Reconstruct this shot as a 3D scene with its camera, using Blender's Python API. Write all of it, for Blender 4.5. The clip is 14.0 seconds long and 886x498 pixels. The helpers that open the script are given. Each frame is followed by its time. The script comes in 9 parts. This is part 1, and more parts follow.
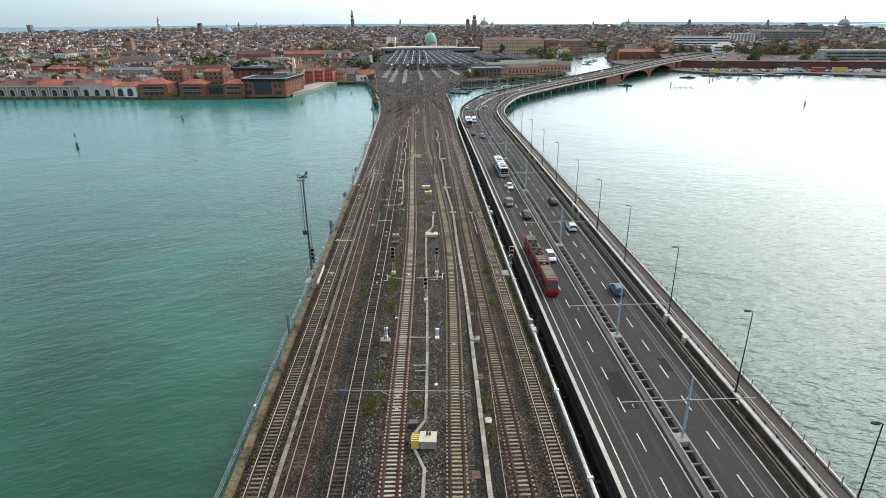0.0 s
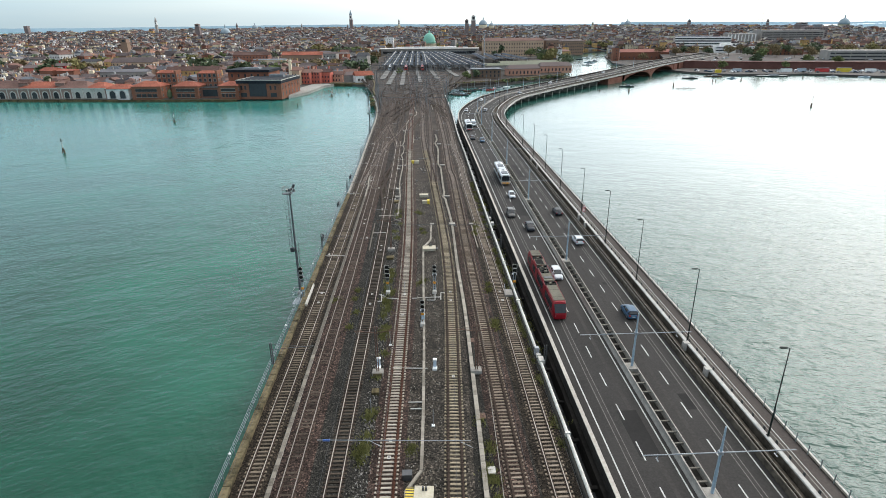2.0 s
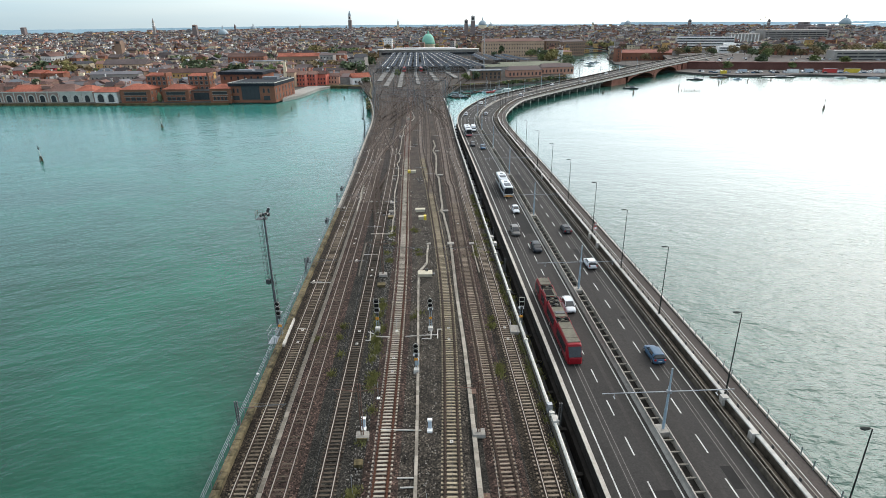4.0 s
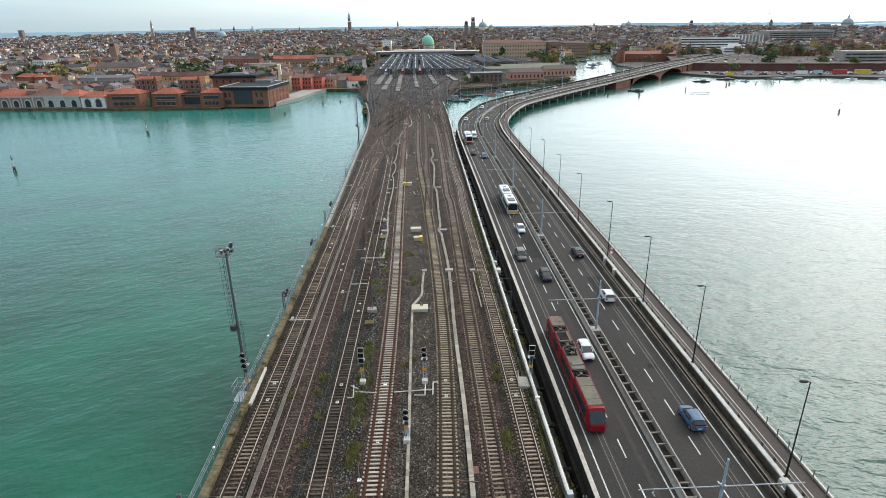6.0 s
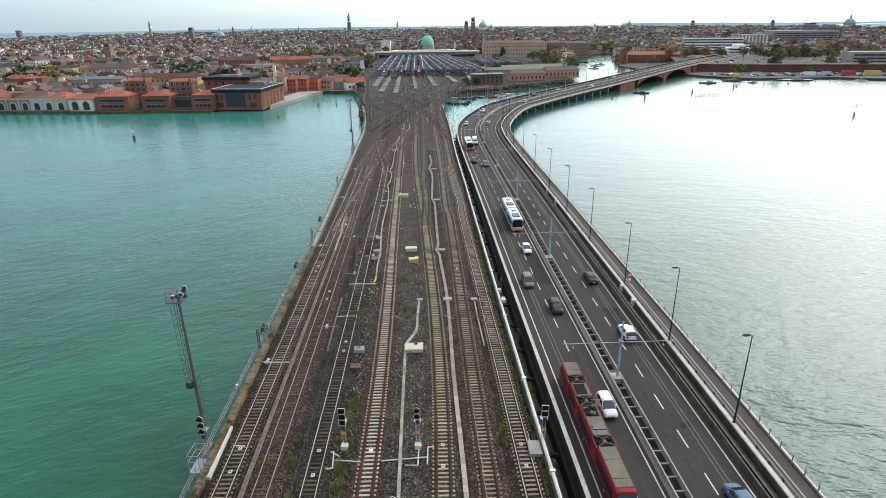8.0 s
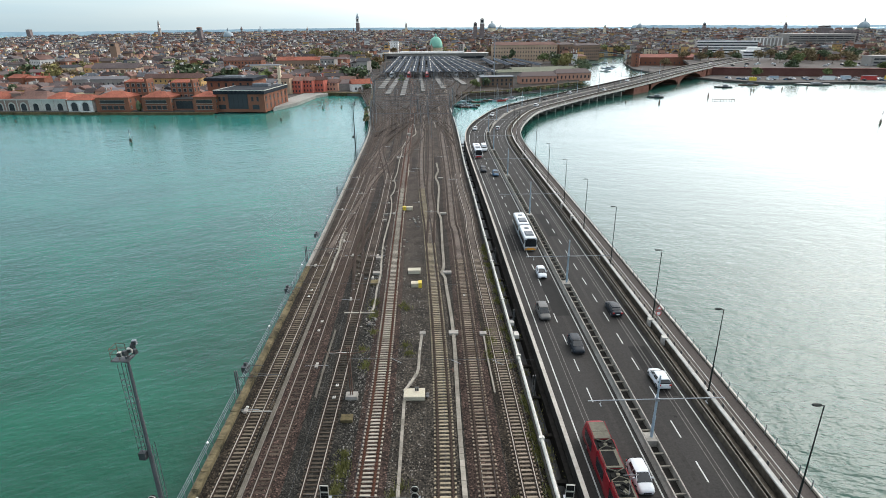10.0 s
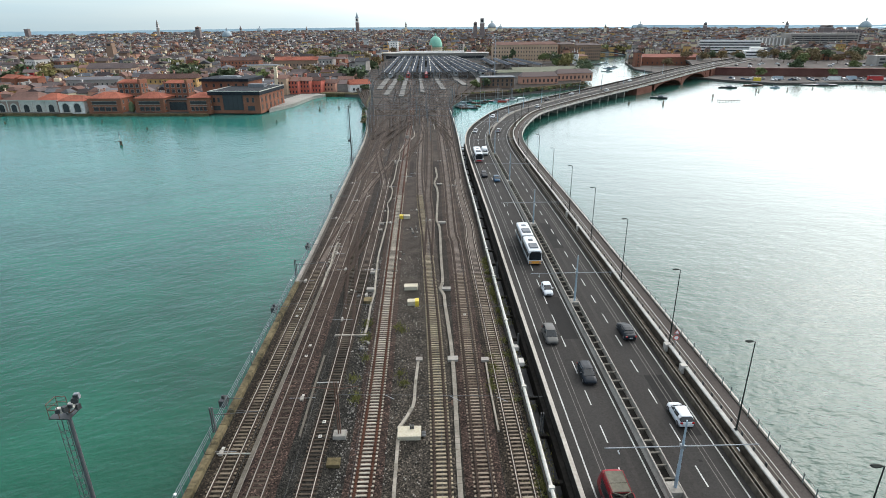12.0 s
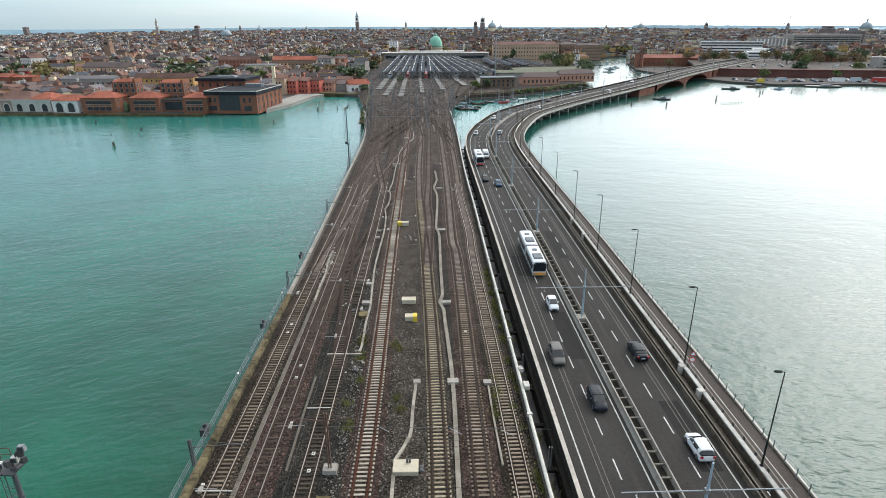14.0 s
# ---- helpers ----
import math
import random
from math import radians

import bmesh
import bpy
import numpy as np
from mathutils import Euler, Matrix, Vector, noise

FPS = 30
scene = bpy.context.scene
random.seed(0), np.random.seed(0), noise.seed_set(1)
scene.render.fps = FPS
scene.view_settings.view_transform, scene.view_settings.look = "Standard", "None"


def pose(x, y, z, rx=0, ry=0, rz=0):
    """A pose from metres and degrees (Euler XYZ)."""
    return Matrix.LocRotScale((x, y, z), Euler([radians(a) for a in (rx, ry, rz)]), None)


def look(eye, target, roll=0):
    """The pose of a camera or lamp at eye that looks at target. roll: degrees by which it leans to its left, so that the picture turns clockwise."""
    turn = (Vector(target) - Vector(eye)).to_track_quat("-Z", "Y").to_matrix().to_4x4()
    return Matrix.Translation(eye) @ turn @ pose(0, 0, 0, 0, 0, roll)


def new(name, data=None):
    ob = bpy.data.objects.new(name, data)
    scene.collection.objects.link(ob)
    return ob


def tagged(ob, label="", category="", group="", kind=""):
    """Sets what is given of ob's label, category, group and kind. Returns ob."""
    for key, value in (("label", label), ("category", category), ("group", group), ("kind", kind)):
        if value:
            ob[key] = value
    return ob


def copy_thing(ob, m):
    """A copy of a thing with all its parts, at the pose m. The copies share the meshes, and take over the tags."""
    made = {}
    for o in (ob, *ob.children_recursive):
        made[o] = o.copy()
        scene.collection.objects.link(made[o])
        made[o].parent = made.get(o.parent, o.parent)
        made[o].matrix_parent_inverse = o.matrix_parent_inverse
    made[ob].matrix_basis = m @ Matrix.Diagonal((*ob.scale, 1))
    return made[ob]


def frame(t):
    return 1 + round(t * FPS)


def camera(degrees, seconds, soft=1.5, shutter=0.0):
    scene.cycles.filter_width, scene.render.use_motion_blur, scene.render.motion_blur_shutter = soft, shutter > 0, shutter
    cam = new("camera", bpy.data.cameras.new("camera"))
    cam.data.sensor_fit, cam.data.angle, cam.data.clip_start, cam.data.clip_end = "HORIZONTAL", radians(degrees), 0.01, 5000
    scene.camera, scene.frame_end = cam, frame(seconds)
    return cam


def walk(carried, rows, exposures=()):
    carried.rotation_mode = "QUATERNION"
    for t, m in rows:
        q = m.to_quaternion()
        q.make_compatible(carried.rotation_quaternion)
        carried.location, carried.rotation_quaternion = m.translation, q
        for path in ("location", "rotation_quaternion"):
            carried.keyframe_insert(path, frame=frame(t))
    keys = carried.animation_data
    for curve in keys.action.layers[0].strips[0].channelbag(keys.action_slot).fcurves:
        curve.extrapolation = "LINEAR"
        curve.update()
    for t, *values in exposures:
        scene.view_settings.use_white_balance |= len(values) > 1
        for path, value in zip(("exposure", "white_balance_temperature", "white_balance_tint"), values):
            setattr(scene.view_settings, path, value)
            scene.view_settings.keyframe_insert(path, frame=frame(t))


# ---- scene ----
cam = camera(75.5, 14.0, 0.9)
PATH = [
    (0, (0.465, 1.582, 44.375), (0.391, 3.438, 43.633), -0.4),
    (0.5, (0.454, 2.986, 44.325), (0.38, 4.842, 43.584), -0.4),
    (1, (0.423, 4.815, 44.355), (0.351, 6.671, 43.615), -0.4),
    (1.5, (0.409, 7.112, 44.389), (0.337, 8.968, 43.649), -0.5),
    (2, (0.372, 9.752, 44.391), (0.3, 11.609, 43.65), -0.5),
    (2.5, (0.348, 12.693, 44.411), (0.276, 14.55, 43.671), -0.5),
    (3, (0.339, 15.888, 44.403), (0.268, 17.745, 43.663), -0.5),
    (5.5, (0.452, 33.261, 44.03), (0.378, 35.119, 43.294), -0.8),
    (6, (0.498, 36.755, 44.003), (0.424, 38.614, 43.268), -0.8),
    (6.5, (0.541, 40.083, 43.957), (0.466, 41.942, 43.222), -0.8),
    (7, (0.568, 43.12, 43.887), (0.492, 44.979, 43.151), -0.8),
    (7.5, (0.545, 46.18, 43.889), (0.47, 48.038, 43.154), -0.8),
    (8, (0.445, 49.34, 43.881), (0.371, 51.198, 43.147), -0.8),
    (8.5, (0.385, 52.506, 43.847), (0.312, 54.365, 43.113), -0.7),
    (9, (0.294, 55.488, 43.814), (0.201, 57.347, 43.081), -0.7),
    (11.5, (-0.023, 66.626, 43.687), (-0.12, 68.486, 42.957), -0.4),
    (12, (-0.041, 68.265, 43.625), (-0.138, 70.124, 42.893), -0.5),
    (12.5, (-0.113, 69.691, 43.585), (-0.21, 71.55, 42.853), -0.4),
    (13, (-0.228, 71.116, 43.562), (-0.323, 72.975, 42.831), -0.4),
    (13.5, (-0.336, 72.538, 43.547), (-0.43, 74.397, 42.814), -0.3),
    (14, (-0.38, 73.885, 43.526), (-0.475, 75.744, 42.793), -0.3),
]
walk(cam, [(t, look(eye, target, roll)) for t, eye, target, roll in PATH])
scene.view_settings.exposure = 0.15
# ---- world, sun, exposure ----
SUN_AZ, SUN_EL = radians(42), radians(37)   # measured from +y towards +x
world = bpy.data.worlds.new("sky")
scene.world = world
world.use_nodes = True
wn = world.node_tree.nodes
sky = wn.new("ShaderNodeTexSky")
sky.sky_type, sky.sun_disc = "NISHITA", False
sky.sun_elevation, sky.sun_rotation = SUN_EL, SUN_AZ
sky.altitude, sky.air_density, sky.dust_density, sky.ozone_density = 0, 1.0, 2.5, 1.5
wn["Background"].inputs["Strength"].default_value = 0.085
cool = wn.new("ShaderNodeMix")
cool.data_type, cool.blend_type = "RGBA", "MULTIPLY"
cool.inputs["Factor"].default_value = 1.0
cool.inputs["B"].default_value = (0.84, 0.98, 1.2, 1)
world.node_tree.links.new(sky.outputs["Color"], cool.inputs["A"])
world.node_tree.links.new(cool.outputs["Result"], wn["Background"].inputs["Color"])
veil = wn.new("ShaderNodeBackground")   # thin even cloud over the whole sky
veil.inputs["Color"].default_value, veil.inputs["Strength"].default_value = (0.775, 0.94, 1.0, 1), 0.97
cloud = wn.new("ShaderNodeTexNoise")   # soft streaks in the cloud
cloud.inputs["Scale"].default_value, cloud.inputs["Detail"].default_value = 2.2, 5
where = wn.new("ShaderNodeTexCoord")
low = wn.new("ShaderNodeMapping")
low.inputs["Scale"].default_value = (1.0, 1.0, 9.0)
world.node_tree.links.new(where.outputs["Generated"], low.inputs["Vector"])
world.node_tree.links.new(low.outputs["Vector"], cloud.inputs["Vector"])
streak = wn.new("ShaderNodeValToRGB")
streak.color_ramp.elements[0].position, streak.color_ramp.elements[1].position = 0.36, 0.66
streak.color_ramp.elements[0].color, streak.color_ramp.elements[1].color = (0.58, 0.85, 1.0, 1), (0.76, 0.96, 1.03, 1)
world.node_tree.links.new(cloud.outputs["Fac"], streak.inputs["Fac"])
rising = wn.new("ShaderNodeSeparateXYZ")   # an overcast sky is brighter overhead than at the horizon
world.node_tree.links.new(where.outputs["Generated"], rising.inputs[0])
overhead = wn.new("ShaderNodeMapRange")
for key, value in (("From Min", 0.0), ("From Max", 0.22), ("To Min", 0.50), ("To Max", 0.68)):
    overhead.inputs[key].default_value = value
world.node_tree.links.new(rising.outputs["Z"], overhead.inputs["Value"])
world.node_tree.links.new(overhead.outputs["Result"], veil.inputs["Strength"])
warmer = wn.new("ShaderNodeMapRange")   # bluish at the horizon, creamy cloud overhead
for key, value in (("From Min", 0.08), ("From Max", 0.55), ("To Min", 0.0), ("To Max", 1.0)):
    warmer.inputs[key].default_value = value
world.node_tree.links.new(rising.outputs["Z"], warmer.inputs["Value"])
cream = wn.new("ShaderNodeMix")
cream.data_type = "RGBA"
cream.inputs["B"].default_value = (0.88, 0.97, 0.94, 1)
world.node_tree.links.new(warmer.outputs["Result"], cream.inputs["Factor"])
world.node_tree.links.new(streak.outputs["Color"], cream.inputs["A"])
world.node_tree.links.new(cream.outputs["Result"], veil.inputs["Color"])
# the veiled sun: a wide soft glow in the cloud round the sun's place
toward = wn.new("ShaderNodeVectorMath")
toward.operation = "DOT_PRODUCT"
toward.inputs[1].default_value = (math.sin(SUN_AZ) * math.cos(SUN_EL), math.cos(SUN_AZ) * math.cos(SUN_EL), math.sin(SUN_EL))
world.node_tree.links.new(where.outputs["Generated"], toward.inputs[0])
falloff = wn.new("ShaderNodeMath")
falloff.operation = "MULTIPLY_ADD"
falloff.inputs[1].default_value, falloff.inputs[2].default_value = 4.5, -4.5
world.node_tree.links.new(toward.outputs["Value"], falloff.inputs[0])
spread_out = wn.new("ShaderNodeMath")
spread_out.operation = "EXPONENT"
world.node_tree.links.new(falloff.outputs[0], spread_out.inputs[0])
aureole = wn.new("ShaderNodeMath")
aureole.operation = "MULTIPLY"
aureole.inputs[1].default_value = 3.25
world.node_tree.links.new(spread_out.outputs[0], aureole.inputs[0])
glow = wn.new("ShaderNodeBackground")
glow.inputs["Color"].default_value = (0.975, 0.915, 0.83, 1)
world.node_tree.links.new(aureole.outputs[0], glow.inputs["Strength"])
hazy = wn.new("ShaderNodeAddShader")
world.node_tree.links.new(veil.outputs[0], hazy.inputs[0])
world.node_tree.links.new(glow.outputs[0], hazy.inputs[1])
both = wn.new("ShaderNodeAddShader")
world.node_tree.links.new(wn["Background"].outputs[0], both.inputs[0])
world.node_tree.links.new(hazy.outputs[0], both.inputs[1])
world.node_tree.links.new(both.outputs[0], wn["World Output"].inputs["Surface"])
sun_data = bpy.data.lights.new("sun", "SUN")
sun_data.energy, sun_data.angle, sun_data.color = 0.5, radians(22), (1.0, 0.965, 0.91)
sun = new("sun", sun_data)
sun.matrix_world = look((0, 0, 200), (-math.sin(SUN_AZ) * math.cos(SUN_EL) * 100, -math.cos(SUN_AZ) * math.cos(SUN_EL) * 100, 200 - 100 * math.sin(SUN_EL)))

# ---- materials ----
MATS = {}


def mat(name, dark, light, rough=0.85, big=0.15, fine=3.0, bump=0.0, metal=0.0, spread=0.0, island=0.0, spec=0.5, detail=4, tight=0.2):
    """Two-scale noise between two colours; spread varies objects, island varies loose pieces."""
    m = bpy.data.materials.new(name)
    m.use_nodes = True
    n, l = m.node_tree.nodes, m.node_tree.links
    b = n["Principled BSDF"]
    b.inputs["Roughness"].default_value, b.inputs["Metallic"].default_value = rough, metal
    b.inputs["Specular IOR Level"].default_value = min(spec, 0.15) if rough > 0.8 else spec
    geo = n.new("ShaderNodeNewGeometry")
    a, c = n.new("ShaderNodeTexNoise"), n.new("ShaderNodeTexNoise")
    a.inputs["Scale"].default_value, c.inputs["Scale"].default_value = big, fine
    a.inputs["Detail"].default_value, c.inputs["Detail"].default_value = detail, detail
    for t in (a, c):
        l.new(geo.outputs["Position"], t.inputs["Vector"])
    add = n.new("ShaderNodeMath")
    add.operation = "MULTIPLY_ADD"
    l.new(a.outputs["Fac"], add.inputs[0])
    add.inputs[1].default_value = 0.5
    half = n.new("ShaderNodeMath")
    half.operation = "MULTIPLY"
    l.new(c.outputs["Fac"], half.inputs[0])
    half.inputs[1].default_value = 0.5
    l.new(half.outputs[0], add.inputs[2])
    fac = add.outputs[0]
    for amount, source in ((spread, "object"), (island, "island")):
        if amount:
            r = n.new("ShaderNodeObjectInfo").outputs["Random"] if source == "object" else geo.outputs["Random Per Island"]
            s = n.new("ShaderNodeMath")
            s.operation = "MULTIPLY_ADD"
            l.new(r, s.inputs[0])
            s.inputs[1].default_value = amount
            sh = n.new("ShaderNodeMath")
            sh.operation = "SUBTRACT"
            l.new(fac, sh.inputs[0])
            sh.inputs[1].default_value = amount / 2
            l.new(sh.outputs[0], s.inputs[2])
            fac = s.outputs[0]
    ramp = n.new("ShaderNodeValToRGB")
    ramp.color_ramp.elements[0].position, ramp.color_ramp.elements[1].position = 0.5 - tight, 0.5 + tight
    ramp.color_ramp.elements[0].color, ramp.color_ramp.elements[1].color = (*dark, 1), (*light, 1)
    l.new(fac, ramp.inputs["Fac"])
    l.new(ramp.outputs["Color"], b.inputs["Base Color"])
    if bump:
        k = n.new("ShaderNodeBump")
        k.inputs["Strength"].default_value, k.inputs["Distance"].default_value = min(1.0, bump), 0.05
        l.new(c.outputs["Fac"], k.inputs["Height"])
        l.new(k.outputs["Normal"], b.inputs["Normal"])
    MATS[name] = m
    return m


def water_material():
    m = bpy.data.materials.new("lagoon_water")
    m.use_nodes = True
    n, l = m.node_tree.nodes, m.node_tree.links
    b = n["Principled BSDF"]
    b.inputs["Roughness"].default_value, b.inputs["IOR"].default_value = 0.17, 1.33
    geo = n.new("ShaderNodeNewGeometry")
    big = n.new("ShaderNodeTexNoise")
    big.inputs["Scale"].default_value, big.inputs["Detail"].default_value = 0.03, 8
    l.new(geo.outputs["Position"], big.inputs["Vector"])
    ramp = n.new("ShaderNodeValToRGB")
    ramp.color_ramp.elements[0].position, ramp.color_ramp.elements[1].position = 0.38, 0.64
    ramp.color_ramp.elements[0].color, ramp.color_ramp.elements[1].color = (0.001, 0.040, 0.021, 1), (0.003, 0.080, 0.045, 1)
    l.new(big.outputs["Fac"], ramp.inputs["Fac"])
    depth = n.new("ShaderNodeSeparateXYZ")   # paler towards the city: low-angle sky reflection painted into the colour
    l.new(geo.outputs["Position"], depth.inputs[0])
    far_fade = n.new("ShaderNodeMapRange")
    for key, value in (("From Min", 120), ("From Max", 400), ("To Min", 0.0), ("To Max", 1.0)):
        far_fade.inputs[key].default_value = value
    l.new(depth.outputs["Y"], far_fade.inputs["Value"])
    sky_tint = n.new("ShaderNodeMix")
    sky_tint.data_type = "RGBA"
    sky_tint.inputs["B"].default_value = (0.022, 0.156, 0.133, 1)
    l.new(far_fade.outputs["Result"], sky_tint.inputs["Factor"])
    l.new(ramp.outputs["Color"], sky_tint.inputs["A"])
    # wave crests run another way on each side, turned to fit the camera's view
    place = n.new("ShaderNodeSeparateXYZ")
    l.new(geo.outputs["Position"], place.inputs[0])
    east = n.new("ShaderNodeMath")
    east.operation = "GREATER_THAN"
    l.new(place.outputs["X"], east.inputs[0])
    east.inputs[1].default_value = 0.0
    # darker and greyer east of the bridge: the sun-glare tint put into the colour
    channel = n.new("ShaderNodeMapRange")
    for key, value in (("From Min", 15), ("From Max", 34), ("To Min", 0.0), ("To Max", 0.85)):
        channel.inputs[key].default_value = value
    l.new(place.outputs["X"], channel.inputs["Value"])
    deep = n.new("ShaderNodeMix")
    deep.data_type = "RGBA"
    deep.inputs["B"].default_value = (0.014, 0.054, 0.041, 1)
    l.new(channel.outputs["Result"], deep.inputs["Factor"])
    l.new(sky_tint.outputs["Result"], deep.inputs["A"])
    l.new(deep.outputs["Result"], b.inputs["Base Color"])
    turn = n.new("ShaderNodeMix")
    turn.data_type = "VECTOR"
    l.new(east.outputs[0], turn.inputs["Factor"])
    for degrees, socket in ((28, turn.inputs[4]), (172, turn.inputs[5])):
        side = n.new("ShaderNodeMapping")
        side.vector_type = "TEXTURE"
        side.inputs["Rotation"].default_value = (0, 0, radians(degrees))
        side.inputs["Scale"].default_value = (1.7, 1.0, 1.0)
        l.new(geo.outputs["Position"], side.inputs["Vector"])
        l.new(side.outputs["Vector"], socket)
    heights = []
    for scale, detail, amount in ((0.045, 1, 1.1), (0.17, 2, 0.6), (0.5, 2, 0.42), (1.5, 3, 0.21)):
        w = n.new("ShaderNodeTexNoise")
        w.inputs["Scale"].default_value, w.inputs["Detail"].default_value, w.inputs["Distortion"].default_value = scale, detail, 0.15
        l.new(turn.outputs[1], w.inputs["Vector"])
        k = n.new("ShaderNodeMath")
        k.operation = "MULTIPLY"
        k.inputs[1].default_value = amount
        l.new(w.outputs["Fac"], k.inputs[0])
        heights.append(k.outputs[0])
    sum_so_far = heights[0]
    for height in heights[1:]:
        total = n.new("ShaderNodeMath")
        l.new(sum_so_far, total.inputs[0])
        l.new(height, total.inputs[1])
        sum_so_far = total.outputs[0]
    bump = n.new("ShaderNodeBump")
    bump.inputs["Distance"].default_value = 1.0
    calm = n.new("ShaderNodeSeparateXYZ")   # the water lies calmer in the shelter of the city
    l.new(geo.outputs["Position"], calm.inputs[0])
    shelter = n.new("ShaderNodeMapRange")
    for key, value in (("From Min", 110), ("From Max", 380), ("To Min", 0.50), ("To Max", 0.22)):
        shelter.inputs[key].default_value = value
    l.new(calm.outputs["Y"], shelter.inputs["Value"])
    east_ripple = n.new("ShaderNodeMapRange")   # eastern ripple strength over y, tuned to fit the camera's view
    for key, value in (("From Min", 80), ("From Max", 220), ("To Min", 2.1), ("To Max", 0.5)):
        east_ripple.inputs[key].default_value = value
    l.new(calm.outputs["Y"], east_ripple.inputs["Value"])
    lively = n.new("ShaderNodeMix")
    lively.inputs[2].default_value = 1.0
    l.new(east.outputs[0], lively.inputs[0])
    l.new(east_ripple.outputs["Result"], lively.inputs[3])
    ripple_strength = n.new("ShaderNodeMath")
    ripple_strength.operation = "MULTIPLY"
    l.new(shelter.outputs["Result"], ripple_strength.inputs[0])
    l.new(lively.outputs[0], ripple_strength.inputs[1])
    l.new(ripple_strength.outputs[0], bump.inputs["Strength"])
    l.new(total.outputs[0], bump.inputs["Height"])
    l.new(bump.outputs["Normal"], b.inputs["Normal"])
    return m


def gravel(name, dark, light, size=7.0, beyond=None):
    """Loose stones: every cell of the pattern is one stone of its own shade, with large stains over all."""
    m = bpy.data.materials.new(name)
    m.use_nodes = True
    n, l = m.node_tree.nodes, m.node_tree.links
    b = n["Principled BSDF"]
    b.inputs["Roughness"].default_value, b.inputs["Specular IOR Level"].default_value = 0.95, 0.15
    geo = n.new("ShaderNodeNewGeometry")
    cell, stain = n.new("ShaderNodeTexVoronoi"), n.new("ShaderNodeTexNoise")
    cell.inputs["Scale"].default_value, cell.inputs["Randomness"].default_value = size, 1.0
    stain.inputs["Scale"].default_value, stain.inputs["Detail"].default_value = 0.35, 7
    for t in (cell, stain):
        l.new(geo.outputs["Position"], t.inputs["Vector"])
    red = n.new("ShaderNodeSeparateColor")
    l.new(cell.outputs["Color"], red.inputs[0])
    ramp = n.new("ShaderNodeValToRGB")
    ramp.color_ramp.elements[0].position, ramp.color_ramp.elements[1].position = 0.0, 0.82
    ramp.color_ramp.elements[0].color, ramp.color_ramp.elements[1].color = (*[0.7 * c for c in dark], 1), (*[0.75 * c for c in light], 1)
    bright = ramp.color_ramp.elements.new(1.0)
    bright.color = (*[min(0.5, 2.1 * c) for c in light], 1)
    l.new(red.outputs[0], ramp.inputs["Fac"])
    tone = n.new("ShaderNodeMapRange")
    for key, value in (("From Min", 0.3), ("From Max", 0.7), ("To Min", 0.62), ("To Max", 1.3)):
        tone.inputs[key].default_value = value
    l.new(stain.outputs["Fac"], tone.inputs["Value"])
    mix = n.new("ShaderNodeMix")
    mix.data_type, mix.blend_type = "RGBA", "MULTIPLY"
    mix.inputs["Factor"].default_value = 1.0
    l.new(ramp.outputs["Color"], mix.inputs["A"])
    l.new(tone.outputs["Result"], mix.inputs["B"])
    colour = mix.outputs["Result"]
    if beyond:   # towards the station the stones fade to an even brown, lifted a little for haze
        place = n.new("ShaderNodeSeparateXYZ")
        l.new(geo.outputs["Position"], place.inputs[0])
        wander = n.new("ShaderNodeMath")
        wander.operation = "MULTIPLY_ADD"
        l.new(stain.outputs["Fac"], wander.inputs[0])
        wander.inputs[1].default_value = 40.0
        l.new(place.outputs["Y"], wander.inputs[2])
        reach = n.new("ShaderNodeMapRange")
        for key, value in (("From Min", 150), ("From Max", 245), ("To Min", 0.0), ("To Max", 1.0)):
            reach.inputs[key].default_value = value
        l.new(wander.outputs[0], reach.inputs["Value"])
        far_brown = n.new("ShaderNodeMix")
        far_brown.data_type, far_brown.blend_type = "RGBA", "MULTIPLY"
        far_brown.inputs["Factor"].default_value = 1.0
        far_brown.inputs["A"].default_value = (*beyond, 1)
        l.new(tone.outputs["Result"], far_brown.inputs["B"])
        fade = n.new("ShaderNodeMix")
        fade.data_type = "RGBA"
        l.new(reach.outputs["Result"], fade.inputs["Factor"])
        l.new(colour, fade.inputs["A"])
        l.new(far_brown.outputs["Result"], fade.inputs["B"])
        colour = fade.outputs["Result"]
    l.new(colour, b.inputs["Base Color"])
    k = n.new("ShaderNodeBump")
    k.inputs["Strength"].default_value, k.inputs["Distance"].default_value = 0.8, 0.06
    l.new(cell.outputs["Distance"], k.inputs["Height"])
    l.new(k.outputs["Normal"], b.inputs["Normal"])
    MATS[name] = m
    return m


WATER_MAT = water_material()
BALLAST = gravel("ballast_rust", (0.004, 0.003, 0.0022), (0.042, 0.032, 0.0225), 7.0, (0.047, 0.036, 0.029))
BALLAST_GREY = gravel("ballast_grey", (0.005, 0.0042, 0.0034), (0.068, 0.057, 0.045), 7.0, (0.050, 0.039, 0.032))
YARD = mat("brown_yard_ballast", (0.010, 0.008, 0.0067), (0.088, 0.069, 0.056), 0.95, 0.12, 1.6, 0.8, tight=0.15, detail=8)
BED = gravel("soil_and_gravel", (0.004, 0.0037, 0.0030), (0.040, 0.036, 0.030), 9.0, (0.030, 0.0235, 0.0195))
RAIL_TOP = mat("worn_rail_steel", (0.19, 0.162, 0.132), (0.40, 0.35, 0.295), 0.6, 0.2, 2.0)
RAIL_DULL = mat("dull_rail_steel", (0.14, 0.118, 0.10), (0.28, 0.24, 0.205), 0.7, 0.2, 2.0)
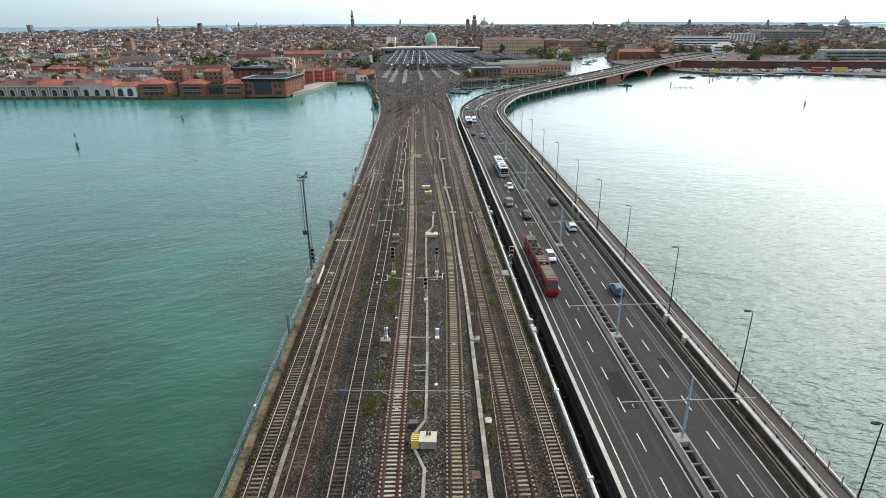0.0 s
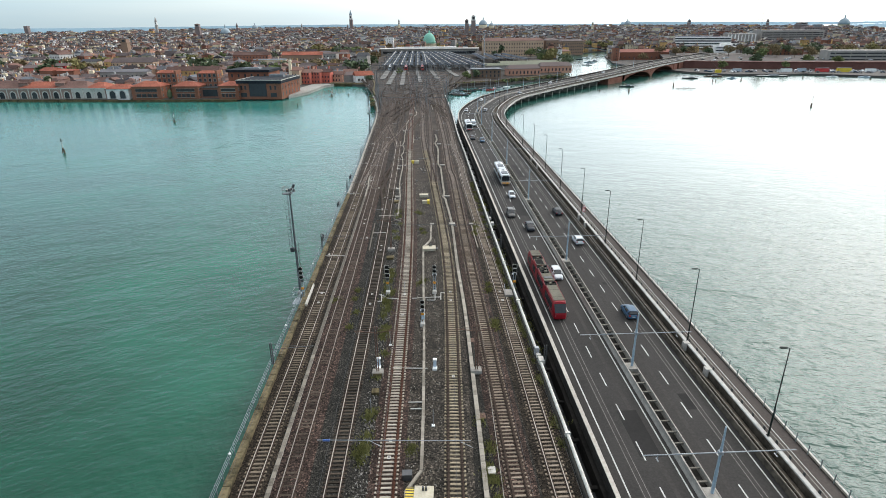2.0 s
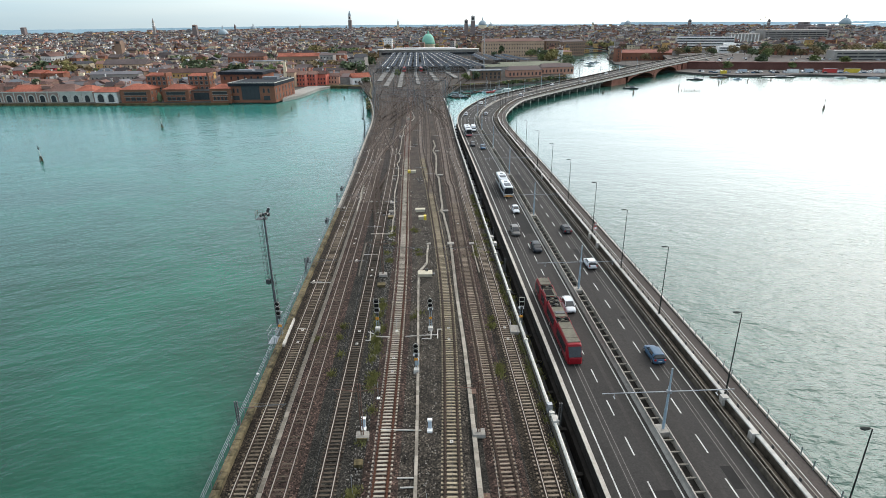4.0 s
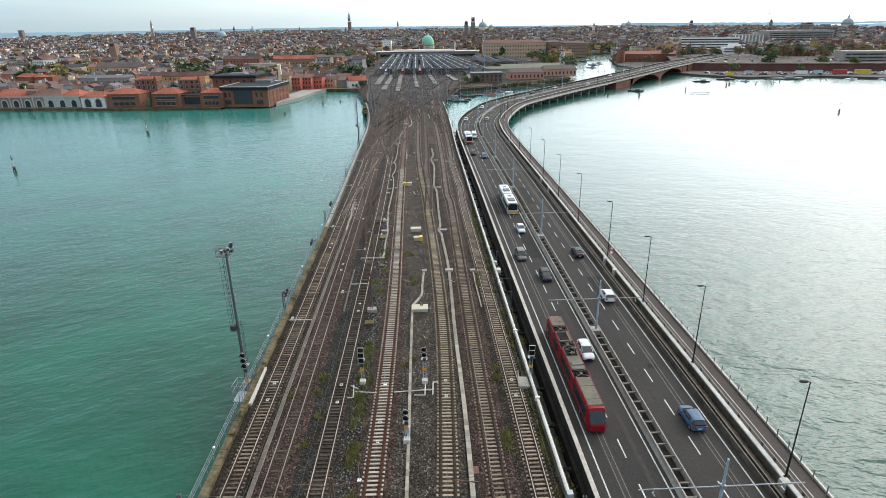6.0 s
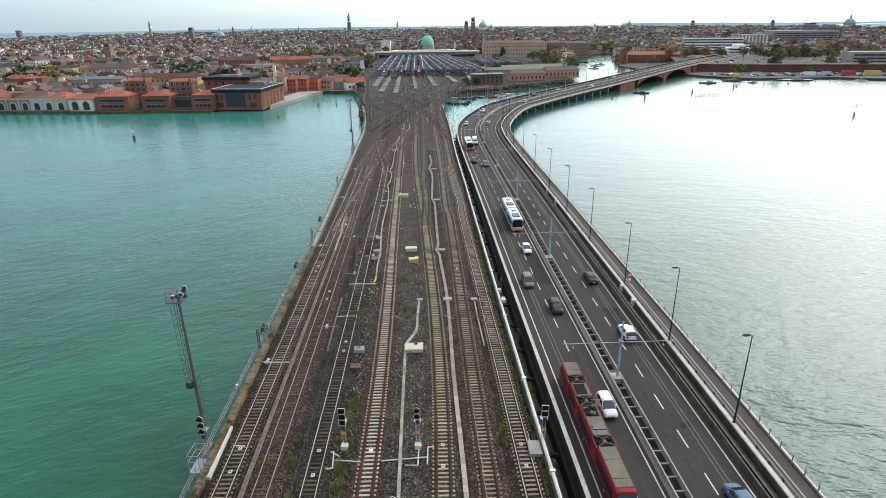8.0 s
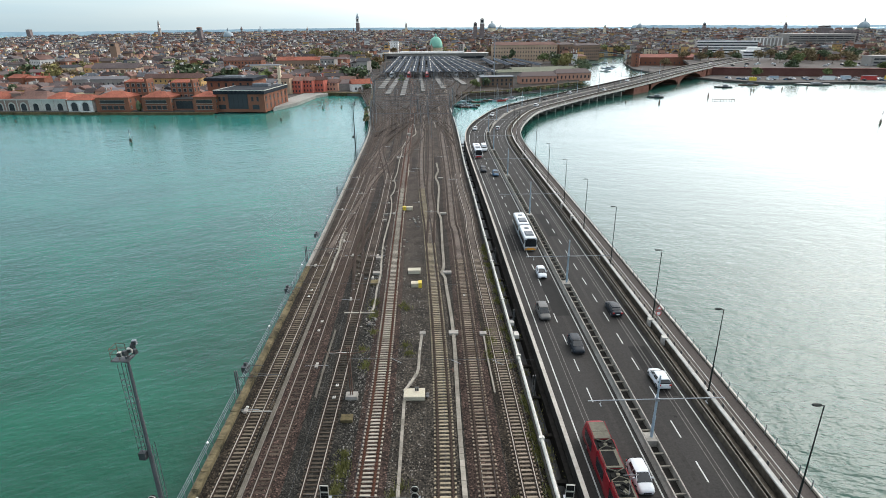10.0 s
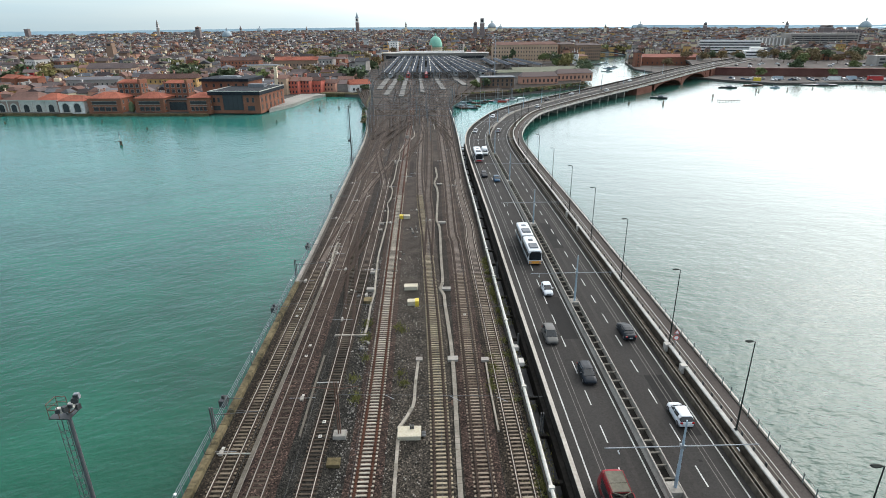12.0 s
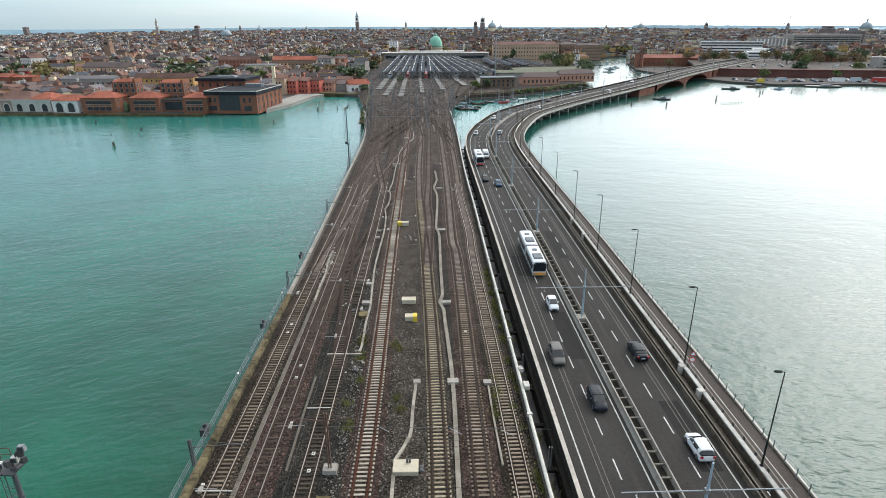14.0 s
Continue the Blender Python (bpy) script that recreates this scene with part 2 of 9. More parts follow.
RAIL_RED = mat("red_rusted_rail_steel", (0.034, 0.0135, 0.008), (0.080, 0.032, 0.019), 0.85, 0.2, 3.0, spec=0.12)
RAIL_RUST = mat("rusted_rail_steel", (0.020, 0.013, 0.0095), (0.060, 0.040, 0.030), 0.85, 0.2, 3.0, spec=0.15)
SLEEPER_PALE = mat("pale_concrete_sleeper", (0.225, 0.196, 0.157), (0.43, 0.383, 0.315), 0.9, 0.3, 5.0, 0.1, spread=0.25)
SLEEPER_TAN = mat("stained_concrete_sleeper", (0.115, 0.088, 0.065), (0.285, 0.228, 0.175), 0.9, 0.3, 5.0, 0.1, spread=0.25)
SLEEPER_BEIGE = mat("beige_concrete_sleeper", (0.172, 0.141, 0.094), (0.35, 0.288, 0.20), 0.9, 0.3, 5.0, 0.1, spread=0.25)
SLEEPER_DARK = mat("dark_timber_sleeper", (0.020, 0.0152, 0.011), (0.088, 0.069, 0.051), 0.9, 0.3, 5.0, 0.2, spread=0.3)
SLEEPER_DUST = mat("dusty_sleeper", (0.085, 0.067, 0.056), (0.235, 0.19, 0.158), 0.9, 0.3, 5.0, 0.1)
SLEEPER_DULL = mat("trodden_pale_sleeper", (0.13, 0.103, 0.086), (0.30, 0.245, 0.205), 0.9, 0.3, 5.0, 0.1)
SLEEPER_WORN = mat("worn_brown_sleeper", (0.055, 0.043, 0.031), (0.185, 0.148, 0.108), 0.9, 0.3, 5.0, 0.1, spread=0.3)
SLEEPER_BROWN = mat("rust_stained_sleeper", (0.052, 0.040, 0.032), (0.165, 0.129, 0.105), 0.9, 0.3, 5.0, 0.1)
CONCRETE = mat("weathered_concrete", (0.17, 0.155, 0.135), (0.34, 0.315, 0.28), 0.9, 0.25, 3.0, 0.2)
CONCRETE_PALE = mat("pale_concrete", (0.33, 0.31, 0.275), (0.54, 0.51, 0.465), 0.9, 0.3, 3.0, 0.1)
CONCRETE_DARK = mat("dark_concrete", (0.035, 0.031, 0.026), (0.105, 0.094, 0.08), 0.9, 0.3, 3.0, 0.2)
BALLAST_RED = gravel("rust_red_ballast", (0.008, 0.0052, 0.004), (0.066, 0.043, 0.034), 7.0, (0.052, 0.038, 0.030))
# near-black: shade on deck sides and parapet put into the colour; tram seams too
SHADE_AND_SEAM = mat("shade_and_seam_black", (0.010, 0.009, 0.008), (0.036, 0.032, 0.028), 0.95, 0.3, 2.0, 0.2, spec=0.2)
STONE = mat("algae_stained_stone", (0.030, 0.025, 0.012), (0.155, 0.122, 0.064), 0.95, 0.3, 2.0, 0.4, tight=0.13, detail=7, spread=0.06)
COPING = mat("yellowed_stone_coping", (0.022, 0.020, 0.011), (0.150, 0.120, 0.068), 0.95, 0.35, 2.2, 0.6, tight=0.12, detail=8, spread=0.12)
ASPHALT = mat("asphalt", (0.0225, 0.0204, 0.0188), (0.047, 0.043, 0.040), 0.88, 0.09, 5.0, 0.1, detail=6)
ASPHALT_WALK = mat("walkway_asphalt", (0.05, 0.041, 0.036), (0.09, 0.076, 0.068), 0.9, 0.1, 4.0, 0.1)
ASPHALT_DARK = mat("worn_wheel_path", (0.024, 0.0215, 0.0195), (0.052, 0.047, 0.0435), 0.88, 0.06, 3.0, detail=6)
GUIDE = mat("dull_guide_rail", (0.06, 0.056, 0.05), (0.13, 0.12, 0.108), 0.6, 0.5, 4.0)
PATCH_TAR = mat("tar_patch", (0.013, 0.012, 0.011), (0.022, 0.020, 0.019), 0.85, 0.3, 4.0)
MARKING = mat("road_paint", (0.22, 0.22, 0.205), (0.52, 0.52, 0.495), 0.7, 0.5, 4.0)
GALV = mat("galvanised_steel", (0.20, 0.215, 0.23), (0.34, 0.355, 0.37), 0.55, 0.3, 4.0, 0, 0.5)
GALV_BLUE = mat("blue_grey_painted_steel", (0.20, 0.27, 0.32), (0.32, 0.39, 0.44), 0.5, 0.3, 4.0)
DARK_STEEL = mat("dark_painted_steel", (0.02, 0.022, 0.024), (0.055, 0.058, 0.06), 0.5, 0.3, 4.0)
RUSTY = mat("rust_brown_steel", (0.06, 0.03, 0.02), (0.14, 0.075, 0.05), 0.8, 0.5, 4.0)
MATT_BLACK = mat("matt_black", (0.004, 0.004, 0.004), (0.016, 0.015, 0.013), 0.95, 0.8, 5.0)
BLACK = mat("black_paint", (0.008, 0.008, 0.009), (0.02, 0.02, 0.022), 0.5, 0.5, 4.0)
YELLOW = mat("yellow_paint", (0.45, 0.32, 0.02), (0.65, 0.48, 0.04), 0.6, 0.5, 4.0)
ORANGE = mat("orange_plate", (0.55, 0.22, 0.02), (0.7, 0.3, 0.03), 0.6, 0.5, 4.0)
WHITE = mat("white_paint", (0.6, 0.6, 0.58), (0.8, 0.8, 0.78), 0.5, 0.4, 3.0)
WHITE_METAL = mat("white_painted_pipe", (0.30, 0.285, 0.25), (0.60, 0.575, 0.52), 0.6, 0.3, 2.0, 0.05)
BLUE_GREY = mat("pale_blue_cabinet_paint", (0.30, 0.36, 0.42), (0.45, 0.52, 0.58), 0.6, 0.4, 3.0)
RED_PAINT = mat("red_paint", (0.35, 0.02, 0.02), (0.5, 0.04, 0.03), 0.4, 0.4, 3.0)
WEEDS = mat("weeds", (0.075, 0.078, 0.024), (0.21, 0.20, 0.075), 0.9, 0.6, 4.0, island=0.5)
RUBBLE = mat("pale_rubble", (0.10, 0.09, 0.08), (0.27, 0.25, 0.225), 0.9, 0.5, 3.0, island=0.5)


# ---- mesh helpers ----
class Shape:
    """Collects boxes, tubes and sweeps into one mesh."""

    def __init__(self):
        self.v, self.f, self.m = [], [], []

    def add(self, verts, faces, slot=0):
        k = len(self.v)
        self.v.extend(verts)
        self.f.extend([tuple(i + k for i in f) for f in faces])
        self.m.extend([slot] * len(faces))
        return self

    def box(self, x, y, z, sx, sy, sz, turn=0.0, slot=0, taper=1.0):
        """A box on its base centre (x, y, z)."""
        c, s = math.cos(turn), math.sin(turn)
        vs = []
        for h, k in ((0, 1.0), (sz, taper)):
            for a, b in ((-1, -1), (1, -1), (1, 1), (-1, 1)):
                u, w = a * sx / 2 * k, b * sy / 2 * k
                vs.append((x + u * c - w * s, y + u * s + w * c, z + h))
        return self.add(vs, [(0, 3, 2, 1), (4, 5, 6, 7), (0, 1, 5, 4), (1, 2, 6, 5), (2, 3, 7, 6), (3, 0, 4, 7)], slot)

    def tube(self, a, b, r, r2=None, n=8, slot=0):
        a, b = Vector(a), Vector(b)
        r2 = r if r2 is None else r2
        d = (b - a).normalized()
        u = d.orthogonal().normalized()
        w = d.cross(u)
        vs = [tuple(p + (u * math.cos(2 * math.pi * i / n) + w * math.sin(2 * math.pi * i / n)) * q) for p, q in ((a, r), (b, r2)) for i in range(n)]
        fs = [(i, (i + 1) % n, n + (i + 1) % n, n + i) for i in range(n)] + [tuple(range(n))[::-1], tuple(range(n, 2 * n))]
        return self.add(vs, fs, slot)

    def sweep(self, pts, profile, slot=0, closed=True):
        """profile: (offset to the right, height) round the section, along pts (x, y, z)."""
        n, k = len(pts), len(profile)
        vs = []
        for i, p in enumerate(pts):
            a, b = pts[max(0, i - 1)], pts[min(n - 1, i + 1)]
            dx, dy = b[0] - a[0], b[1] - a[1]
            q = math.hypot(dx, dy) or 1
            for o, h in profile:
                vs.append((p[0] + dy / q * o, p[1] - dx / q * o, p[2] + h))
        m = k if closed else k - 1
        fs = [(i * k + j, i * k + (j + 1) % k, (i + 1) * k + (j + 1) % k, (i + 1) * k + j) for i in range(n - 1) for j in range(m)]
        if closed:
            fs += [tuple(range(k))[::-1], tuple(range((n - 1) * k, n * k))]
        return self.add(vs, fs, slot)

    def lathe(self, x, y, z, rings, n=12, slot=0):
        """rings: (radius, height)."""
        vs = [(x + r * math.cos(2 * math.pi * i / n), y + r * math.sin(2 * math.pi * i / n), z + h) for r, h in rings for i in range(n)]
        k = len(rings)
        fs = [(j * n + i, j * n + (i + 1) % n, (j + 1) * n + (i + 1) % n, (j + 1) * n + i) for j in range(k - 1) for i in range(n)]
        fs += [tuple(range(n))[::-1], tuple(range((k - 1) * n, k * n))]
        return self.add(vs, fs, slot)

    def mesh(self, name, *mats, smooth=False):
        me = bpy.data.meshes.new(name)
        me.from_pydata(self.v, [], self.f)
        for q in mats:
            me.materials.append(q)
        if len(mats) > 1:
            me.polygons.foreach_set("material_index", self.m)
        if smooth:
            me.polygons.foreach_set("use_smooth", [True] * len(me.polygons))
        me.update()
        return me


def part(name, shape, mats, parent=None, label="", smooth=False):
    """Links a shape as one mesh object, under a thing or a part."""
    mats = mats if isinstance(mats, (tuple, list)) else (mats,)
    ob = new(name, shape.mesh(name, *mats, smooth=smooth) if isinstance(shape, Shape) else shape)
    ob.parent = parent
    if label:
        ob["label"] = label
    return ob


def thing(name, label, category, at=(0, 0, 0), turn=0.0, group="", kind=""):
    ob = new(name)
    ob.empty_display_size = 0.2
    ob.matrix_basis = pose(*at, 0, 0, turn)
    return tagged(ob, label, category, group, kind)


def spline(pts, step=3.0):
    """A smooth line through points of any dimension, cut every step metres or so."""
    p = [np.array(q, float) for q in pts]
    p = [2 * p[0] - p[1]] + p + [2 * p[-1] - p[-2]]
    out = []
    for i in range(1, len(p) - 2):
        n = max(1, int(np.linalg.norm((p[i + 1] - p[i])[:2]) / step))
        for j in range(n):
            t = j / n
            out.append(0.5 * (2 * p[i] + (p[i + 1] - p[i - 1]) * t + (2 * p[i - 1] - 5 * p[i] + 4 * p[i + 1] - p[i + 2]) * t * t
                              + (3 * p[i] - p[i - 1] - 3 * p[i + 1] + p[i + 2]) * t ** 3))
    out.append(p[-2])
    return [tuple(float(c) for c in q) for q in out]


def shifted(pts, off, rise=0.0):
    """The line off metres to the right of pts."""
    out = []
    for i, p in enumerate(pts):
        a, b = pts[max(0, i - 1)], pts[min(len(pts) - 1, i + 1)]
        dx, dy = b[0] - a[0], b[1] - a[1]
        q = math.hypot(dx, dy) or 1
        out.append((p[0] + dy / q * off, p[1] - dx / q * off, p[2] + rise))
    return out


def along(pts, start, step, stop=1e9):
    """Points and headings every step metres of a line's run."""
    out, run, want = [], 0.0, start
    for a, b in zip(pts, pts[1:]):
        d = math.dist(a, b)
        while want <= run + d and want <= stop:
            t = (want - run) / d if d else 0
            out.append((tuple(a[i] + (b[i] - a[i]) * t for i in range(3)), math.atan2(b[1] - a[1], b[0] - a[0])))
            want += step
        run += d
    return out


def at_y(pts, y):
    """The point of a line at that y, and its heading, on its first run north."""
    for a, b in zip(pts, pts[1:]):
        if a[1] <= y <= b[1]:
            t = (y - a[1]) / (b[1] - a[1])
            return tuple(a[i] + (b[i] - a[i]) * t for i in range(3)), math.atan2(b[1] - a[1], b[0] - a[0])


def clip_line(pts, y0, y1):
    return [p for p in pts if y0 <= p[1] <= y1]


def loft(s, sections, slot=0):
    """Rings of equal count, front to back, closed at both ends."""
    k = len(sections[0])
    vs = [p for ring in sections for p in ring]
    fs = [(i * k + j, i * k + (j + 1) % k, (i + 1) * k + (j + 1) % k, (i + 1) * k + j) for i in range(len(sections) - 1) for j in range(k)]
    fs += [tuple(range(k))[::-1], tuple(range((len(sections) - 1) * k, len(sections) * k))]
    s.add(vs, fs, slot)


rng = random.Random(7)
WATER, LAND = -4.0, -2.4


def flat(name, outline, z, depth, material, kind="structure", label=""):
    """A slab with a vertical rim from an outline."""
    s = Shape()
    n = len(outline)
    s.add([(x, y, z) for x, y in outline], [tuple(range(n))])
    s.add([(x, y, h) for h in (z, z - depth) for x, y in outline], [((i + 1) % n, i, n + i, n + (i + 1) % n) for i in range(n)])
    me = s.mesh(name, material)
    return tagged(new(name, me), label, "", "", kind)
# ---- the large structure: water, distance, land ----
s = Shape()
s.add([(-9000, -3000, WATER), (9000, -3000, WATER), (9000, 9000, WATER), (-9000, 9000, WATER)], [(0, 1, 2, 3)])
tagged(new("water", s.mesh("water", WATER_MAT)), "green lagoon water with small ripples", "water", "", "structure")

# distance haze is painted into the shore's blue-grey
HILL = mat("hazy_blue_shore", (0.26, 0.36, 0.42), (0.36, 0.47, 0.53), 1.0, 0.004, 0.02, spec=0.0)
FAR_GROUND = mat("far_city_ground", (0.05, 0.046, 0.042), (0.12, 0.105, 0.095), 0.95, 0.01, 0.06)
PAVING = mat("stone_paving", (0.17, 0.16, 0.145), (0.34, 0.32, 0.29), 0.9, 0.05, 1.0)


def far_shore(name, x0, x1, y, height, seed, depth=60):
    """A low wooded strip of islands at the horizon with an uneven crest, its height fitted to the camera's view."""
    r = random.Random(seed)
    s, n = Shape(), 160
    crest = [WATER + height * (0.8 + 0.12 * math.sin(i * 0.05 + seed) + r.uniform(0.0, 0.06)) for i in range(n + 1)]
    xs = [x0 + (x1 - x0) * i / n for i in range(n + 1)]
    vs = [(x, y, WATER - 1) for x in xs] + [(x, y + depth * 0.5, c) for x, c in zip(xs, crest)] + [(x, y + depth, WATER - 1) for x in xs]
    m = n + 1
    fs = [(i, i + 1, m + i + 1, m + i) for i in range(n)] + [(m + i, m + i + 1, 2 * m + i + 1, 2 * m + i) for i in range(n)]
    s.add(vs, fs)
    tagged(new(name, s.mesh(name, HILL)), "low far islands with blue haze in their colour", "backdrop", "", "structure")


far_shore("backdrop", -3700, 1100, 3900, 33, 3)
# backdrop sheet for the far lagoon, glowing to stand for its sky reflection
GLOW = bpy.data.materials.new("glowing_far_lagoon")
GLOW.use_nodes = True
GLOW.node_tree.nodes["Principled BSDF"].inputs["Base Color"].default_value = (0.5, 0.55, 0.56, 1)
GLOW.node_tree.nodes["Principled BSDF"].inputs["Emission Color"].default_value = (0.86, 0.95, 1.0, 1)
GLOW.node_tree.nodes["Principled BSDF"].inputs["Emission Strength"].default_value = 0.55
# raised at the back so that its edge fits the camera's view
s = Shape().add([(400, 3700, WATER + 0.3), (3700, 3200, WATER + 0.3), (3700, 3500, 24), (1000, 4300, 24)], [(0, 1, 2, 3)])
tagged(new("backdrop", s.mesh("backdrop", GLOW)), "glowing sheet standing for the pale far lagoon", "backdrop", "", "structure")
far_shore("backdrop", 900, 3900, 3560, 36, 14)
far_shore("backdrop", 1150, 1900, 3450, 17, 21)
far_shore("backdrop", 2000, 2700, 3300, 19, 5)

LEFT_CITY = [(-2600, 520), (-1200, 430), (-700, 405), (-322, 400), (-238, 393), (-224, 395), (-176, 394), (-121, 405), (-126, 442), (-122, 484), (-104, 487), (-78, 478), (-70, 464), (-62, 400),
             (-12, 385), (-13, 455), (24, 474), (34, 487), (88, 540), (104, 640), (112, 712), (134, 845), (196, 965), (420, 1180), (900, 1500), (1400, 2100), (1300, 2900), (300, 3500), (-900, 3500),
             (-1450, 2900), (-1640, 2250), (-1500, 1850), (-2000, 1500), (-2900, 1300)]
flat("ground_city", LEFT_CITY, LAND, 4, FAR_GROUND, "structure", "city ground behind stone quays")
RIGHT_CITY = [(214, 582), (242, 556), (308, 560), (362, 530), (700, 515), (1500, 600), (2100, 900), (2000, 1500), (1500, 1900), (1000, 1450), (480, 1150), (236, 975), (190, 830), (172, 712), (186, 640)]
flat("ground_terminal", RIGHT_CITY, LAND, 4, FAR_GROUND, "structure", "quayside ground of the road terminal")

# ---- lines of the railway ----
T_LINES = {
    "a": [(-17.6, 0), (-21.05, 48), (-25.5, 113), (-29.9, 177), (-33.0, 222), (-36.1, 254), (-40.5, 301), (-47, 350), (-60, 420), (-76, 500), (-88, 640)],
    "b": [(-13.8, 0), (-17.15, 48), (-21.7, 116), (-27.0, 188), (-29.7, 222), (-32.5, 254), (-36.5, 301), (-42, 350), (-52, 420), (-66, 500), (-80, 640)],
    "c": [(-9.3, 0), (-12.5, 48), (-16.7, 116), (-21.8, 188), (-24.5, 222), (-27.2, 254), (-31, 301), (-36, 350), (-44, 420), (-55, 500), (-70, 640)],
    "d": [(-4.2, 0), (-7.05, 48), (-11.0, 116), (-16.2, 178), (-19.9, 222), (-22.5, 254), (-26.3, 301), (-30, 350), (-36, 420), (-45, 500), (-60, 640)],
    "e": [(1.8, 0), (-0.05, 48), (-2.6, 112), (-9.0, 178), (-11.5, 199), (-14.2, 222), (-17.2, 254), (-20.6, 301), (-24, 350), (-29, 420), (-36, 500), (-50, 640)],
    "f": [(10.5, 0), (6.75, 48), (1.7, 113), (-2.9, 178), (-4.3, 190), (-6.4, 222), (-8.7, 254), (-12.4, 301), (-16, 350), (-21, 420), (-28, 500), (-40, 640)],
    "g": [(14.9, 0), (11.05, 48), (5.85, 113), (0.4, 178), (-0.6, 195), (-3.2, 222), (-5.3, 254), (-8.6, 301), (-11.8, 350), (-15.5, 420), (-20, 500), (-30, 640)],
}
T_LINES = {k: spline([(x, y, 0.0) for x, y in v], 3.0) for k, v in T_LINES.items()}
LEFT_EDGE = spline([(-19.1, 0, 0), (-22.8, 48, 0), (-27.6, 113, 0), (-32.2, 177, 0), (-36.0, 221, 0), (-38.9, 254, 0), (-43.2, 301, 0), (-49, 342, 0), (-58, 388, 0)], 4)
RIGHT_EDGE = spline([(17.6, 0, 0), (13.6, 48, 0), (8.25, 113, 0), (3.2, 178, 0), (0.9, 209, 0), (-2.6, 254, 0), (-5.6, 302, 0), (-8.6, 343, 0), (-11.8, 382, 0)], 4)

# embankment: a solid causeway between the two edges, then the station yard
near_left, near_right = [(p[0] - 1.0, p[1]) for p in LEFT_EDGE if p[1] < 262], [(p[0] + 0.3, p[1]) for p in RIGHT_EDGE if p[1] < 262]
flat("railway_embankment", near_left + [(-39.6, 262), (-3.0, 262)] + near_right[::-1], -0.32, 4.2, BED, "structure", "dark gravel railway causeway between masonry walls")
outline = [(-39.6, 262)] + [(p[0] - 1.0, p[1]) for p in LEFT_EDGE if p[1] > 262] + [(-61.5, 414), (-66.5, 456), (-72, 486), (-92, 560), (-106, 700), (-120, 960), (30, 960), (22, 700), (14, 560), (24, 476), (-13, 456)]
outline += [(p[0] + 0.3, p[1]) for p in reversed(RIGHT_EDGE) if p[1] > 262] + [(-3.0, 262)]
flat("railway_yard", outline, -0.32, 4.2, YARD, "structure", "brown gravel station yard between masonry walls")


def bed(name, line, y0, y1, half, material, top=-0.225):
    s = Shape()
    s.sweep(clip_line(line, y0, y1), [(-half - 0.55, -0.318), (-half, top), (half, top), (half + 0.55, -0.318)], closed=False)
    # open profile runs left to right: faces look up
    return tagged(new(name, s.mesh(name, material)), "", "", "", "structure")


for key, material in (("a", BALLAST), ("b", BALLAST_RED), ("c", BED), ("d", BALLAST_RED), ("e", BALLAST_GREY), ("f", BALLAST_RED), ("g", BALLAST)):
    bed("ballast_bed", T_LINES[key], 0, 640, 1.45, material, -0.148 if key == "b" else -0.225)
strip = spline([(-1.2, 0, 0), (-3.6, 48, 0), (-6.8, 114, 0), (-12.6, 178, 0), (-18.5, 240, 0)], 3)
s = Shape()
s.sweep(strip, [(-2.0, -0.317), (-1.7, -0.27), (1.7, -0.27), (2.0, -0.317)], closed=False)
tagged(new("gravel_strip", s.mesh("gravel_strip", BALLAST_GREY)), "", "", "", "structure")

# ---- the road bridge ----
ROAD = spline([(29.3, 0, 0.1), (25.6, 47, 0.1), (23.15, 77, 0.1), (20.4, 113, 0.1), (17.2, 154, 0.1), (14.0, 196, 0.1), (9.6, 250, 0.1), (7.4, 280, 0.1), (6.9, 300, 0.1), (7.8, 316, 0.1), (10.2, 332, 0.1), (14.2, 350, 0.1),
               (20.1, 371, 0.1), (28.5, 389.5, 0.1), (47.5, 420, 0.2), (68.9, 450.7, 0.5), (95, 484, 1.2), (113, 506, 2.0), (140, 541, 3.0), (178, 594, 4.0), (225, 655, 4.8), (262, 703, 5.0), (300, 752, 5.0)], 4)
s = Shape()
s.sweep(ROAD, [(-9.05, 0.0), (7.85, 0.0), (7.85, -0.9), (-9.05, -0.9)])
tagged(new("road", s.mesh("road", ASPHALT)), "dark asphalt dual carriageway on a low bridge", "road", "", "structure")
# deck sides near-black, their shade painted in
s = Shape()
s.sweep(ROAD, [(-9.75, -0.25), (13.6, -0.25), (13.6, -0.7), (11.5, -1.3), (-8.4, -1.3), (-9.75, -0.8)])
tagged(new("bridge_deck", s.mesh("bridge_deck", SHADE_AND_SEAM)), "concrete bridge deck on piers", "bridge", "", "structure")
s = Shape()
s.sweep(ROAD, [(13.62, 0.22), (13.86, 0.22), (13.86, -0.75), (13.62, -0.75)])
tagged(new("bridge_fascia", s.mesh("bridge_fascia", CONCRETE_PALE)), "pale concrete edge beam of the road bridge", "edge beam", "", "structure")
for (p, a) in along(ROAD, 6, 12):
    h = p[2] - 1.3 - WATER + 1
    if p[1] > 488:
        break
    s = Shape()
    c, q = math.cos(a - math.pi / 2), math.sin(a - math.pi / 2)
    s.box(p[0] + 1.5 * c, p[1] + 1.5 * q, WATER - 1, 19, 1.3, h - 0.5, a - math.pi / 2)
    s.box(p[0] + 2.0 * c, p[1] + 2.0 * q, p[2] - 1.9, 22, 1.7, 0.6, a - math.pi / 2)
    tagged(new("bridge_pier", s.mesh("bridge_pier", CONCRETE)), "", "", "", "structure")

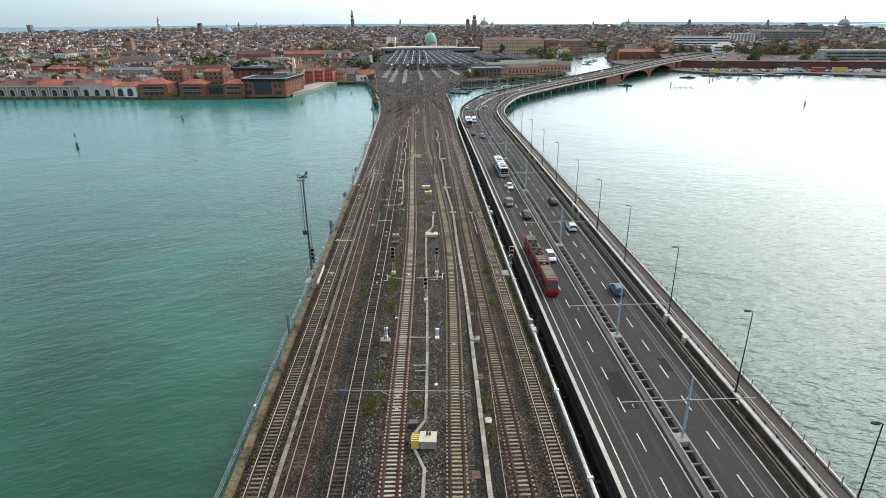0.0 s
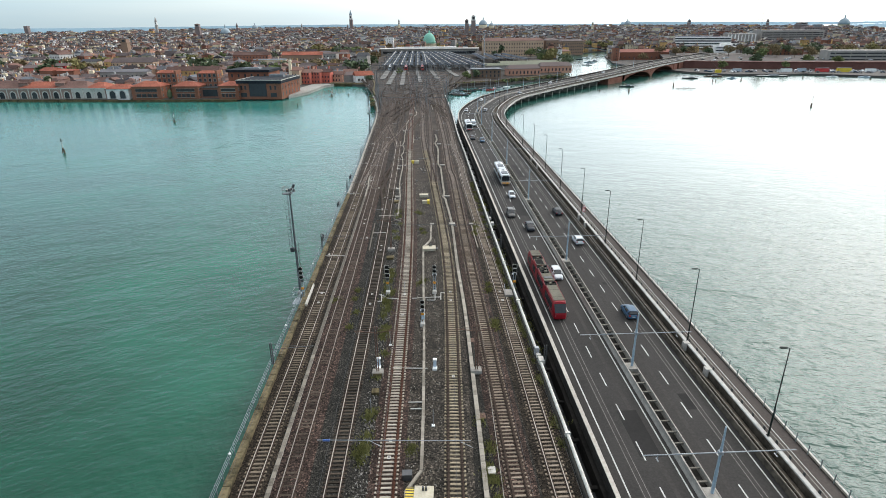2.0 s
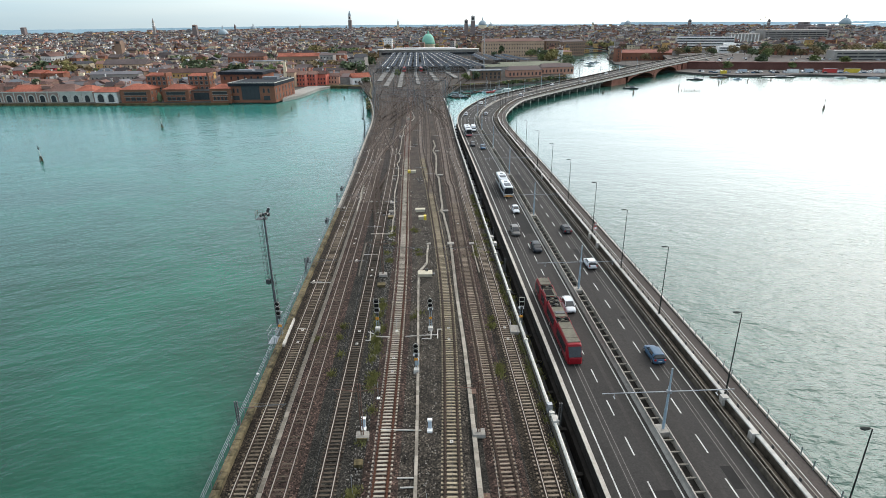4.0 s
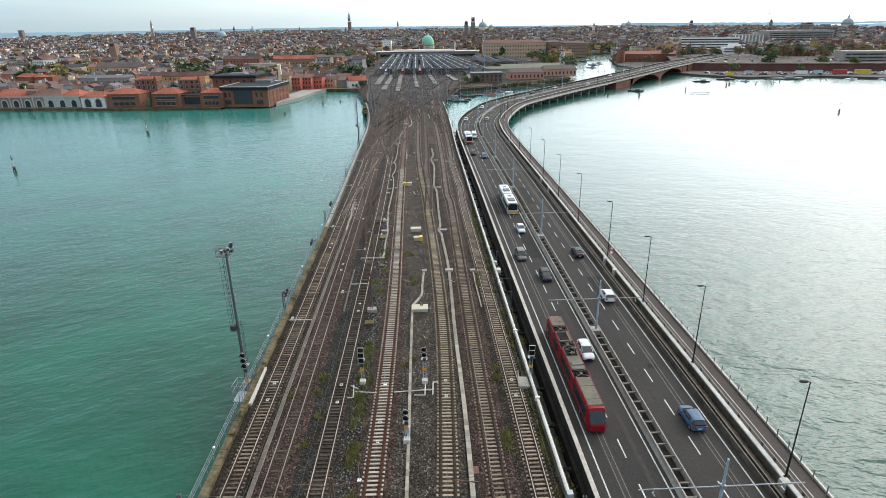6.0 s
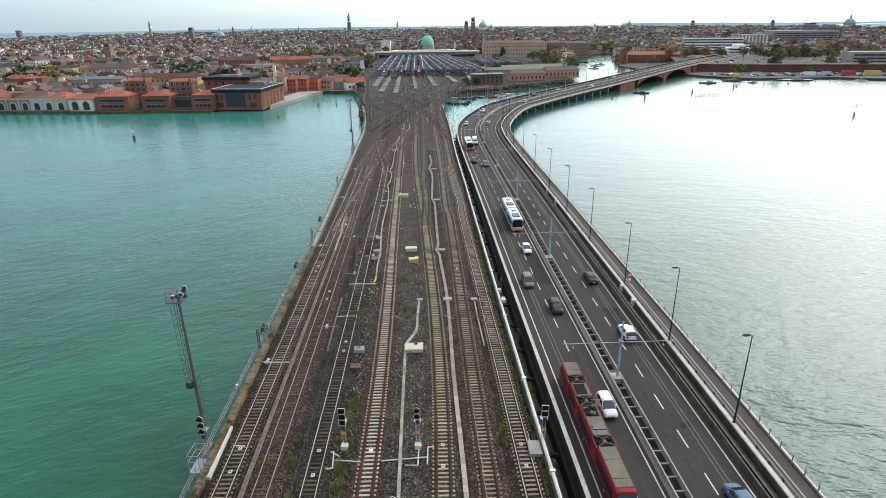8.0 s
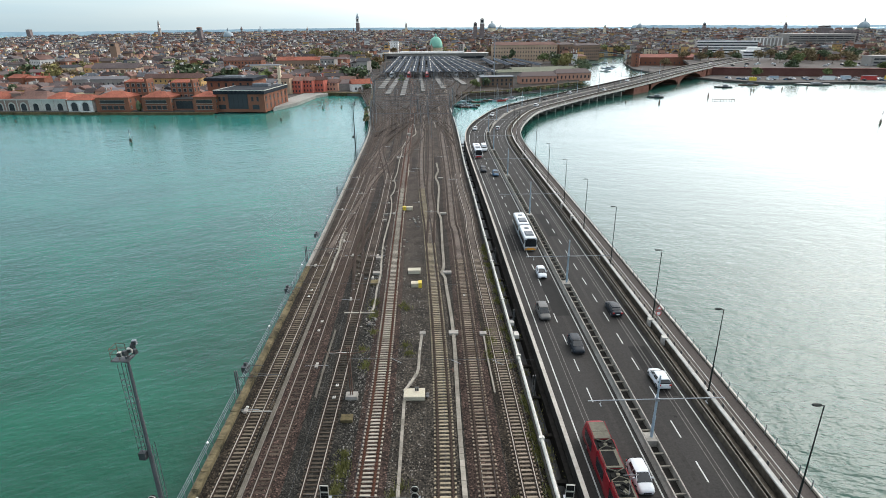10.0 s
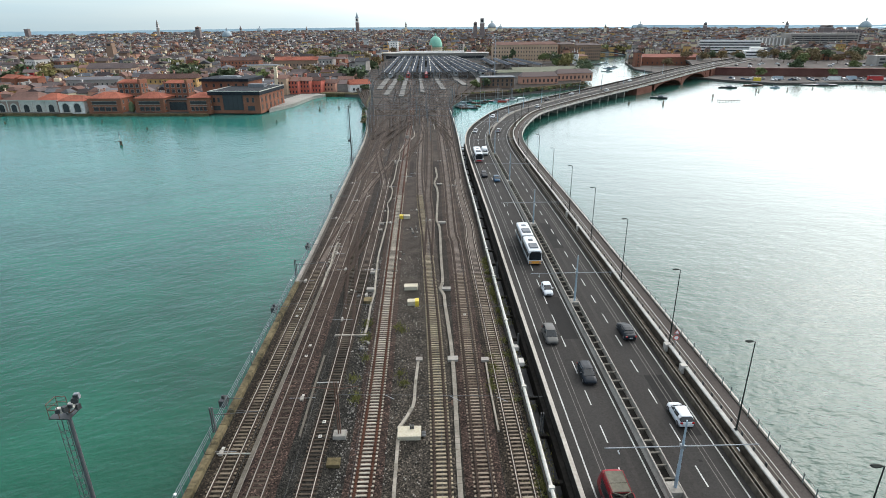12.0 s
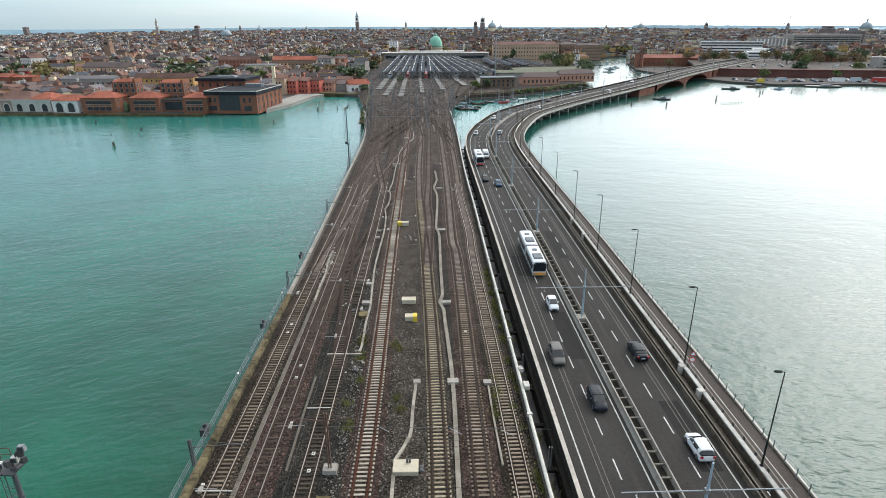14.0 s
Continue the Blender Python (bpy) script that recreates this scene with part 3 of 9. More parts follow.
# ---- brick arches under the bridge's approach ----
ARCH_BRICK = mat("bridge_brick", (0.11, 0.045, 0.03), (0.24, 0.105, 0.075), 0.9, 0.2, 2.0, 0.2)


def arch_span(y0, y1, n=16):
    """A segmental brick vault across the bridge between two piers."""
    pts = []
    for i in range(n + 1):
        p, a = at_y(ROAD, y0 + (y1 - y0) * i / n)
        k = 2 * i / n - 1
        low = WATER + 0.6 + (p[2] - 1.6 - WATER - 0.6) * (1 - k * k) ** 0.6
        pts.append((p, a, low))
    s = Shape()
    vs = []
    for p, a, low in pts:
        c, q = math.sin(a), -math.cos(a)
        for off in (-8.8, 13.2):
            vs += [(p[0] + c * off, p[1] + q * off, low), (p[0] + c * off, p[1] + q * off, p[2] - 1.25)]
    fs = []
    for i in range(n):
        b, e = 4 * i, 4 * i + 4
        fs += [(b + 2, e + 2, e + 3, b + 3), (e, b, b + 1, e + 1), (b, e, e + 2, b + 2)]
    s.add(vs, fs)
    tagged(new("brick_arch", s.mesh("brick_arch", ARCH_BRICK)), "wide brick arch of the bridge approach", "arch", "brick arches of the bridge", "structure")


arch_span(519, 566)
arch_span(571, 618)
for y, w in ((505, 26), (568.5, 6), (622, 10), (640, 26)):
    p, a = at_y(ROAD, y)
    s = Shape()
    s.box(p[0] + 2.2 * math.sin(a), p[1] - 2.2 * math.cos(a), WATER - 1, w, 22.6, p[2] - 0.3 - WATER, a)
    tagged(new("bridge_abutment", s.mesh("bridge_abutment", ARCH_BRICK)), "brick pier of the bridge approach", "pier", "", "structure")
# ---- railway tracks ----
def track(label, line, y0, y1, sleeper_mat, rail_mats, pieces=300, wide=2.35, spacing=0.62, group="tracks on the causeway", rest=None, polished=235):
    line = clip_line(line, y0, y1)
    t = thing("railway_track", label, "railway track", line[0], 0, group)
    o = line[0]
    local = [(p[0] - o[0], p[1] - o[1], p[2]) for p in line]
    for side in (-0.7525, 0.7525):
        s = Shape()
        s.sweep(shifted(local, side), [(-0.075, -0.15), (-0.07, -0.13), (-0.02, -0.11), (-0.036, -0.02), (0.036, -0.02), (0.02, -0.11), (0.07, -0.13), (0.075, -0.15)])
        tops = shifted(local, side)
        cut = sum(p[1] + o[1] < polished for p in tops)
        for run, slot in ((tops[:cut + 1], 1), (tops[cut:], 0)):   # rust takes over towards the sidings
            if len(run) > 1:
                s.sweep(run, [(-0.05, -0.022), (-0.047, 0.0), (0.047, 0.0), (0.05, -0.022)], slot=slot)
        near = sum(p[1] + o[1] < 40 + pieces * spacing for p in tops) if pieces else 0
        for run, foot in ((tops[:near + 1], 0.12), (tops[near:], 0.25)):   # dark strip along the rail foot: fastenings, with the rail's shadow painted in
            if len(run) > 1:
                s.sweep(run, [(-foot - 0.02, -0.16), (-foot, -0.139), (foot, -0.139), (foot + 0.02, -0.16)])
        part("rail", s, rail_mats, t)
    me = Shape()
    me.box(0, 0, -0.25, wide, 0.25, 0.105, taper=0.97)
    for side in (-0.7525, 0.7525):
        me.box(side, 0, -0.145, 0.42, 0.19, 0.02, slot=1)
    me = me.mesh("sleeper", sleeper_mat, rail_mats[0])
    spots = along(local, 0.3, spacing)
    before = sum(p[1] + o[1] < 40.3 for p, a in spots) if pieces else 0
    if before:   # the run of sleepers under the start of the walk
        s = Shape()
        for p, a in spots[:before]:
            s.box(p[0], p[1], -0.25, wide, 0.25, 0.105, a - math.pi / 2)
        part("sleeper_run", s, sleeper_mat, t)["kind"] = "stuff"
    spots = spots[before:]
    for p, a in spots[:pieces]:
        ob = new("sleeper", me)
        ob.parent = t
        ob.matrix_basis = pose(p[0], p[1], p[2] + rng.uniform(-0.01, 0.01), 0, 0, math.degrees(a) - 90 + rng.uniform(-0.8, 0.8))
    if len(spots) > pieces:
        s = Shape()
        for p, a in spots[pieces:]:
            s.box(p[0], p[1], -0.25, wide, 0.25, 0.105, a - math.pi / 2)
        ob = part("sleeper_run", s, rest or sleeper_mat, t)
        ob["kind"] = "stuff"
    return t


SHINY, RUST, DULL = (RAIL_RUST, RAIL_TOP), (RAIL_RUST, RAIL_RUST), (RAIL_RUST, RAIL_DULL)
track("worn railway track with brown stained sleepers beside the stone parapet", T_LINES["a"], 3, 640, SLEEPER_WORN, SHINY, 205, rest=SLEEPER_BROWN)
track("railway track with dull rails on rusty ballast beside a cable trough", T_LINES["b"], 3, 640, SLEEPER_DARK, (RAIL_RUST, RAIL_DULL), 205, rest=SLEEPER_BROWN)
track("railway track with bright rails and dark timber sleepers on soil", T_LINES["c"], 3, 640, SLEEPER_DARK, SHINY, 205, rest=SLEEPER_BROWN)
track("railway track with rusty rails on pale new concrete sleepers", T_LINES["d"], 3, 640, SLEEPER_PALE, (RAIL_RED, RAIL_RED), 290, rest=SLEEPER_DULL)
track("railway track on stained concrete sleepers in grey ballast", T_LINES["e"], 3, 640, SLEEPER_BEIGE, RUST, 290, rest=SLEEPER_DULL)
track("railway track with brown rails on stained concrete sleepers", T_LINES["f"], 3, 640, SLEEPER_TAN, RUST, 205, rest=SLEEPER_DULL)
track("railway track on stained concrete sleepers beside the white pipe", T_LINES["g"], 3, 640, SLEEPER_TAN, SHINY, 205, rest=SLEEPER_DULL)


def x_at(key, y):
    line = T_LINES[key]
    return float(np.interp(y, [p[1] for p in line], [p[0] for p in line]))


def crossover(k0, y0, k1, y1, rise=0.004):
    """A turnout track that swings from one line to another."""
    a, b = x_at(k0, y0), x_at(k1, y1)
    sa, sb = x_at(k0, y0 + 5) - x_at(k0, y0 - 5), x_at(k1, y1 + 5) - x_at(k1, y1 - 5)
    n, out = 14, []
    for i in range(n + 1):
        t = i / n
        h = (y1 - y0)
        x = (2 * t ** 3 - 3 * t * t + 1) * a + (t ** 3 - 2 * t * t + t) * sa / 10 * h + (-2 * t ** 3 + 3 * t * t) * b + (t ** 3 - t * t) * sb / 10 * h
        out.append((0.45 * x + 0.55 * (a + (b - a) * t), y0 + h * t, rise))
    return out


CROSSOVERS = (("a", 172, "b", 224), ("c", 140, "b", 200), ("b", 222, "c", 262), ("c", 256, "d", 298), ("b", 150, "c", 206), ("d", 262, "e", 306), ("a", 236, "b", 284), ("c", 226, "b", 276), ("a", 300, "e", 394), ("b", 276, "e", 378), ("b", 300, "f", 404), ("g", 298, "e", 382), ("g", 280, "f", 328),
              ("g", 322, "d", 412), ("a", 322, "c", 392), ("c", 330, "a", 408), ("e", 340, "b", 430), ("f", 345, "g", 420), ("d", 352, "g", 440), ("c", 360, "e", 440), ("f", 372, "c", 450), ("b", 372, "d", 446), ("e", 378, "g", 452))
for i, (k0, y0, k1, y1) in enumerate(CROSSOVERS):
    line = crossover(k0, y0, k1, y1, 0.006 + 0.001 * i)
    track("turnout track with worn rails crossing between lines", line, 0, 700, SLEEPER_DARK if y0 in (140, 150) else SLEEPER_DUST if y0 < 260 else SLEEPER_DARK if (k0, y0) in (("a", 300), ("b", 276), ("g", 298), ("b", 300)) else SLEEPER_BROWN, RUST, 0, 2.3, 0.62, "turnouts before the station")
track("turnout track branching from the central line to the station", spline([(x_at("e", 176) + 0.1, 176, 0.003), (-10.0, 200, 0.003), (-11.9, 218.5, 0.003), (-12.9, 236.5, 0.003), (-14.4, 258.8, 0.003), (-16.4, 287.4, 0.003), (-19.6, 332.6, 0.003), (-25, 400, 0.003), (-33, 500, 0.003)], 4), 0, 700, SLEEPER_DUST, RUST, 0, 2.3, 0.62, "turnouts before the station")
# further tracks of the station throat
for i, (x0, y0, x1, y1) in enumerate(((-53, 372, -100, 560), (-50, 360, -92, 560), (-40, 345, -62, 560), (-31, 330, -46, 560), (-22, 345, -30, 560), (-15, 372, -8, 560), (-16, 385, 4, 560), (-46, 330, -84, 560), (-36, 318, -72, 560), (-28, 322, -22, 560), (-12, 352, -34, 560), (-20, 312, -54, 560), (-40, 352, -24, 560), (-48, 372, -40, 560), (-33, 372, -12, 560), (-56, 388, -90, 540), (-13, 396, 10, 545), (-54, 398, -66, 560), (-18, 400, -50, 540))):
    track("yard track with worn rails fanning out to the platforms", spline([(x0, y0, 0.003), ((x0 * 0.6 + x1 * 0.4), y0 * 0.6 + y1 * 0.4, 0.003), (x1, y1, 0.003)], 5), 0, 700, SLEEPER_BROWN, RUST if i % 2 else DULL, 0, 2.3, 0.8, "turnouts before the station")

# ---- parapet and railing of the causeway ----
PAR = clip_line(LEFT_EDGE, 30, 388)
t = thing("parapet_left", "algae-stained stone parapet along the causeway", "parapet", (0, 0, 0), 0, "", "structure")
stones = along(shifted(PAR, -0.55), 0, 2.5)
me = Shape().box(0.04, 0, -0.7, 0.82, 2.495, 0.95, taper=0.98).mesh("coping_stone", COPING)
me_far = Shape().box(-0.1, 0, -0.7, 0.5, 2.495, 0.95, taper=0.98).box(0.4, 0, -0.7, 0.5, 2.49, 0.42, slot=1).mesh("coping_stone", CONCRETE, CONCRETE_DARK)
for p, a in stones:
    ob = new("coping_stone", me if p[1] < 162 else me_far)
    ob.parent = t
    ob.matrix_basis = pose(p[0], p[1], rng.uniform(-0.015, 0.015), 0, 0, math.degrees(a) - 90)
s = Shape()
s.sweep(PAR, [(-1.3, -0.6), (-0.9, -0.6), (-0.9, -5), (-1.8, -5)])
tagged(new("wall_causeway", s.mesh("wall_causeway", STONE)), "sloping masonry sea wall of the causeway", "wall", "", "structure")
RAILING = shifted(PAR, -1.25)
RAIL_TEAL = mat("weathered_railing_paint", (0.085, 0.115, 0.12), (0.20, 0.25, 0.255), 0.6, 0.4, 4.0)
t = thing("railing", "grey steel pipe railing on the sea side of the parapet", "railing", (0, 0, 0))
for h in (0.55, 0.9, 1.25):
    part("rail", Shape().sweep(RAILING, [(-0.022, h - 0.022), (0.022, h - 0.022), (0.022, h + 0.022), (-0.022, h + 0.022)]), RAIL_TEAL, t)
me = Shape().box(0, 0, -0.3, 0.07, 0.07, 1.6).mesh("post", RAIL_TEAL)
for p, a in along(RAILING, 1.0, 2.0, 290):
    ob = new("post", me)
    ob.parent = t
    ob.location = p

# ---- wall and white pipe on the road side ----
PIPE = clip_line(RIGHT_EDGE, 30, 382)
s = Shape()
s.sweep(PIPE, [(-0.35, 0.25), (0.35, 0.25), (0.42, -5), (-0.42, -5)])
tagged(new("wall_east", s.mesh("wall_east", CONCRETE_DARK)), "dark concrete edge wall of the causeway", "wall", "", "structure")
t = thing("pipeline", "thick white painted pipe on the causeway's edge wall", "pipe", (0, 0, 0))
runs = [PIPE[i:i + 5] for i in range(0, len(PIPE) - 1, 4)]
for k, run in enumerate(runs):
    if len(run) < 2:
        continue
    prof = [(0.21 * math.cos(q * math.pi / 4), 0.47 + 0.21 * math.sin(q * math.pi / 4)) for q in range(8)][::-1]
    part("pipe_section", Shape().sweep(run, prof), WHITE_METAL, t)
    p = run[-1]
    part("pipe_collar", Shape().box(p[0], p[1], 0.26, 0.6, 0.35, 0.5, 0.08), WHITE_METAL, t)
# ---- road bridge furniture ----
BROWN_CONCRETE = mat("brown_stained_concrete", (0.026, 0.021, 0.016), (0.115, 0.096, 0.075), 0.9, 0.4, 1.6, 0.3, detail=7)
COPING_GREY = mat("grey_stained_coping", (0.23, 0.22, 0.20), (0.56, 0.54, 0.505), 0.9, 0.35, 2.0, 0.2, tight=0.25, detail=7)
GUARD_STEEL = mat("rusty_guard_rail", (0.05, 0.042, 0.033), (0.15, 0.128, 0.10), 0.75, 0.4, 3.0)


def stripe(name, off, wide, y1=800, material=MARKING, rise=0.006):
    s = Shape()
    s.sweep([p for p in ROAD if p[1] < y1], [(off - wide / 2, rise), (off + wide / 2, rise), (off + wide / 2, 0.001), (off - wide / 2, 0.001)])
    return tagged(new(name, s.mesh(name, material)), "", "", "", "structure")


for off in (-7.85, -1.6, 7.2):
    stripe("lane_line", off, 0.16)
for off in (-6.4, -5.85, 5.25, 5.75):
    stripe("guide_rail", off, 0.07, 420, GUIDE, 0.007)
for off, wide in ((-6.12, 0.85), (5.5, 0.85), (-3.0, 0.5), (2.6, 0.5)):
    stripe("wheel_path", off, wide, 420, ASPHALT_DARK, 0.0035)
# short lengths of resurfaced asphalt across the outer lanes
r = random.Random(17)
for y, off, wide, length in ((70, 4.6, 1.2, 3.2), (96, -6.1, 2.6, 9), (104.5, 5.2, 1.5, 1.0), (128, 5.4, 2.4, 12), (150, -3.2, 2.4, 14), (176, -6.0, 2.6, 10), (188, 3.0, 2.2, 16), (118, 4.6, 0.35, 0.35), (64, -3.6, 2.4, 8)):
    (p, a) = at_y(shifted(ROAD, off), y)
    ob = tagged(new("asphalt_patch", Shape().box(0, 0, 0, wide, length, 0.003).mesh("asphalt_patch", PATCH_TAR)), "", "", "", "structure")
    ob.matrix_basis = pose(p[0], p[1], p[2] + 0.001, 0, 0, math.degrees(a) - 90)
t = thing("lane_dashes", "white dashed lane markings painted on asphalt", "road marking", (0, 0, 0), 0, "", "structure")
me = Shape().box(0, 0, 0.0, 0.15, 3.0, 0.007).mesh("lane_dash", MARKING)
for off, y in ((-4.4, 40.6), (3.75, 41.2)):
    line = shifted(ROAD, off)
    line = [at_y(line, y)[0]] + [p for p in line if p[1] > y]
    for p, a in along(line, 0.0, 6.8, 420):
        ob = new("lane_dash", me)
        ob.parent = t
        ob.matrix_basis = pose(*p, 0, 0, math.degrees(a) - 90)

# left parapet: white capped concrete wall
# outer wall face carries its shade in the colour
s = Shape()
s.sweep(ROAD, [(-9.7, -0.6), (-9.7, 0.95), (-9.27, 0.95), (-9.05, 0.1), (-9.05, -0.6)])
tagged(new("parapet_west", s.mesh("parapet_west", SHADE_AND_SEAM)), "concrete road parapet", "parapet", "", "structure")
s = Shape()
s.sweep(ROAD, [(-9.72, 0.953), (-9.72, 1.06), (-9.26, 1.06), (-9.26, 0.953)])
tagged(new("parapet_coping", s.mesh("parapet_coping", mat("beige_stone_coping", (0.25, 0.222, 0.192), (0.47, 0.425, 0.375), 0.9, 0.3, 2.5, 0.1))), "pale coping of the road parapet", "parapet", "", "structure")

# median: two low walls joined by cross struts
STRUT = mat("dark_concrete_strut", (0.085, 0.077, 0.064), (0.19, 0.172, 0.146), 0.9, 0.4, 3.0, 0.2)
MED = [p for p in ROAD if p[1] < 330]
t = thing("median_barrier", "pale concrete double median barrier with cross struts", "road barrier", (0, 0, 0))
for side in (-1, 1):
    prof = [(-0.32, 0.0), (-0.14, 0.35), (-0.09, 0.85), (0.07, 0.85), (0.1, 0.0)] if side < 0 else [(-0.1, 0.0), (-0.07, 0.85), (0.07, 0.85), (0.12, 0.35), (0.2, 0.0)]
    part("barrier_wall", Shape().sweep(shifted(MED, 0.68 * side - 0.12), prof), CONCRETE, t)
me = Shape().box(-0.12, 0, 0.5, 1.2, 0.2, 0.14).mesh("cross_strut", STRUT)
for p, a in along(MED, 1.0, 1.9, 310):
    ob = new("cross_strut", me)
    ob.parent = t
    ob.matrix_basis = pose(*p, 0, 0, math.degrees(a) - 90)
# dark strip painted in for the shade between the two walls
s = Shape()
s.sweep(MED, [(-0.68, 0.03), (0.44, 0.03), (0.44, 0.002), (-0.68, 0.002)])
tagged(new("median_gutter", s.mesh("median_gutter", SHADE_AND_SEAM)), "dark strip standing for the shade between the median walls", "gutter", "", "structure")
s = Shape()
s.sweep([p for p in ROAD if p[1] >= 326], [(-0.5, 0.0), (-0.4, 0.5), (0.4, 0.5), (0.5, 0.0)])
tagged(new("median_kerb", s.mesh("median_kerb", CONCRETE)), "", "", "", "structure")

# right side: brown kerb barrier with steel rails, duct gutter, pale ledge, walkway, outer fence
s = Shape()
s.sweep(ROAD, [(7.8, -0.3), (7.85, 0.3), (7.95, 0.62), (8.2, 0.62), (8.3, -0.3)])
tagged(new("barrier_east", s.mesh("barrier_east", BROWN_CONCRETE)), "dark stained concrete road barrier", "barrier", "", "structure")
RAILS = [p for p in ROAD if p[1] < 330]
t = thing("guard_rail", "rust-brown double steel guard rail on the concrete barrier", "guard rail", (0, 0, 0))
for off, z in ((7.9, 0.86), (8.28, 0.94)):
    part("beam", Shape().sweep(shifted(RAILS, off), [(-0.05, z - 0.07), (-0.05, z + 0.05), (0.05, z + 0.05), (0.05, z - 0.07)]), GUARD_STEEL, t)
me = Shape().box(0, 0, 0.45, 0.14, 0.1, 0.5).mesh("post", BROWN_CONCRETE)
for p, a in along(shifted(RAILS, 8.1), 2.0, 4.0, 300):
    ob = new("post", me)
    ob.parent = t
    ob.matrix_basis = pose(*p, 0, 0, math.degrees(a) - 90)
s = Shape()
s.sweep(ROAD, [(8.3, -0.12), (9.62, -0.12), (9.62, -0.3), (8.3, -0.3)])
tagged(new("gutter", s.mesh("gutter", BROWN_CONCRETE)), "", "", "", "structure")
s = Shape()
s.sweep(ROAD, [(8.75, -0.1), (8.75, 0.22), (9.15, 0.22), (9.15, -0.1)])
tagged(new("cable_duct", s.mesh("cable_duct", BROWN_CONCRETE)), "brown stained cable duct between barrier and ledge", "duct", "", "structure")
s = Shape()
s.sweep(ROAD, [(9.68, -0.6), (9.66, 0.84), (10.32, 0.84), (10.32, -0.6)])
tagged(new("ledge", s.mesh("ledge", BROWN_CONCRETE)), "brown concrete ledge beside the walkway", "wall", "", "structure")
s = Shape()
s.sweep(ROAD, [(9.72, 0.843), (9.72, 0.97), (9.76, 1.0), (10.2, 1.0), (10.24, 0.97), (10.24, 0.843)])
tagged(new("ledge_coping", s.mesh("ledge_coping", COPING_GREY)), "pale coping on the ledge", "wall", "", "structure")
block_mesh = Shape().box(0, 0, -0.1, 0.86, 0.8, 1.22, taper=0.97).mesh("ledge_block", CONCRETE_PALE)
for y in (75.8, 82.4, 134.9, 140.4, 191.4, 201.6, 262.0):
    (p, a) = at_y(shifted(ROAD, 9.7), y)
    ob = tagged(new("ledge_block", block_mesh), "pale concrete block where the ledge steps at a lamp", "block", "blocks on the ledge", "structure")
    ob.matrix_basis = pose(*p, 0, 0, math.degrees(a) - 90)
GUARD = shifted([p for p in ROAD if p[1] < 300], 10.5)
t = thing("walkway_rail", "low grey pipe handrail beside the pale ledge", "railing", (0, 0, 0))
part("rail", Shape().sweep(GUARD, [(-0.035, 1.18), (0.035, 1.18), (0.035, 1.25), (-0.035, 1.25)]), CONCRETE, t)
me = Shape().box(0, 0, 0.1, 0.16, 0.22, 1.12).mesh("post", DARK_STEEL)
for p, a in along(GUARD, 1.0, 2.4, 290):
    ob = new("post", me)
    ob.parent = t
    ob.location = p
s = Shape()
s.sweep(ROAD, [(10.34, 0.1), (13.5, 0.1), (13.5, -0.5), (10.34, -0.5)])
tagged(new("walkway", s.mesh("walkway", ASPHALT_WALK)), "brown-grey asphalt walkway and cycle path", "walkway", "", "structure")
s = Shape()
s.sweep(ROAD, [(11.9, 0.106), (12.0, 0.106), (12.0, 0.101), (11.9, 0.101)])
tagged(new("walkway_line", s.mesh("walkway_line", MARKING)), "", "", "", "structure")
FENCE_GREY = mat("grey_fence_paint", (0.10, 0.115, 0.11), (0.20, 0.225, 0.215), 0.6, 0.3, 4.0)
FENCE = shifted([p for p in ROAD if p[1] < 420], 13.35)
t = thing("bridge_fence", "thin grey steel fence along the walkway's outer edge", "fence", (0, 0, 0))
for h in (0.5, 0.85, 1.2):
    part("rail", Shape().sweep(FENCE, [(-0.015, h - 0.015), (0.015, h - 0.015), (0.015, h + 0.015), (-0.015, h + 0.015)]), FENCE_GREY, t)
me = Shape().box(0, 0, 0.1, 0.05, 0.14, 1.25).mesh("post", FENCE_GREY)
for p, a in along(FENCE, 1.0, 2.1, 400):
    ob = new("post", me)
    ob.parent = t
    ob.location = p
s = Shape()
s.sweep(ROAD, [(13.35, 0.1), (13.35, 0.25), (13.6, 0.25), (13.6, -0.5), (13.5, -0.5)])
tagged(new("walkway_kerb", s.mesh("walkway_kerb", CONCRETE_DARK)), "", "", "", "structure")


LAMP_GREEN = mat("dark_green_lamp_paint", (0.008, 0.011, 0.0095), (0.02, 0.026, 0.023), 0.85, 0.3, 4.0)


def street_lamp():
    t = thing("street_lamp", "tall dark steel street lamp with a flat head on the ledge", "street lamp", (0, 0, 0), 0, "street lamps along the walkway")
    part("base", Shape().box(0, 0, 0, 0.3, 0.3, 0.12), LAMP_GREEN, t)
    part("pole", Shape().tube((0, 0, 0.1), (0, 0, 3.0), 0.10, 0.10).tube((0, 0, 3.0), (0, 0, 11.3), 0.075, 0.05), LAMP_GREEN, t)
    part("arm", Shape().tube((0, 0, 11.25), (-0.35, 0, 11.36), 0.04), LAMP_GREEN, t)
    head = Shape()
    loft(head, [[(-0.25 - q, sy * w, 11.34 + z) for sy, z in ((-1, 0.0), (-0.8, 0.07), (0, 0.11), (0.8, 0.07), (1, 0.0), (0, -0.03))] for q, w in ((0.0, 0.08), (0.2, 0.2), (0.6, 0.24), (0.82, 0.12))])
    part("lamp_head", head, LAMP_GREEN, t)
    return t


lamp = None
LEDGE = shifted(ROAD, 10.1, 1.0)
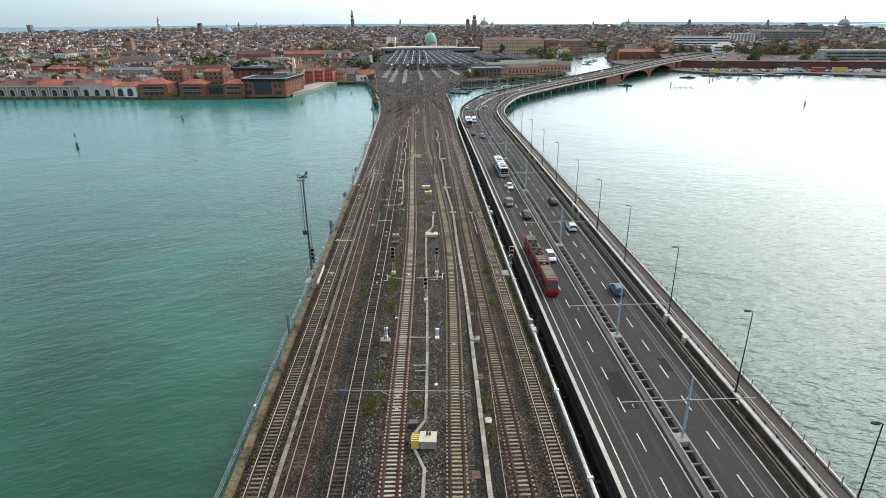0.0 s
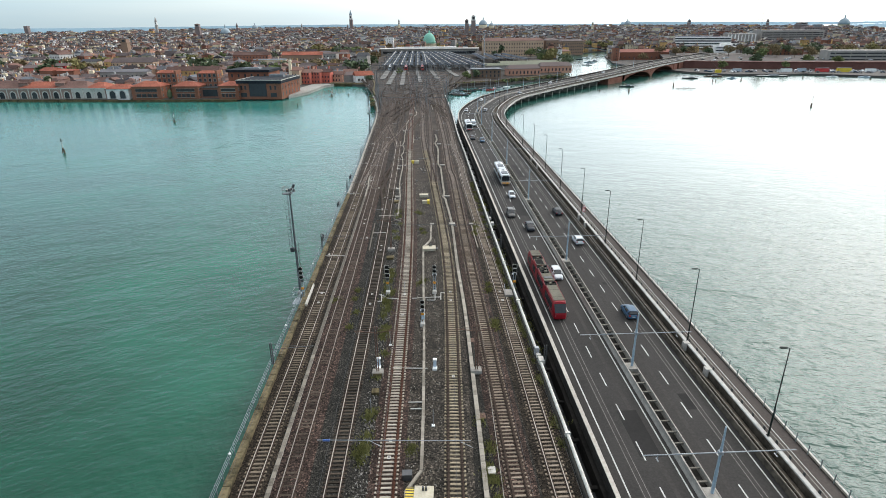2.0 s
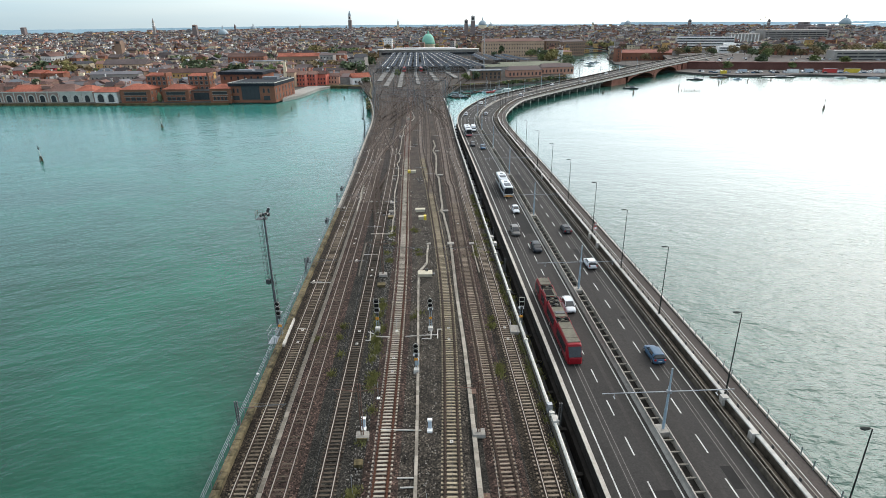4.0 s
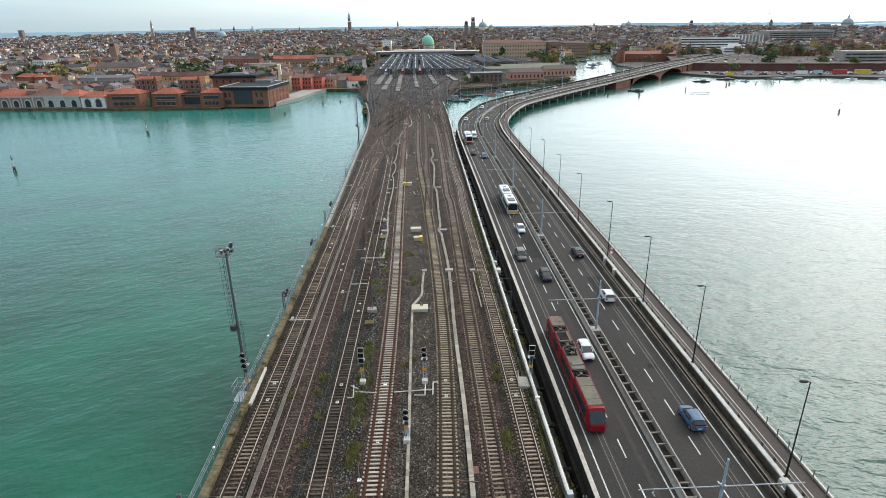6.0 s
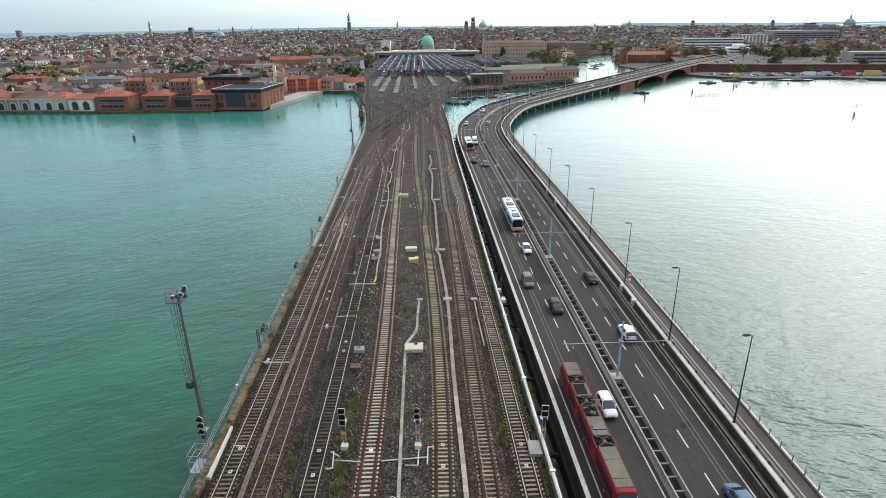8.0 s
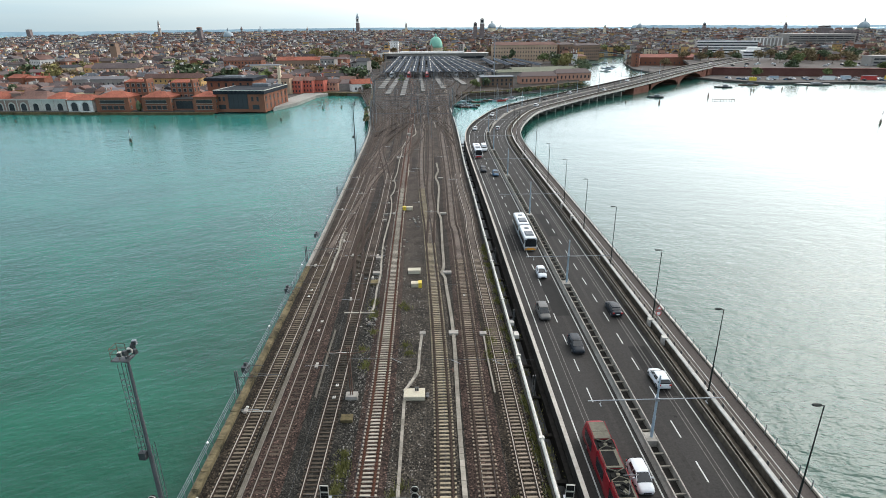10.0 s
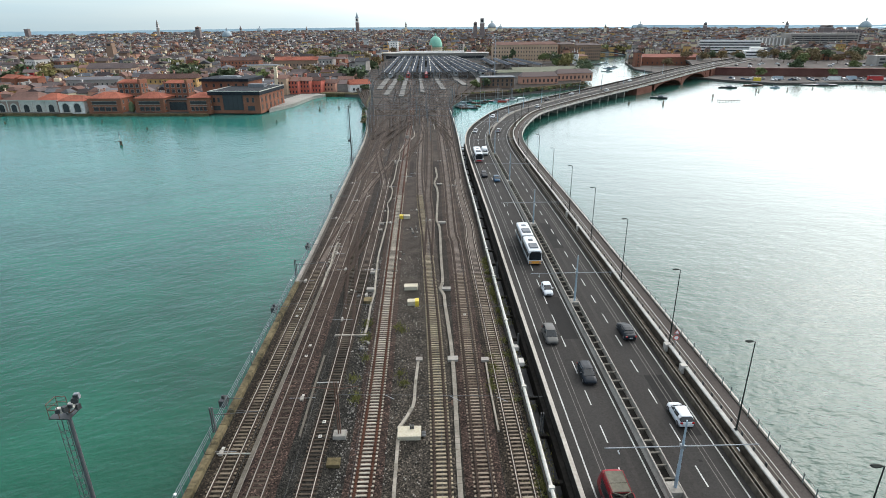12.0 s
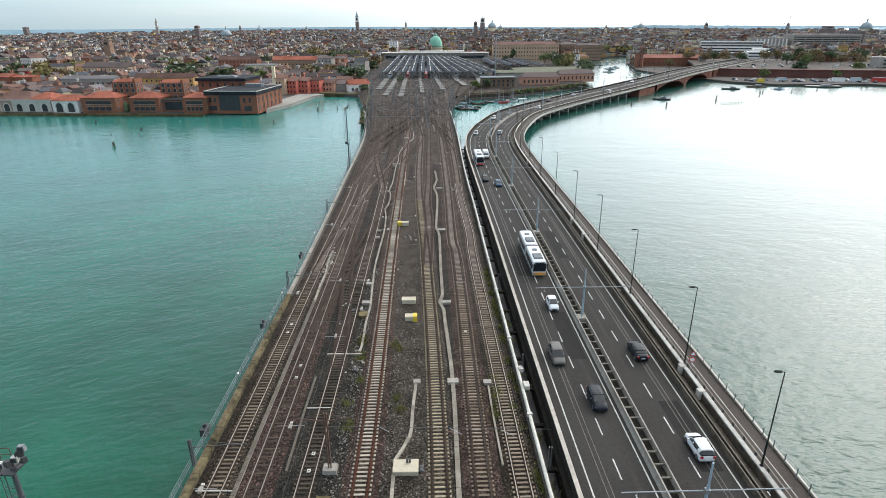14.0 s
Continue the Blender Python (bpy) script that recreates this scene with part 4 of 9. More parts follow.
for p, a in [at_y(LEDGE, y) for y in (42.5, 62.6, 83.0, 103.9, 122.0, 140.8, 162.4, 182.4, 201.9, 222.2, 242.4, 262.6, 282.8)] + along(LEDGE, 304, 20.2, 440) + [at_y(LEDGE, y) for y in (452, 470, 490, 512, 536, 562)]:
    m = pose(*p, 0, 0, math.degrees(a) - 90)
    if lamp is None:
        lamp = street_lamp()
        lamp.matrix_basis = m
    else:
        copy_thing(lamp, m)


def tram_pole():
    """Median pole with a cross arm over both carriageways."""
    t = thing("overhead_line_pole", "blue-grey steel median pole with a long cross arm", "pole", (0, 0, 0), 0, "poles on the median")
    part("footing", Shape().box(-0.1, 0, 0, 1.15, 1.5, 0.8), CONCRETE, t)
    part("pole", Shape().tube((0, 0, 0.7), (0, 0, 3.6), 0.17, 0.17).tube((0, 0, 3.6), (0, 0, 6.4), 0.14, 0.14).tube((0, 0, 6.4), (0, 0, 8.8), 0.11, 0.09), GALV_BLUE, t)
    part("cross_arm", Shape().tube((-7.5, 0, 5.8), (7.4, 0, 5.8), 0.055), GALV, t)
    for x in (-6.1, 5.5):
        part("hanger", Shape().tube((x, 0, 5.8), (x, 0, 5.3), 0.03).box(x, 0, 5.2, 0.1, 0.5, 0.08), GALV, t)
    part("clamp", Shape().box(0, 0, 5.62, 0.44, 0.4, 0.36), GALV, t)
    return t


pole = None
for p, a in [at_y(ROAD, y) for y in (32, 54.2, 76.6, 113.3, 154.2, 193.5, 232, 270, 308, 340, 366, 388, 408, 428, 450, 474, 500, 528, 560)]:
    m = pose(*p, 0, 0, math.degrees(a) - 90)
    if pole is None:
        pole = tram_pole()
        pole.matrix_basis = m
    else:
        copy_thing(pole, m)
# ---- the city ----
# roofs greyed and blued, walls lightened, partly to stand for distance haze
ROOFS = [mat("terracotta_roof", (0.072, 0.042, 0.036), (0.20, 0.115, 0.092), 0.9, 0.08, 1.2, 0.3, island=0.55, spread=0.5),
         mat("brown_tile_roof", (0.046, 0.037, 0.037), (0.135, 0.104, 0.098), 0.9, 0.08, 1.2, 0.3, island=0.55, spread=0.5),
         mat("hazy_weathered_tile_roof", (0.057, 0.056, 0.060), (0.16, 0.152, 0.158), 0.9, 0.08, 1.2, 0.3, island=0.55, spread=0.5),
         mat("hazy_grey_slate_roof", (0.05, 0.055, 0.062), (0.14, 0.15, 0.165), 0.9, 0.08, 1.2, 0.3, island=0.5, spread=0.5)]
# brick of the far towers, greyed with haze in the colour
HAZE_BRICK = mat("haze_greyed_brick", (0.13, 0.105, 0.10), (0.25, 0.20, 0.19), 0.9, 0.1, 1.0)
RED_ROOF = mat("new_red_tile_roof", (0.13, 0.040, 0.026), (0.36, 0.118, 0.074), 0.85, 0.1, 1.5, 0.3, tight=0.14)
GREY_ROOF = mat("grey_sheet_roof", (0.11, 0.12, 0.13), (0.21, 0.22, 0.23), 0.85, 0.1, 1.0)
WALLS = [mat("wall_%s" % n, tuple(0.6 * c for c in k), tuple(0.95 * c for c in k), 0.9, 0.12, 0.8, 0, island=0.4, spread=0.4) for n, k in (
    ("ochre", (0.60, 0.38, 0.16)), ("cream", (0.70, 0.60, 0.43)), ("pink", (0.58, 0.31, 0.22)), ("grey", (0.36, 0.33, 0.30)), ("white", (0.85, 0.82, 0.78)), ("brick", (0.30, 0.13, 0.085)), ("brown", (0.27, 0.18, 0.13)))]
OCHRE, CREAM, PINK, GREYW, WHITEW, BRICK, BROWN = WALLS
CRIMSON = mat("crimson_plaster", (0.20, 0.018, 0.022), (0.34, 0.035, 0.04), 0.9, 0.15, 1.0)
CORAL = mat("coral_plaster", (0.38, 0.095, 0.068), (0.55, 0.17, 0.125), 0.9, 0.15, 1.0)
PEACH = mat("peach_plaster", (0.36, 0.25, 0.17), (0.52, 0.37, 0.26), 0.9, 0.1, 0.8)
ORANGE_BRICK = mat("orange_brick", (0.14, 0.060, 0.039), (0.285, 0.125, 0.079), 0.9, 0.1, 2.0, 0.2)
DARK_BRICK = mat("dark_brick", (0.14, 0.07, 0.05), (0.26, 0.13, 0.095), 0.9, 0.1, 2.0, 0.2)
GLASS = mat("dark_window_glass", (0.012, 0.014, 0.016), (0.04, 0.044, 0.048), 0.3, 0.3, 1.0, spec=0.25, spread=0.4, island=0.4)
GREEN_COPPER = mat("green_copper", (0.13, 0.36, 0.27), (0.24, 0.50, 0.38), 0.7, 0.1, 1.0)
LEAD = mat("lead_roof", (0.17, 0.22, 0.25), (0.30, 0.36, 0.39), 0.6, 0.1, 1.0)
LEAVES = [mat("leaves_%s" % n, tuple(0.7 * c for c in k), tuple(1.6 * c for c in k), 0.9, 0.3, 2.0, island=0.5) for n, k in (("green", (0.115, 0.135, 0.055)), ("dark", (0.075, 0.095, 0.052)), ("autumn", (0.16, 0.12, 0.065)), ("yellow", (0.165, 0.145, 0.058)))]
BARK = mat("bark", (0.06, 0.045, 0.03), (0.14, 0.10, 0.07), 0.95, 0.5, 4.0)


def gable(s, x, y, z, w, d, rise, turn, over=0.4, hip=0.0, slot=0):
    """A tiled roof, ridge along the longer local side w."""
    w, d = w + 2 * over, d + 2 * over
    c, q = math.cos(turn), math.sin(turn)
    pts = [(-w / 2, -d / 2, 0), (w / 2, -d / 2, 0), (w / 2, d / 2, 0), (-w / 2, d / 2, 0), (-w / 2 + hip, 0, rise), (w / 2 - hip, 0, rise),
           (-w / 2, -d / 2, -0.18), (w / 2, -d / 2, -0.18), (w / 2, d / 2, -0.18), (-w / 2, d / 2, -0.18)]
    vs = [(x + a * c - b * q, y + a * q + b * c, z + h) for a, b, h in pts]
    s.add(vs, [(0, 1, 5, 4), (2, 3, 4, 5), (1, 2, 5), (3, 0, 4), (0, 6, 7, 1), (1, 7, 8, 2), (2, 8, 9, 3), (3, 9, 6, 0), (6, 9, 8, 7)], slot)


def window_rows(s, x, y, z, w, d, h, turn, pitch=3.4, storey=3.4, ww=1.1, wh=1.6, slot=1, sides=(0, 1, 3)):
    """Window panes a hand proud of the wall on the sides that face the lagoon."""
    c, q = math.cos(turn), math.sin(turn)
    floors = max(1, int((h - 0.6) / storey))
    for side in sides:
        run, out = ((w, d / 2), (d, w / 2), (w, d / 2), (d, w / 2))[side]
        n = max(1, int(run / pitch))
        for f in range(floors):
            for i in range(n):
                u = (i + 0.5) / n * run - run / 2
                a, b = ((u, -out), (out, u), (u, out), (-out, u))[side]
                tx = turn + (0 if side in (0, 2) else math.pi / 2)
                s.box(x + a * c - b * q, y + a * q + b * c, z + 1.0 + f * storey, ww, 0.12, wh, tx, slot)


def house(x, y, w, d, h, turn, wall, roof, rise=2.2, hip=0.0, z=LAND, label="", name="house", windows=True, chimney=True, group="city houses", pitch=3.4, storey=3.3):
    """One house with its walls, roof and chimney."""
    t = thing(name, label, "house", (x, y, z), math.degrees(turn), group)
    s = Shape().box(0, 0, -0.5, w, d, h + 0.5)
    if hip == 0:
        s.add([(-w / 2, -d / 2, h), (-w / 2, d / 2, h), (-w / 2, 0, h + rise * 0.92), (w / 2, -d / 2, h), (w / 2, d / 2, h), (w / 2, 0, h + rise * 0.92)], [(0, 2, 1), (3, 4, 5)])
    part("wall", s, wall, t)
    if windows:
        s = Shape()
        window_rows(s, 0, 0, 0, w, d, h, 0, pitch, storey, slot=0)
        part("glazing", s, GLASS, t)["kind"] = "stuff"
    s = Shape()
    gable(s, 0, 0, h, w, d, rise, 0, hip=hip)
    part("roof", s, roof, t)
    if chimney:
        k = rng.uniform(-0.3, 0.3) * w
        part("chimney", Shape().box(k, d * 0.2, h, 0.7, 0.7, rise + 1.2).box(k, d * 0.2, h + rise + 1.2, 1.1, 1.1, 0.6, taper=1.25), wall, t)
    return t


COLOUR_WORDS = {"wall_ochre": "ochre", "wall_cream": "cream", "wall_pink": "pinkish", "wall_grey": "grey", "wall_white": "white", "wall_brick": "brick", "wall_brown": "brown"}


def inside(x, y, poly):
    hit = False
    for (x0, y0), (x1, y1) in zip(poly, poly[1:] + poly[:1]):
        if (y0 > y) != (y1 > y) and x < (x1 - x0) * (y - y0) / (y1 - y0) + x0:
            hit = not hit
    return hit


STATION = [(-80, 440), (-76, 490), (-98, 560), (-110, 700), (-124, 980), (50, 980), (120, 760), (110, 640), (95, 530), (30, 470), (0, 440)]
TAKEN = []   # circles kept free for named buildings, trees and squares


def free(x, y, r):
    return not any((x - a) ** 2 + (y - b) ** 2 < (r + c) ** 2 for a, b, c in TAKEN)
# ---- waterfront buildings ----
def block(name, label, category, x, y, w, d, h, wall, turn=0.0, z=LAND, group=""):
    """A building's empty with a plain wall body; further parts are added to it."""
    t = thing(name, label, category, (x, y, z), turn, group)
    part("wall", Shape().box(0, 0, -1.0, w, d, h + 1.0), wall, t)
    TAKEN.append((x, y, max(w, d) * 0.5))
    return t


def add_roof(t, x, y, z, w, d, rise, material, hip=4.0, over=0.5, turn=0.0):
    s = Shape()
    gable(s, x, y, z, w, d, rise, turn, over, hip)
    return part("roof", s, material, t)


PANE = {}


def add_window(t, x, y, z, w, h, side, frame_mat=WHITEW, name="window"):
    """A framed window set on a wall; side: s, e or w."""
    key = (w, h, side in "ew", frame_mat.name)
    if key not in PANE:
        f, g = Shape(), Shape()
        dx, dy = (w + 0.3, 0.16) if side in "sn" else (0.16, w + 0.3)
        f.box(0, 0, -0.15, dx, dy, 0.15)
        f.box(0, 0, h, dx, dy, 0.15)
        for k in (-1, 1):
            f.box(*((k * (w / 2 + 0.075), 0) if side in "sn" else (0, k * (w / 2 + 0.075))), 0, *((0.15, 0.16) if side in "sn" else (0.16, 0.15)), h)
        g.box(0, 0, 0, *((w, 0.08) if side in "sn" else (0.08, w)), h)
        PANE[key] = (f.mesh("window_frame", frame_mat), g.mesh("window", GLASS))
    f, g = PANE[key]
    ob = part(name, g, (), t)
    ob.location = (x, y, z)
    if frame_mat in (CONCRETE, DARK_BRICK):
        part("window_frame", f, (), ob)
    return ob


def arch(s, x, y, z, w, h, thick=0.25, n=10, slot=0, depth=0.2):
    """A round-headed surround on a south wall: one band up a jamb, over the head and down again."""
    top, path = z + h - w / 2, []
    path.append((-1.0, 0.0, z))
    for k in range(n + 1):
        a = math.pi - math.pi * k / n
        path.append((math.cos(a), math.sin(a), top))
    path.append((1.0, 0.0, z))
    vs = []
    for c, d, base in path:
        for radius in (w / 2 - thick, w / 2 + thick):
            for back in (-depth / 2, depth / 2):
                vs.append((x + c * radius, y + back, base + d * radius))
    fs = []
    for k in range(len(path) - 1):
        a, b = 4 * k, 4 * k + 4
        fs += [(a, b, b + 2, a + 2), (a + 1, a + 3, b + 3, b + 1), (a, a + 1, b + 1, b), (a + 2, b + 2, b + 3, a + 3)]
    e = 4 * (len(path) - 1)
    fs += [(0, 2, 3, 1), (e, e + 1, e + 3, e + 2)]
    s.add(vs, fs, slot)


def arch_pane(s, x, y, z, w, h, slot=0):
    n = 8
    pts = [(x - w / 2, z), (x + w / 2, z)] + [(x + w / 2 * math.cos(math.pi * i / n), z + h - w / 2 + w / 2 * math.sin(math.pi * i / n)) for i in range(n + 1)]
    k = len(pts)
    s.add([(a, y + q, b) for q in (-0.05, 0.05) for a, b in pts], [tuple(range(k)), tuple(range(k, 2 * k))[::-1]] + [(i, k + i, k + (i + 1) % k, (i + 1) % k) for i in range(k)], slot)


# the arcaded boathouse range
PINK_BRICK = mat("faded_pink_brick", (0.19, 0.125, 0.105), (0.36, 0.255, 0.215), 0.9, 0.1, 2.0, 0.2)
t = block("boathouse_range", "long low pink-brick boathouses with white arches and red roofs", "building", -292, 404, 106, 17, 7.0, PINK_BRICK)
for i in range(14):
    x = -48.6 + i * 7.45
    s = Shape()
    arch(s, x, -8.6, 0.3, 3.8, 4.6, 0.32, 10)
    part("arch_surround", s, CONCRETE_PALE, t)
    s = Shape()
    arch_pane(s, x, -8.62, 0.3, 3.2, 4.2)
    part("arch_opening", s, GLASS, t)
    part("pilaster", Shape().box(x + 3.72, -8.62, 0, 0.5, 0.3, 6.4), CONCRETE_PALE, t)
    if i > 10:
        part("plaster_panel", Shape().box(x, -8.53, 0, 6.6, 0.1, 6.4), CONCRETE_PALE, t)
part("cornice", Shape().box(0, -8.65, 6.4, 106.4, 0.5, 0.6), CONCRETE_PALE, t)
part("plinth", Shape().box(0, -8.7, 0, 106.2, 0.5, 0.35), CONCRETE, t)
for i, (x, w, rise) in enumerate(((-42, 22, 3.6), (-19, 24, 4.0), (6, 24, 3.6), (30, 22, 3.8), (46, 13, 3.2))):
    add_roof(t, x, 0, 7.0 + 0.01 * i, w, 17, rise, (RED_ROOF, ROOFS[0], RED_ROOF, ROOFS[0], RED_ROOF)[i], 5.0, 0.35)
for x in (-30, -5, 20):
    part("dormer", Shape().box(x, -3.5, 8.0, 6, 3, 2.0), PINK_BRICK, t)
    add_roof(t, x, -3.5, 10.0, 6, 3.4, 0.9, ROOFS[0], 0, 0.3)
t = block("arched_pavilion", "white arched waterfront pavilion with a red tiled roof", "building", -230.5, 401, 15, 14, 6.6, WHITEW)
for x in (-3.4, 3.4):
    s = Shape()
    arch(s, x, -7.1, 0.3, 4.2, 5.2)
    part("arch_surround", s, CONCRETE_PALE, t)
    s = Shape()
    arch_pane(s, x, -7.08, 0.3, 3.8, 5.0)
    part("arch_opening", s, GLASS, t)
add_roof(t, 0, 0, 6.6, 15, 14, 2.6, RED_ROOF, 4.0)


def brick_house(x, y, w, d, h, rise, tall=None, label=""):
    t = block("brick_house", label, "apartment building", x, y, w, d, h, ORANGE_BRICK, 0, LAND, "orange brick waterfront houses")
    add_roof(t, 0, 0, h, w, d, rise, RED_ROOF, min(w, d) * 0.45, 0.5)
    # flat black panels stand for the shade inside the loggias
    part("loggia", Shape().box(0, -d / 2 - 0.02, 4.6, w * 0.72, 0.1, 1.7), BLACK, t)
    part("loggia", Shape().box(0, -d / 2 - 0.02, 1.0, w * 0.72, 0.1, 2.1), BLACK, t)
    for k in range(5):
        part("pier", Shape().box((k - 2) * w * 0.18, -d / 2 - 0.12, 1.0, 0.5, 0.3, 2.1), ORANGE_BRICK, t)
    for z in (0.8, 3.1, 4.4, 6.3):
        part("sill", Shape().box(0, -d / 2 - 0.15, z, w * 0.76, 0.36, 0.2), CONCRETE, t)
    for k in range(3):
        for f in (1.4, 5.0):
            add_window(t, w / 2 + 0.03, -d / 2 + 2.2 + k * (d - 4) / 2, f, 1.1, 1.6, "e", CONCRETE)
    if tall:
        bx, by, bw, bd, bh = tall
        part("tower", Shape().box(bx, by, -1, bw, bd, bh + 1), ORANGE_BRICK, t)
        part("tower_parapet", Shape().box(bx + bw / 2 - 0.7, by, bh, 1.4, bd, 1.6), ORANGE_BRICK, t)
        add_roof(t, bx - 1, by, bh, bw - 2, bd, 1.6, RED_ROOF, 2.0, 0.0)
        for k in range(4):
            for f in (6.0, 9.6, 12.6):
                add_window(t, bx - bw / 2 + 2.0 + k * (bw - 4) / 3, by - bd / 2 - 0.03, f, 1.7, 1.9, "s", CONCRETE)
        for k in range(2):
            for f in (9.6, 12.6):
                add_window(t, bx + bw / 2 + 0.03, by - 2 + k * 4, f, 1.5, 1.9, "e", CONCRETE)
    return t


brick_house(-211, 402, 20, 15, 8.0, 2.8, (8.5, 10, 14, 8, 15.4), "orange brick apartment house with loggias and a taller rear block")
brick_house(-184.5, 401.5, 17, 14, 8.0, 2.6, (10.0, 11, 14, 8, 15.0), "orange brick apartment house with a hipped red roof by the water")
brick_house(-156, 402, 13, 14, 8.2, 2.4, None, "narrow orange brick house with dark loggias at the quay")
t = block("glazed_link", "low dark glazed block between brick waterfront houses", "building", -169.5, 404, 13, 12, 6.4, DARK_BRICK)
part("glazing", Shape().box(0, -6.03, 1.0, 10, 0.1, 4.4), GLASS, t)
part("roof_slab", Shape().box(0, 0, 6.4, 14, 13, 0.4), BLACK, t)
s = Shape()
s.lathe(-196.5, 396.5, LAND, [(0.6, 0), (1.6, 1.0), (1.5, 4.0), (0.5, 5.6), (0.05, 6.2)], 8)
tagged(new("cypress", s.mesh("cypress", LEAVES[1])), "small dark evergreen shrub at a brick house", "shrub")

# the dark-roofed university block on the corner
t = block("corner_block", "large brick block with black metal attic and glazed centre", "building", -135, 417, 30, 38, 9.2, ORANGE_BRICK, -3)
CANOPY_BLACK = mat("black_roof_felt", (0.02, 0.022, 0.026), (0.05, 0.054, 0.06), 0.95, 0.2, 1.0, spec=0.1)
ATTIC = mat("black_metal_cladding", (0.010, 0.012, 0.016), (0.032, 0.036, 0.043), 0.9, 0.2, 1.0, spec=0.15)
part("attic", Shape().box(0, 0, 9.2, 31, 39, 1.9), ATTIC, t)
part("attic_roof", Shape().box(0, 0, 11.1, 28, 36, 0.25), CANOPY_BLACK, t)
for k in (-1, 1):
    part("roof_edge", Shape().box(k * 15.2, 0, 11.1, 0.5, 39, 0.35), CONCRETE_PALE, t)
    part("roof_edge", Shape().box(0, k * 19.2, 11.1, 29.8, 0.5, 0.35), CONCRETE_PALE, t)
part("roof_plant", Shape().box(4, 6, 11.35, 10, 5, 1.8), GREY_ROOF, t)
part("glazed_bay", Shape().box(-1, -19.06, 0.8, 12, 0.12, 8.4), GLASS, t)
for k in range(5):
    part("mullion", Shape().box(-6.5 + k * 2.75, -19.15, 0.8, 0.2, 0.14, 8.4), BLACK, t)
for x in (-12.2, -9.5, 7.8, 11.0):
    add_window(t, x, -19.05, 5.2, 1.3, 2.6, "s", DARK_BRICK)
for x in (-11, 9.5):
    add_window(t, x, -19.05, 0.6, 4.2, 2.6, "s", DARK_BRICK)
for k in range(6):
    for f in (0.8, 5.0):
        add_window(t, 15.05, -16 + k * 6.2, f, 1.6, 2.9, "e", DARK_BRICK)
t = block("upper_block", "brick upper block with black flat roof and skylight", "building", -153, 440, 30, 22, 14.0, ORANGE_BRICK, -3)
part("attic", Shape().box(0, 0, 14.0, 32, 24, 1.7), ATTIC, t)
part("skylight", Shape().box(-1, 0, 15.7, 13, 6, 0.9, taper=0.8), GREY_ROOF, t)
for k in range(6):
    add_window(t, -12 + k * 4.8, -11.05, 10.5, 1.3, 2.2, "s", DARK_BRICK)
t = thing("chimney_stack", "tall tapering white masonry chimney", "chimney", (-139, 484, LAND))
part("shaft", Shape().box(0, 0, 0, 3.0, 3.0, 17.5, taper=0.6).box(0, 0, 17.5, 2.2, 2.2, 1.2), CREAM, t)
TAKEN.append((-139, 484, 6))

# coral row on the inner quay
rows = ((-134.5, 487, 7, 9, 11.0, PEACH), (-127.5, 490, 7.5, 9, 9.0, CORAL), (-120.2, 494, 7.5, 9, 8.8, CORAL), (-113, 498.5, 7.5, 9, 8.6, CORAL), (-104.5, 505, 9, 10, 6.2, PINK))
TAKEN += [(-142, 478, 9), (-136, 470, 8)]
for x, y, w, d, h, wall in rows:
    t = house(x, y, w, d, h, radians(-8), wall, ROOFS[0], 2.4, 0, LAND, "coral plaster row house with a tiled roof on the quay" if wall is CORAL else ("tall peach house with a tiled roof on the quay" if wall is PEACH else "low dusky pink house with a tiled roof on the quay"), "row_house", False, True, "row houses on the inner quay")
    TAKEN.append((x, y, 8))
    for k in range(int(w / 2.4)):
        for f in (1.0, 4.2, 7.0):
            if f + 1.6 < h:
                add_window(t, -w / 2 + 1.3 + k * 2.4, -d / 2 - 0.03, f, 1.0, 1.5, "s", WHITEW)
t = house(-84, 503, 15, 9, 5.5, radians(25), WHITEW, RED_ROOF, 3.2, 0, LAND, "white lakeside house with a bright red gable roof", "boat_house", False, False)
for k in range(4):
    add_window(t, -5 + k * 3.2, -4.53, 1.2, 1.3, 1.8, "s", BROWN)
t = house(-97, 509, 20, 10, 5.2, radians(18), GREYW, ROOFS[1], 2.6, 0, LAND, "grey boat shed with a brown tiled roof", "boat_shed", False, False)
for q in ((-84, 503, 10), (-97, 509, 12)):
    TAKEN.append(q)
s = Shape().box(-92, 485.5, WATER - 1, 34, 6, 3.4, radians(-8))
tagged(new("quay_wall", s.mesh("quay_wall", STONE)), "dark stone quay wall", "wall", "", "structure")
flat("quay_ramp", [(-119, 405), (-112, 430), (-110, 470), (-104, 486), (-122, 484), (-126, 442)], LAND + 0.35, 2.4, PAVING, "structure", "pale stone quay ramp")
for x0, x1, y in ((-345, -238, 393.5), (-238, -150, 391.8)):
    s = Shape().box((x0 + x1) / 2, y, WATER - 1, x1 - x0, 2.6, 2.3)
    tagged(new("quay_edge", s.mesh("quay_edge", STONE)), "stone quay edge at the waterline", "quay", "", "structure")

